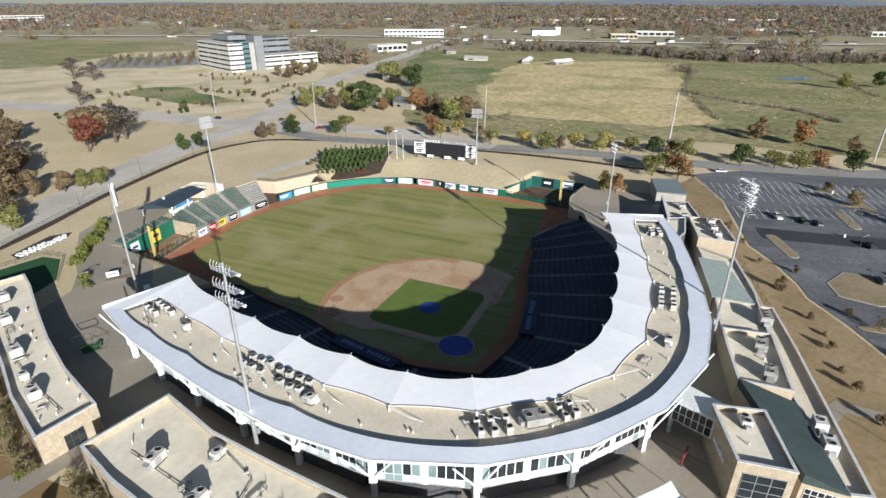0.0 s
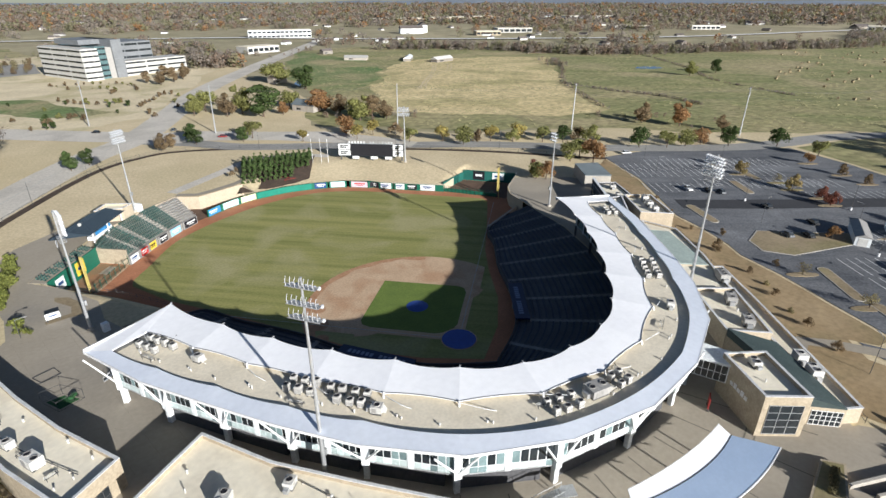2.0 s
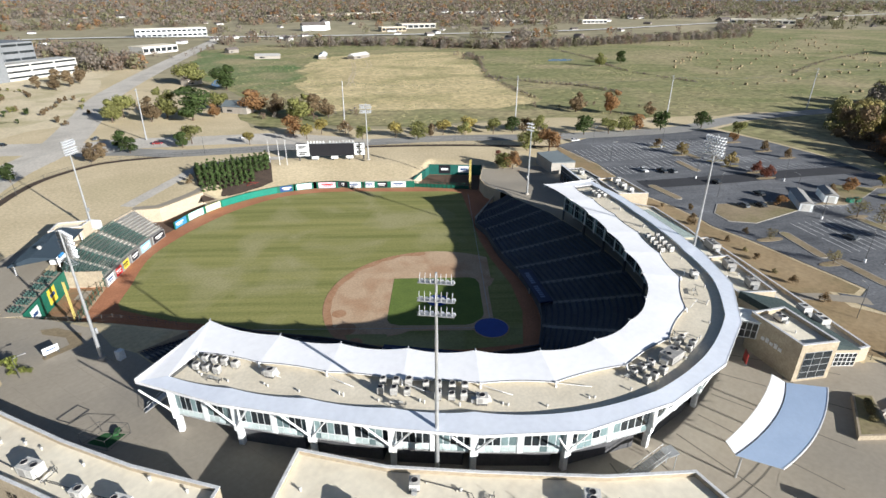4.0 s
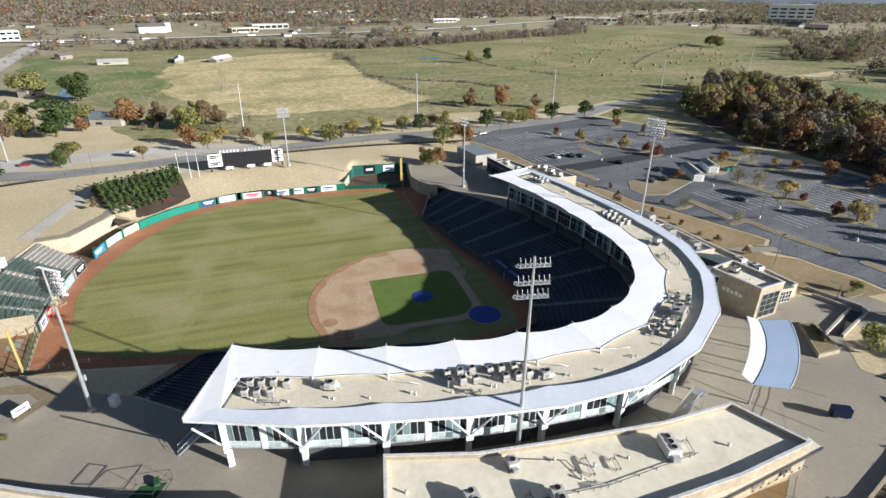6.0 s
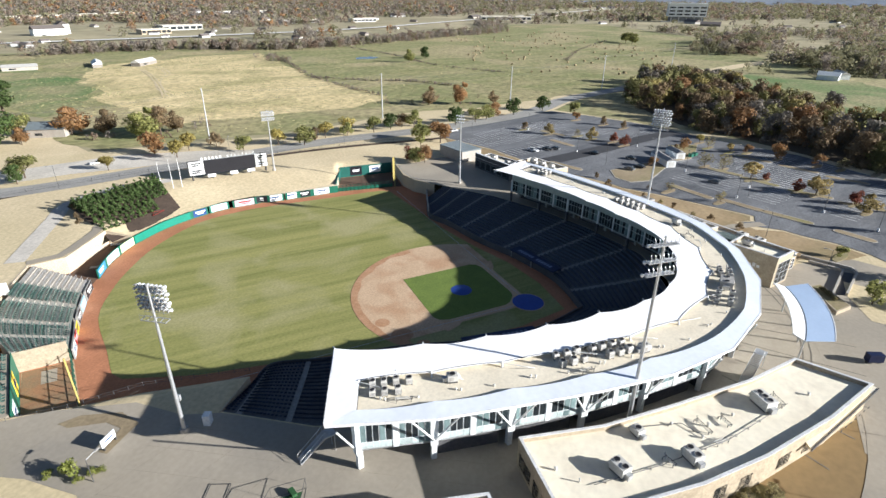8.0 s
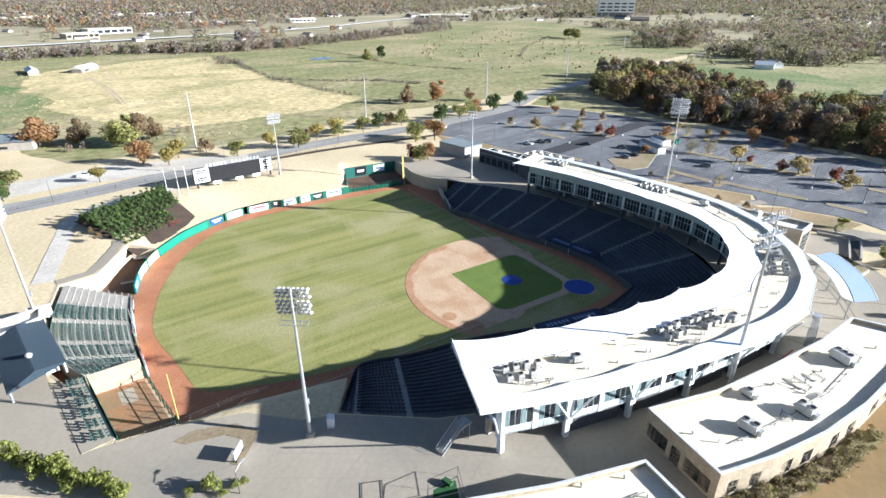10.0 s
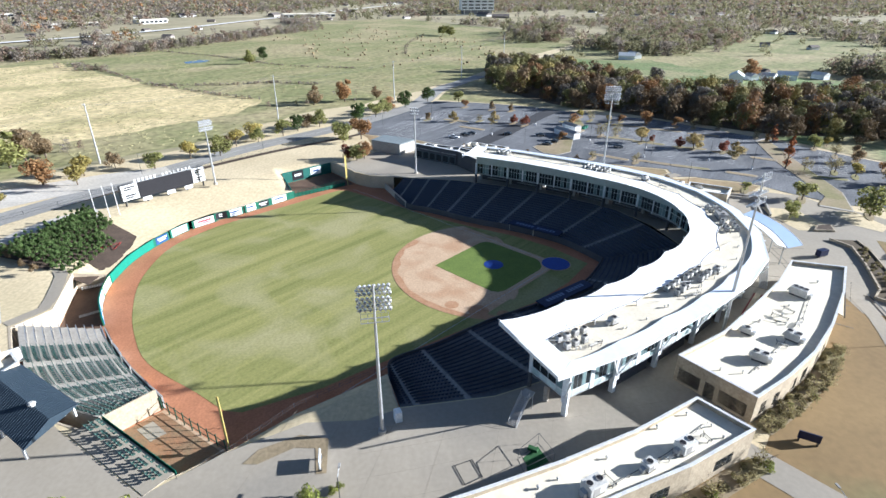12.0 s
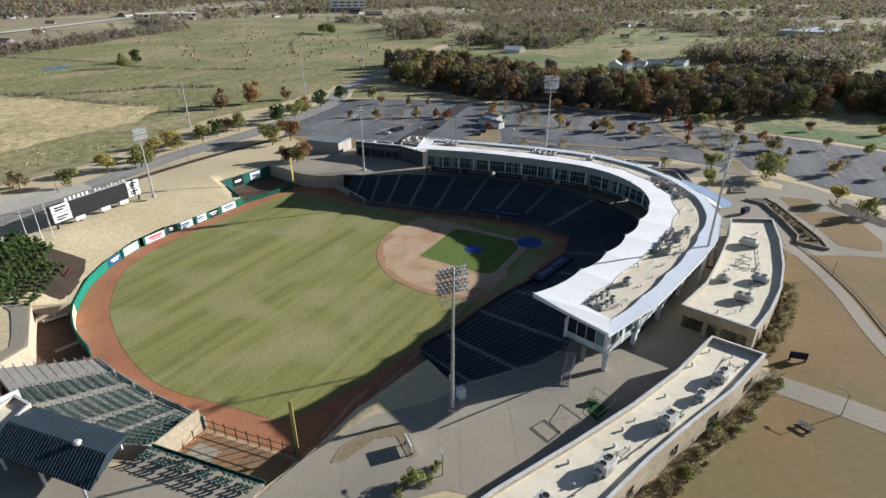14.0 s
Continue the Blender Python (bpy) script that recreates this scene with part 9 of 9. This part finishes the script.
for x, y, r, c, pk in ((126.6, 23.4, 60, "white", True), (131.2, 17.4, 60, "black", True), (133.6, 14.0, 60, "grey", False), (131.6, -4, 60, "black", False), (112, -20, 60, "grey", False), (116.5, -24, 60, "black", False), (106, -52, 60, "grey", False), (39.8, 191.6, -33, "white", True),
                       (-49.5, 261, 138, "black", False), (-14, 243, 60, "grey", False), (4, 212, -30, "red", False), (128.9, -20, 60, "black", False), (150, 70, -30, "white", False)):
    car(x, y, r, c, pk)
for x, y in ((168, 34), (132, 4), (153, -22), (90, -58), (118, -42), (104, -64), (84, -84), (72, -96)):
    t = thing("lot_light", "slim parking lot light pole on a white concrete base", "light pole", "parking lot lights", at=(x, y, GZ + 0.1))
    part("base", MB().tube((0, 0, 0), (0, 0, 1.0), 0.36, 0.33, 12), M["paint_white"], t)
    part("pole", MB().tube((0, 0, 1.0), (0, 0, 9.0), 0.09, 0.06, 8), M["steel_dark"], t)
    part("lamp_head", MB().box(0.5, 0, 8.9, 0.8, 0.4, 0.14), M["unit_grey"], t)
for x, y in ((142.5, -45.5), (145, -47.2)):
    t = thing("dumpster", "dark green steel dumpster in the parking lot", "dumpster", "dumpsters", at=(x, y, GZ + 0.12, 0, 0, -34))
    part("body", MB().box(0, 0, 0.15, 2.0, 1.7, 1.3), M["paint_green"], t, bevel=0.04)
    part("lid", MB().box(0, 0, 1.46, 2.1, 1.8, 0.1), M["rail_green"], t)
# perimeter fence beside the mulch strip
line = [p.to_2d() for p in spline([Vector((*p, 0)) for p in [(-110.5, 89), (-87.3, 134.6), (-58.6, 179.6), (-38, 195), (-17.9, 196), (22.3, 174), (71.1, 138), (101.3, 111), (124.7, 84)]], 9)]
pf = thing("perimeter_fence", "dark steel picket fence round the grounds", "fence")
for a, b in zip(line, line[1:]):
    part("post", MB().box(a.x, a.y, GZ, 0.12, 0.12, 1.5), M["steel_dark"], pf)
    part("rail", MB().beam((*a, GZ + 1.3), (*b, GZ + 1.3), 0.05, 0.06).beam((*a, GZ + 0.4), (*b, GZ + 0.4), 0.05, 0.06), M["steel_dark"], pf)
# verge fence along the parking side
line = [(38.5, -67), (61, -37), (70, -23.5), (81, -7.5), (94.6, 13.4), (108, 43)]
rail_fence("verge_fence", "dark steel fence along the verge", line, GZ, 1.6, 4.0, "steel_dark", 2)
for src in [o for v in list(PROTO.values()) + list(BIG.values()) for o in v]:
    for o in list(src.children_recursive) + [src]:
        bpy.data.objects.remove(o)
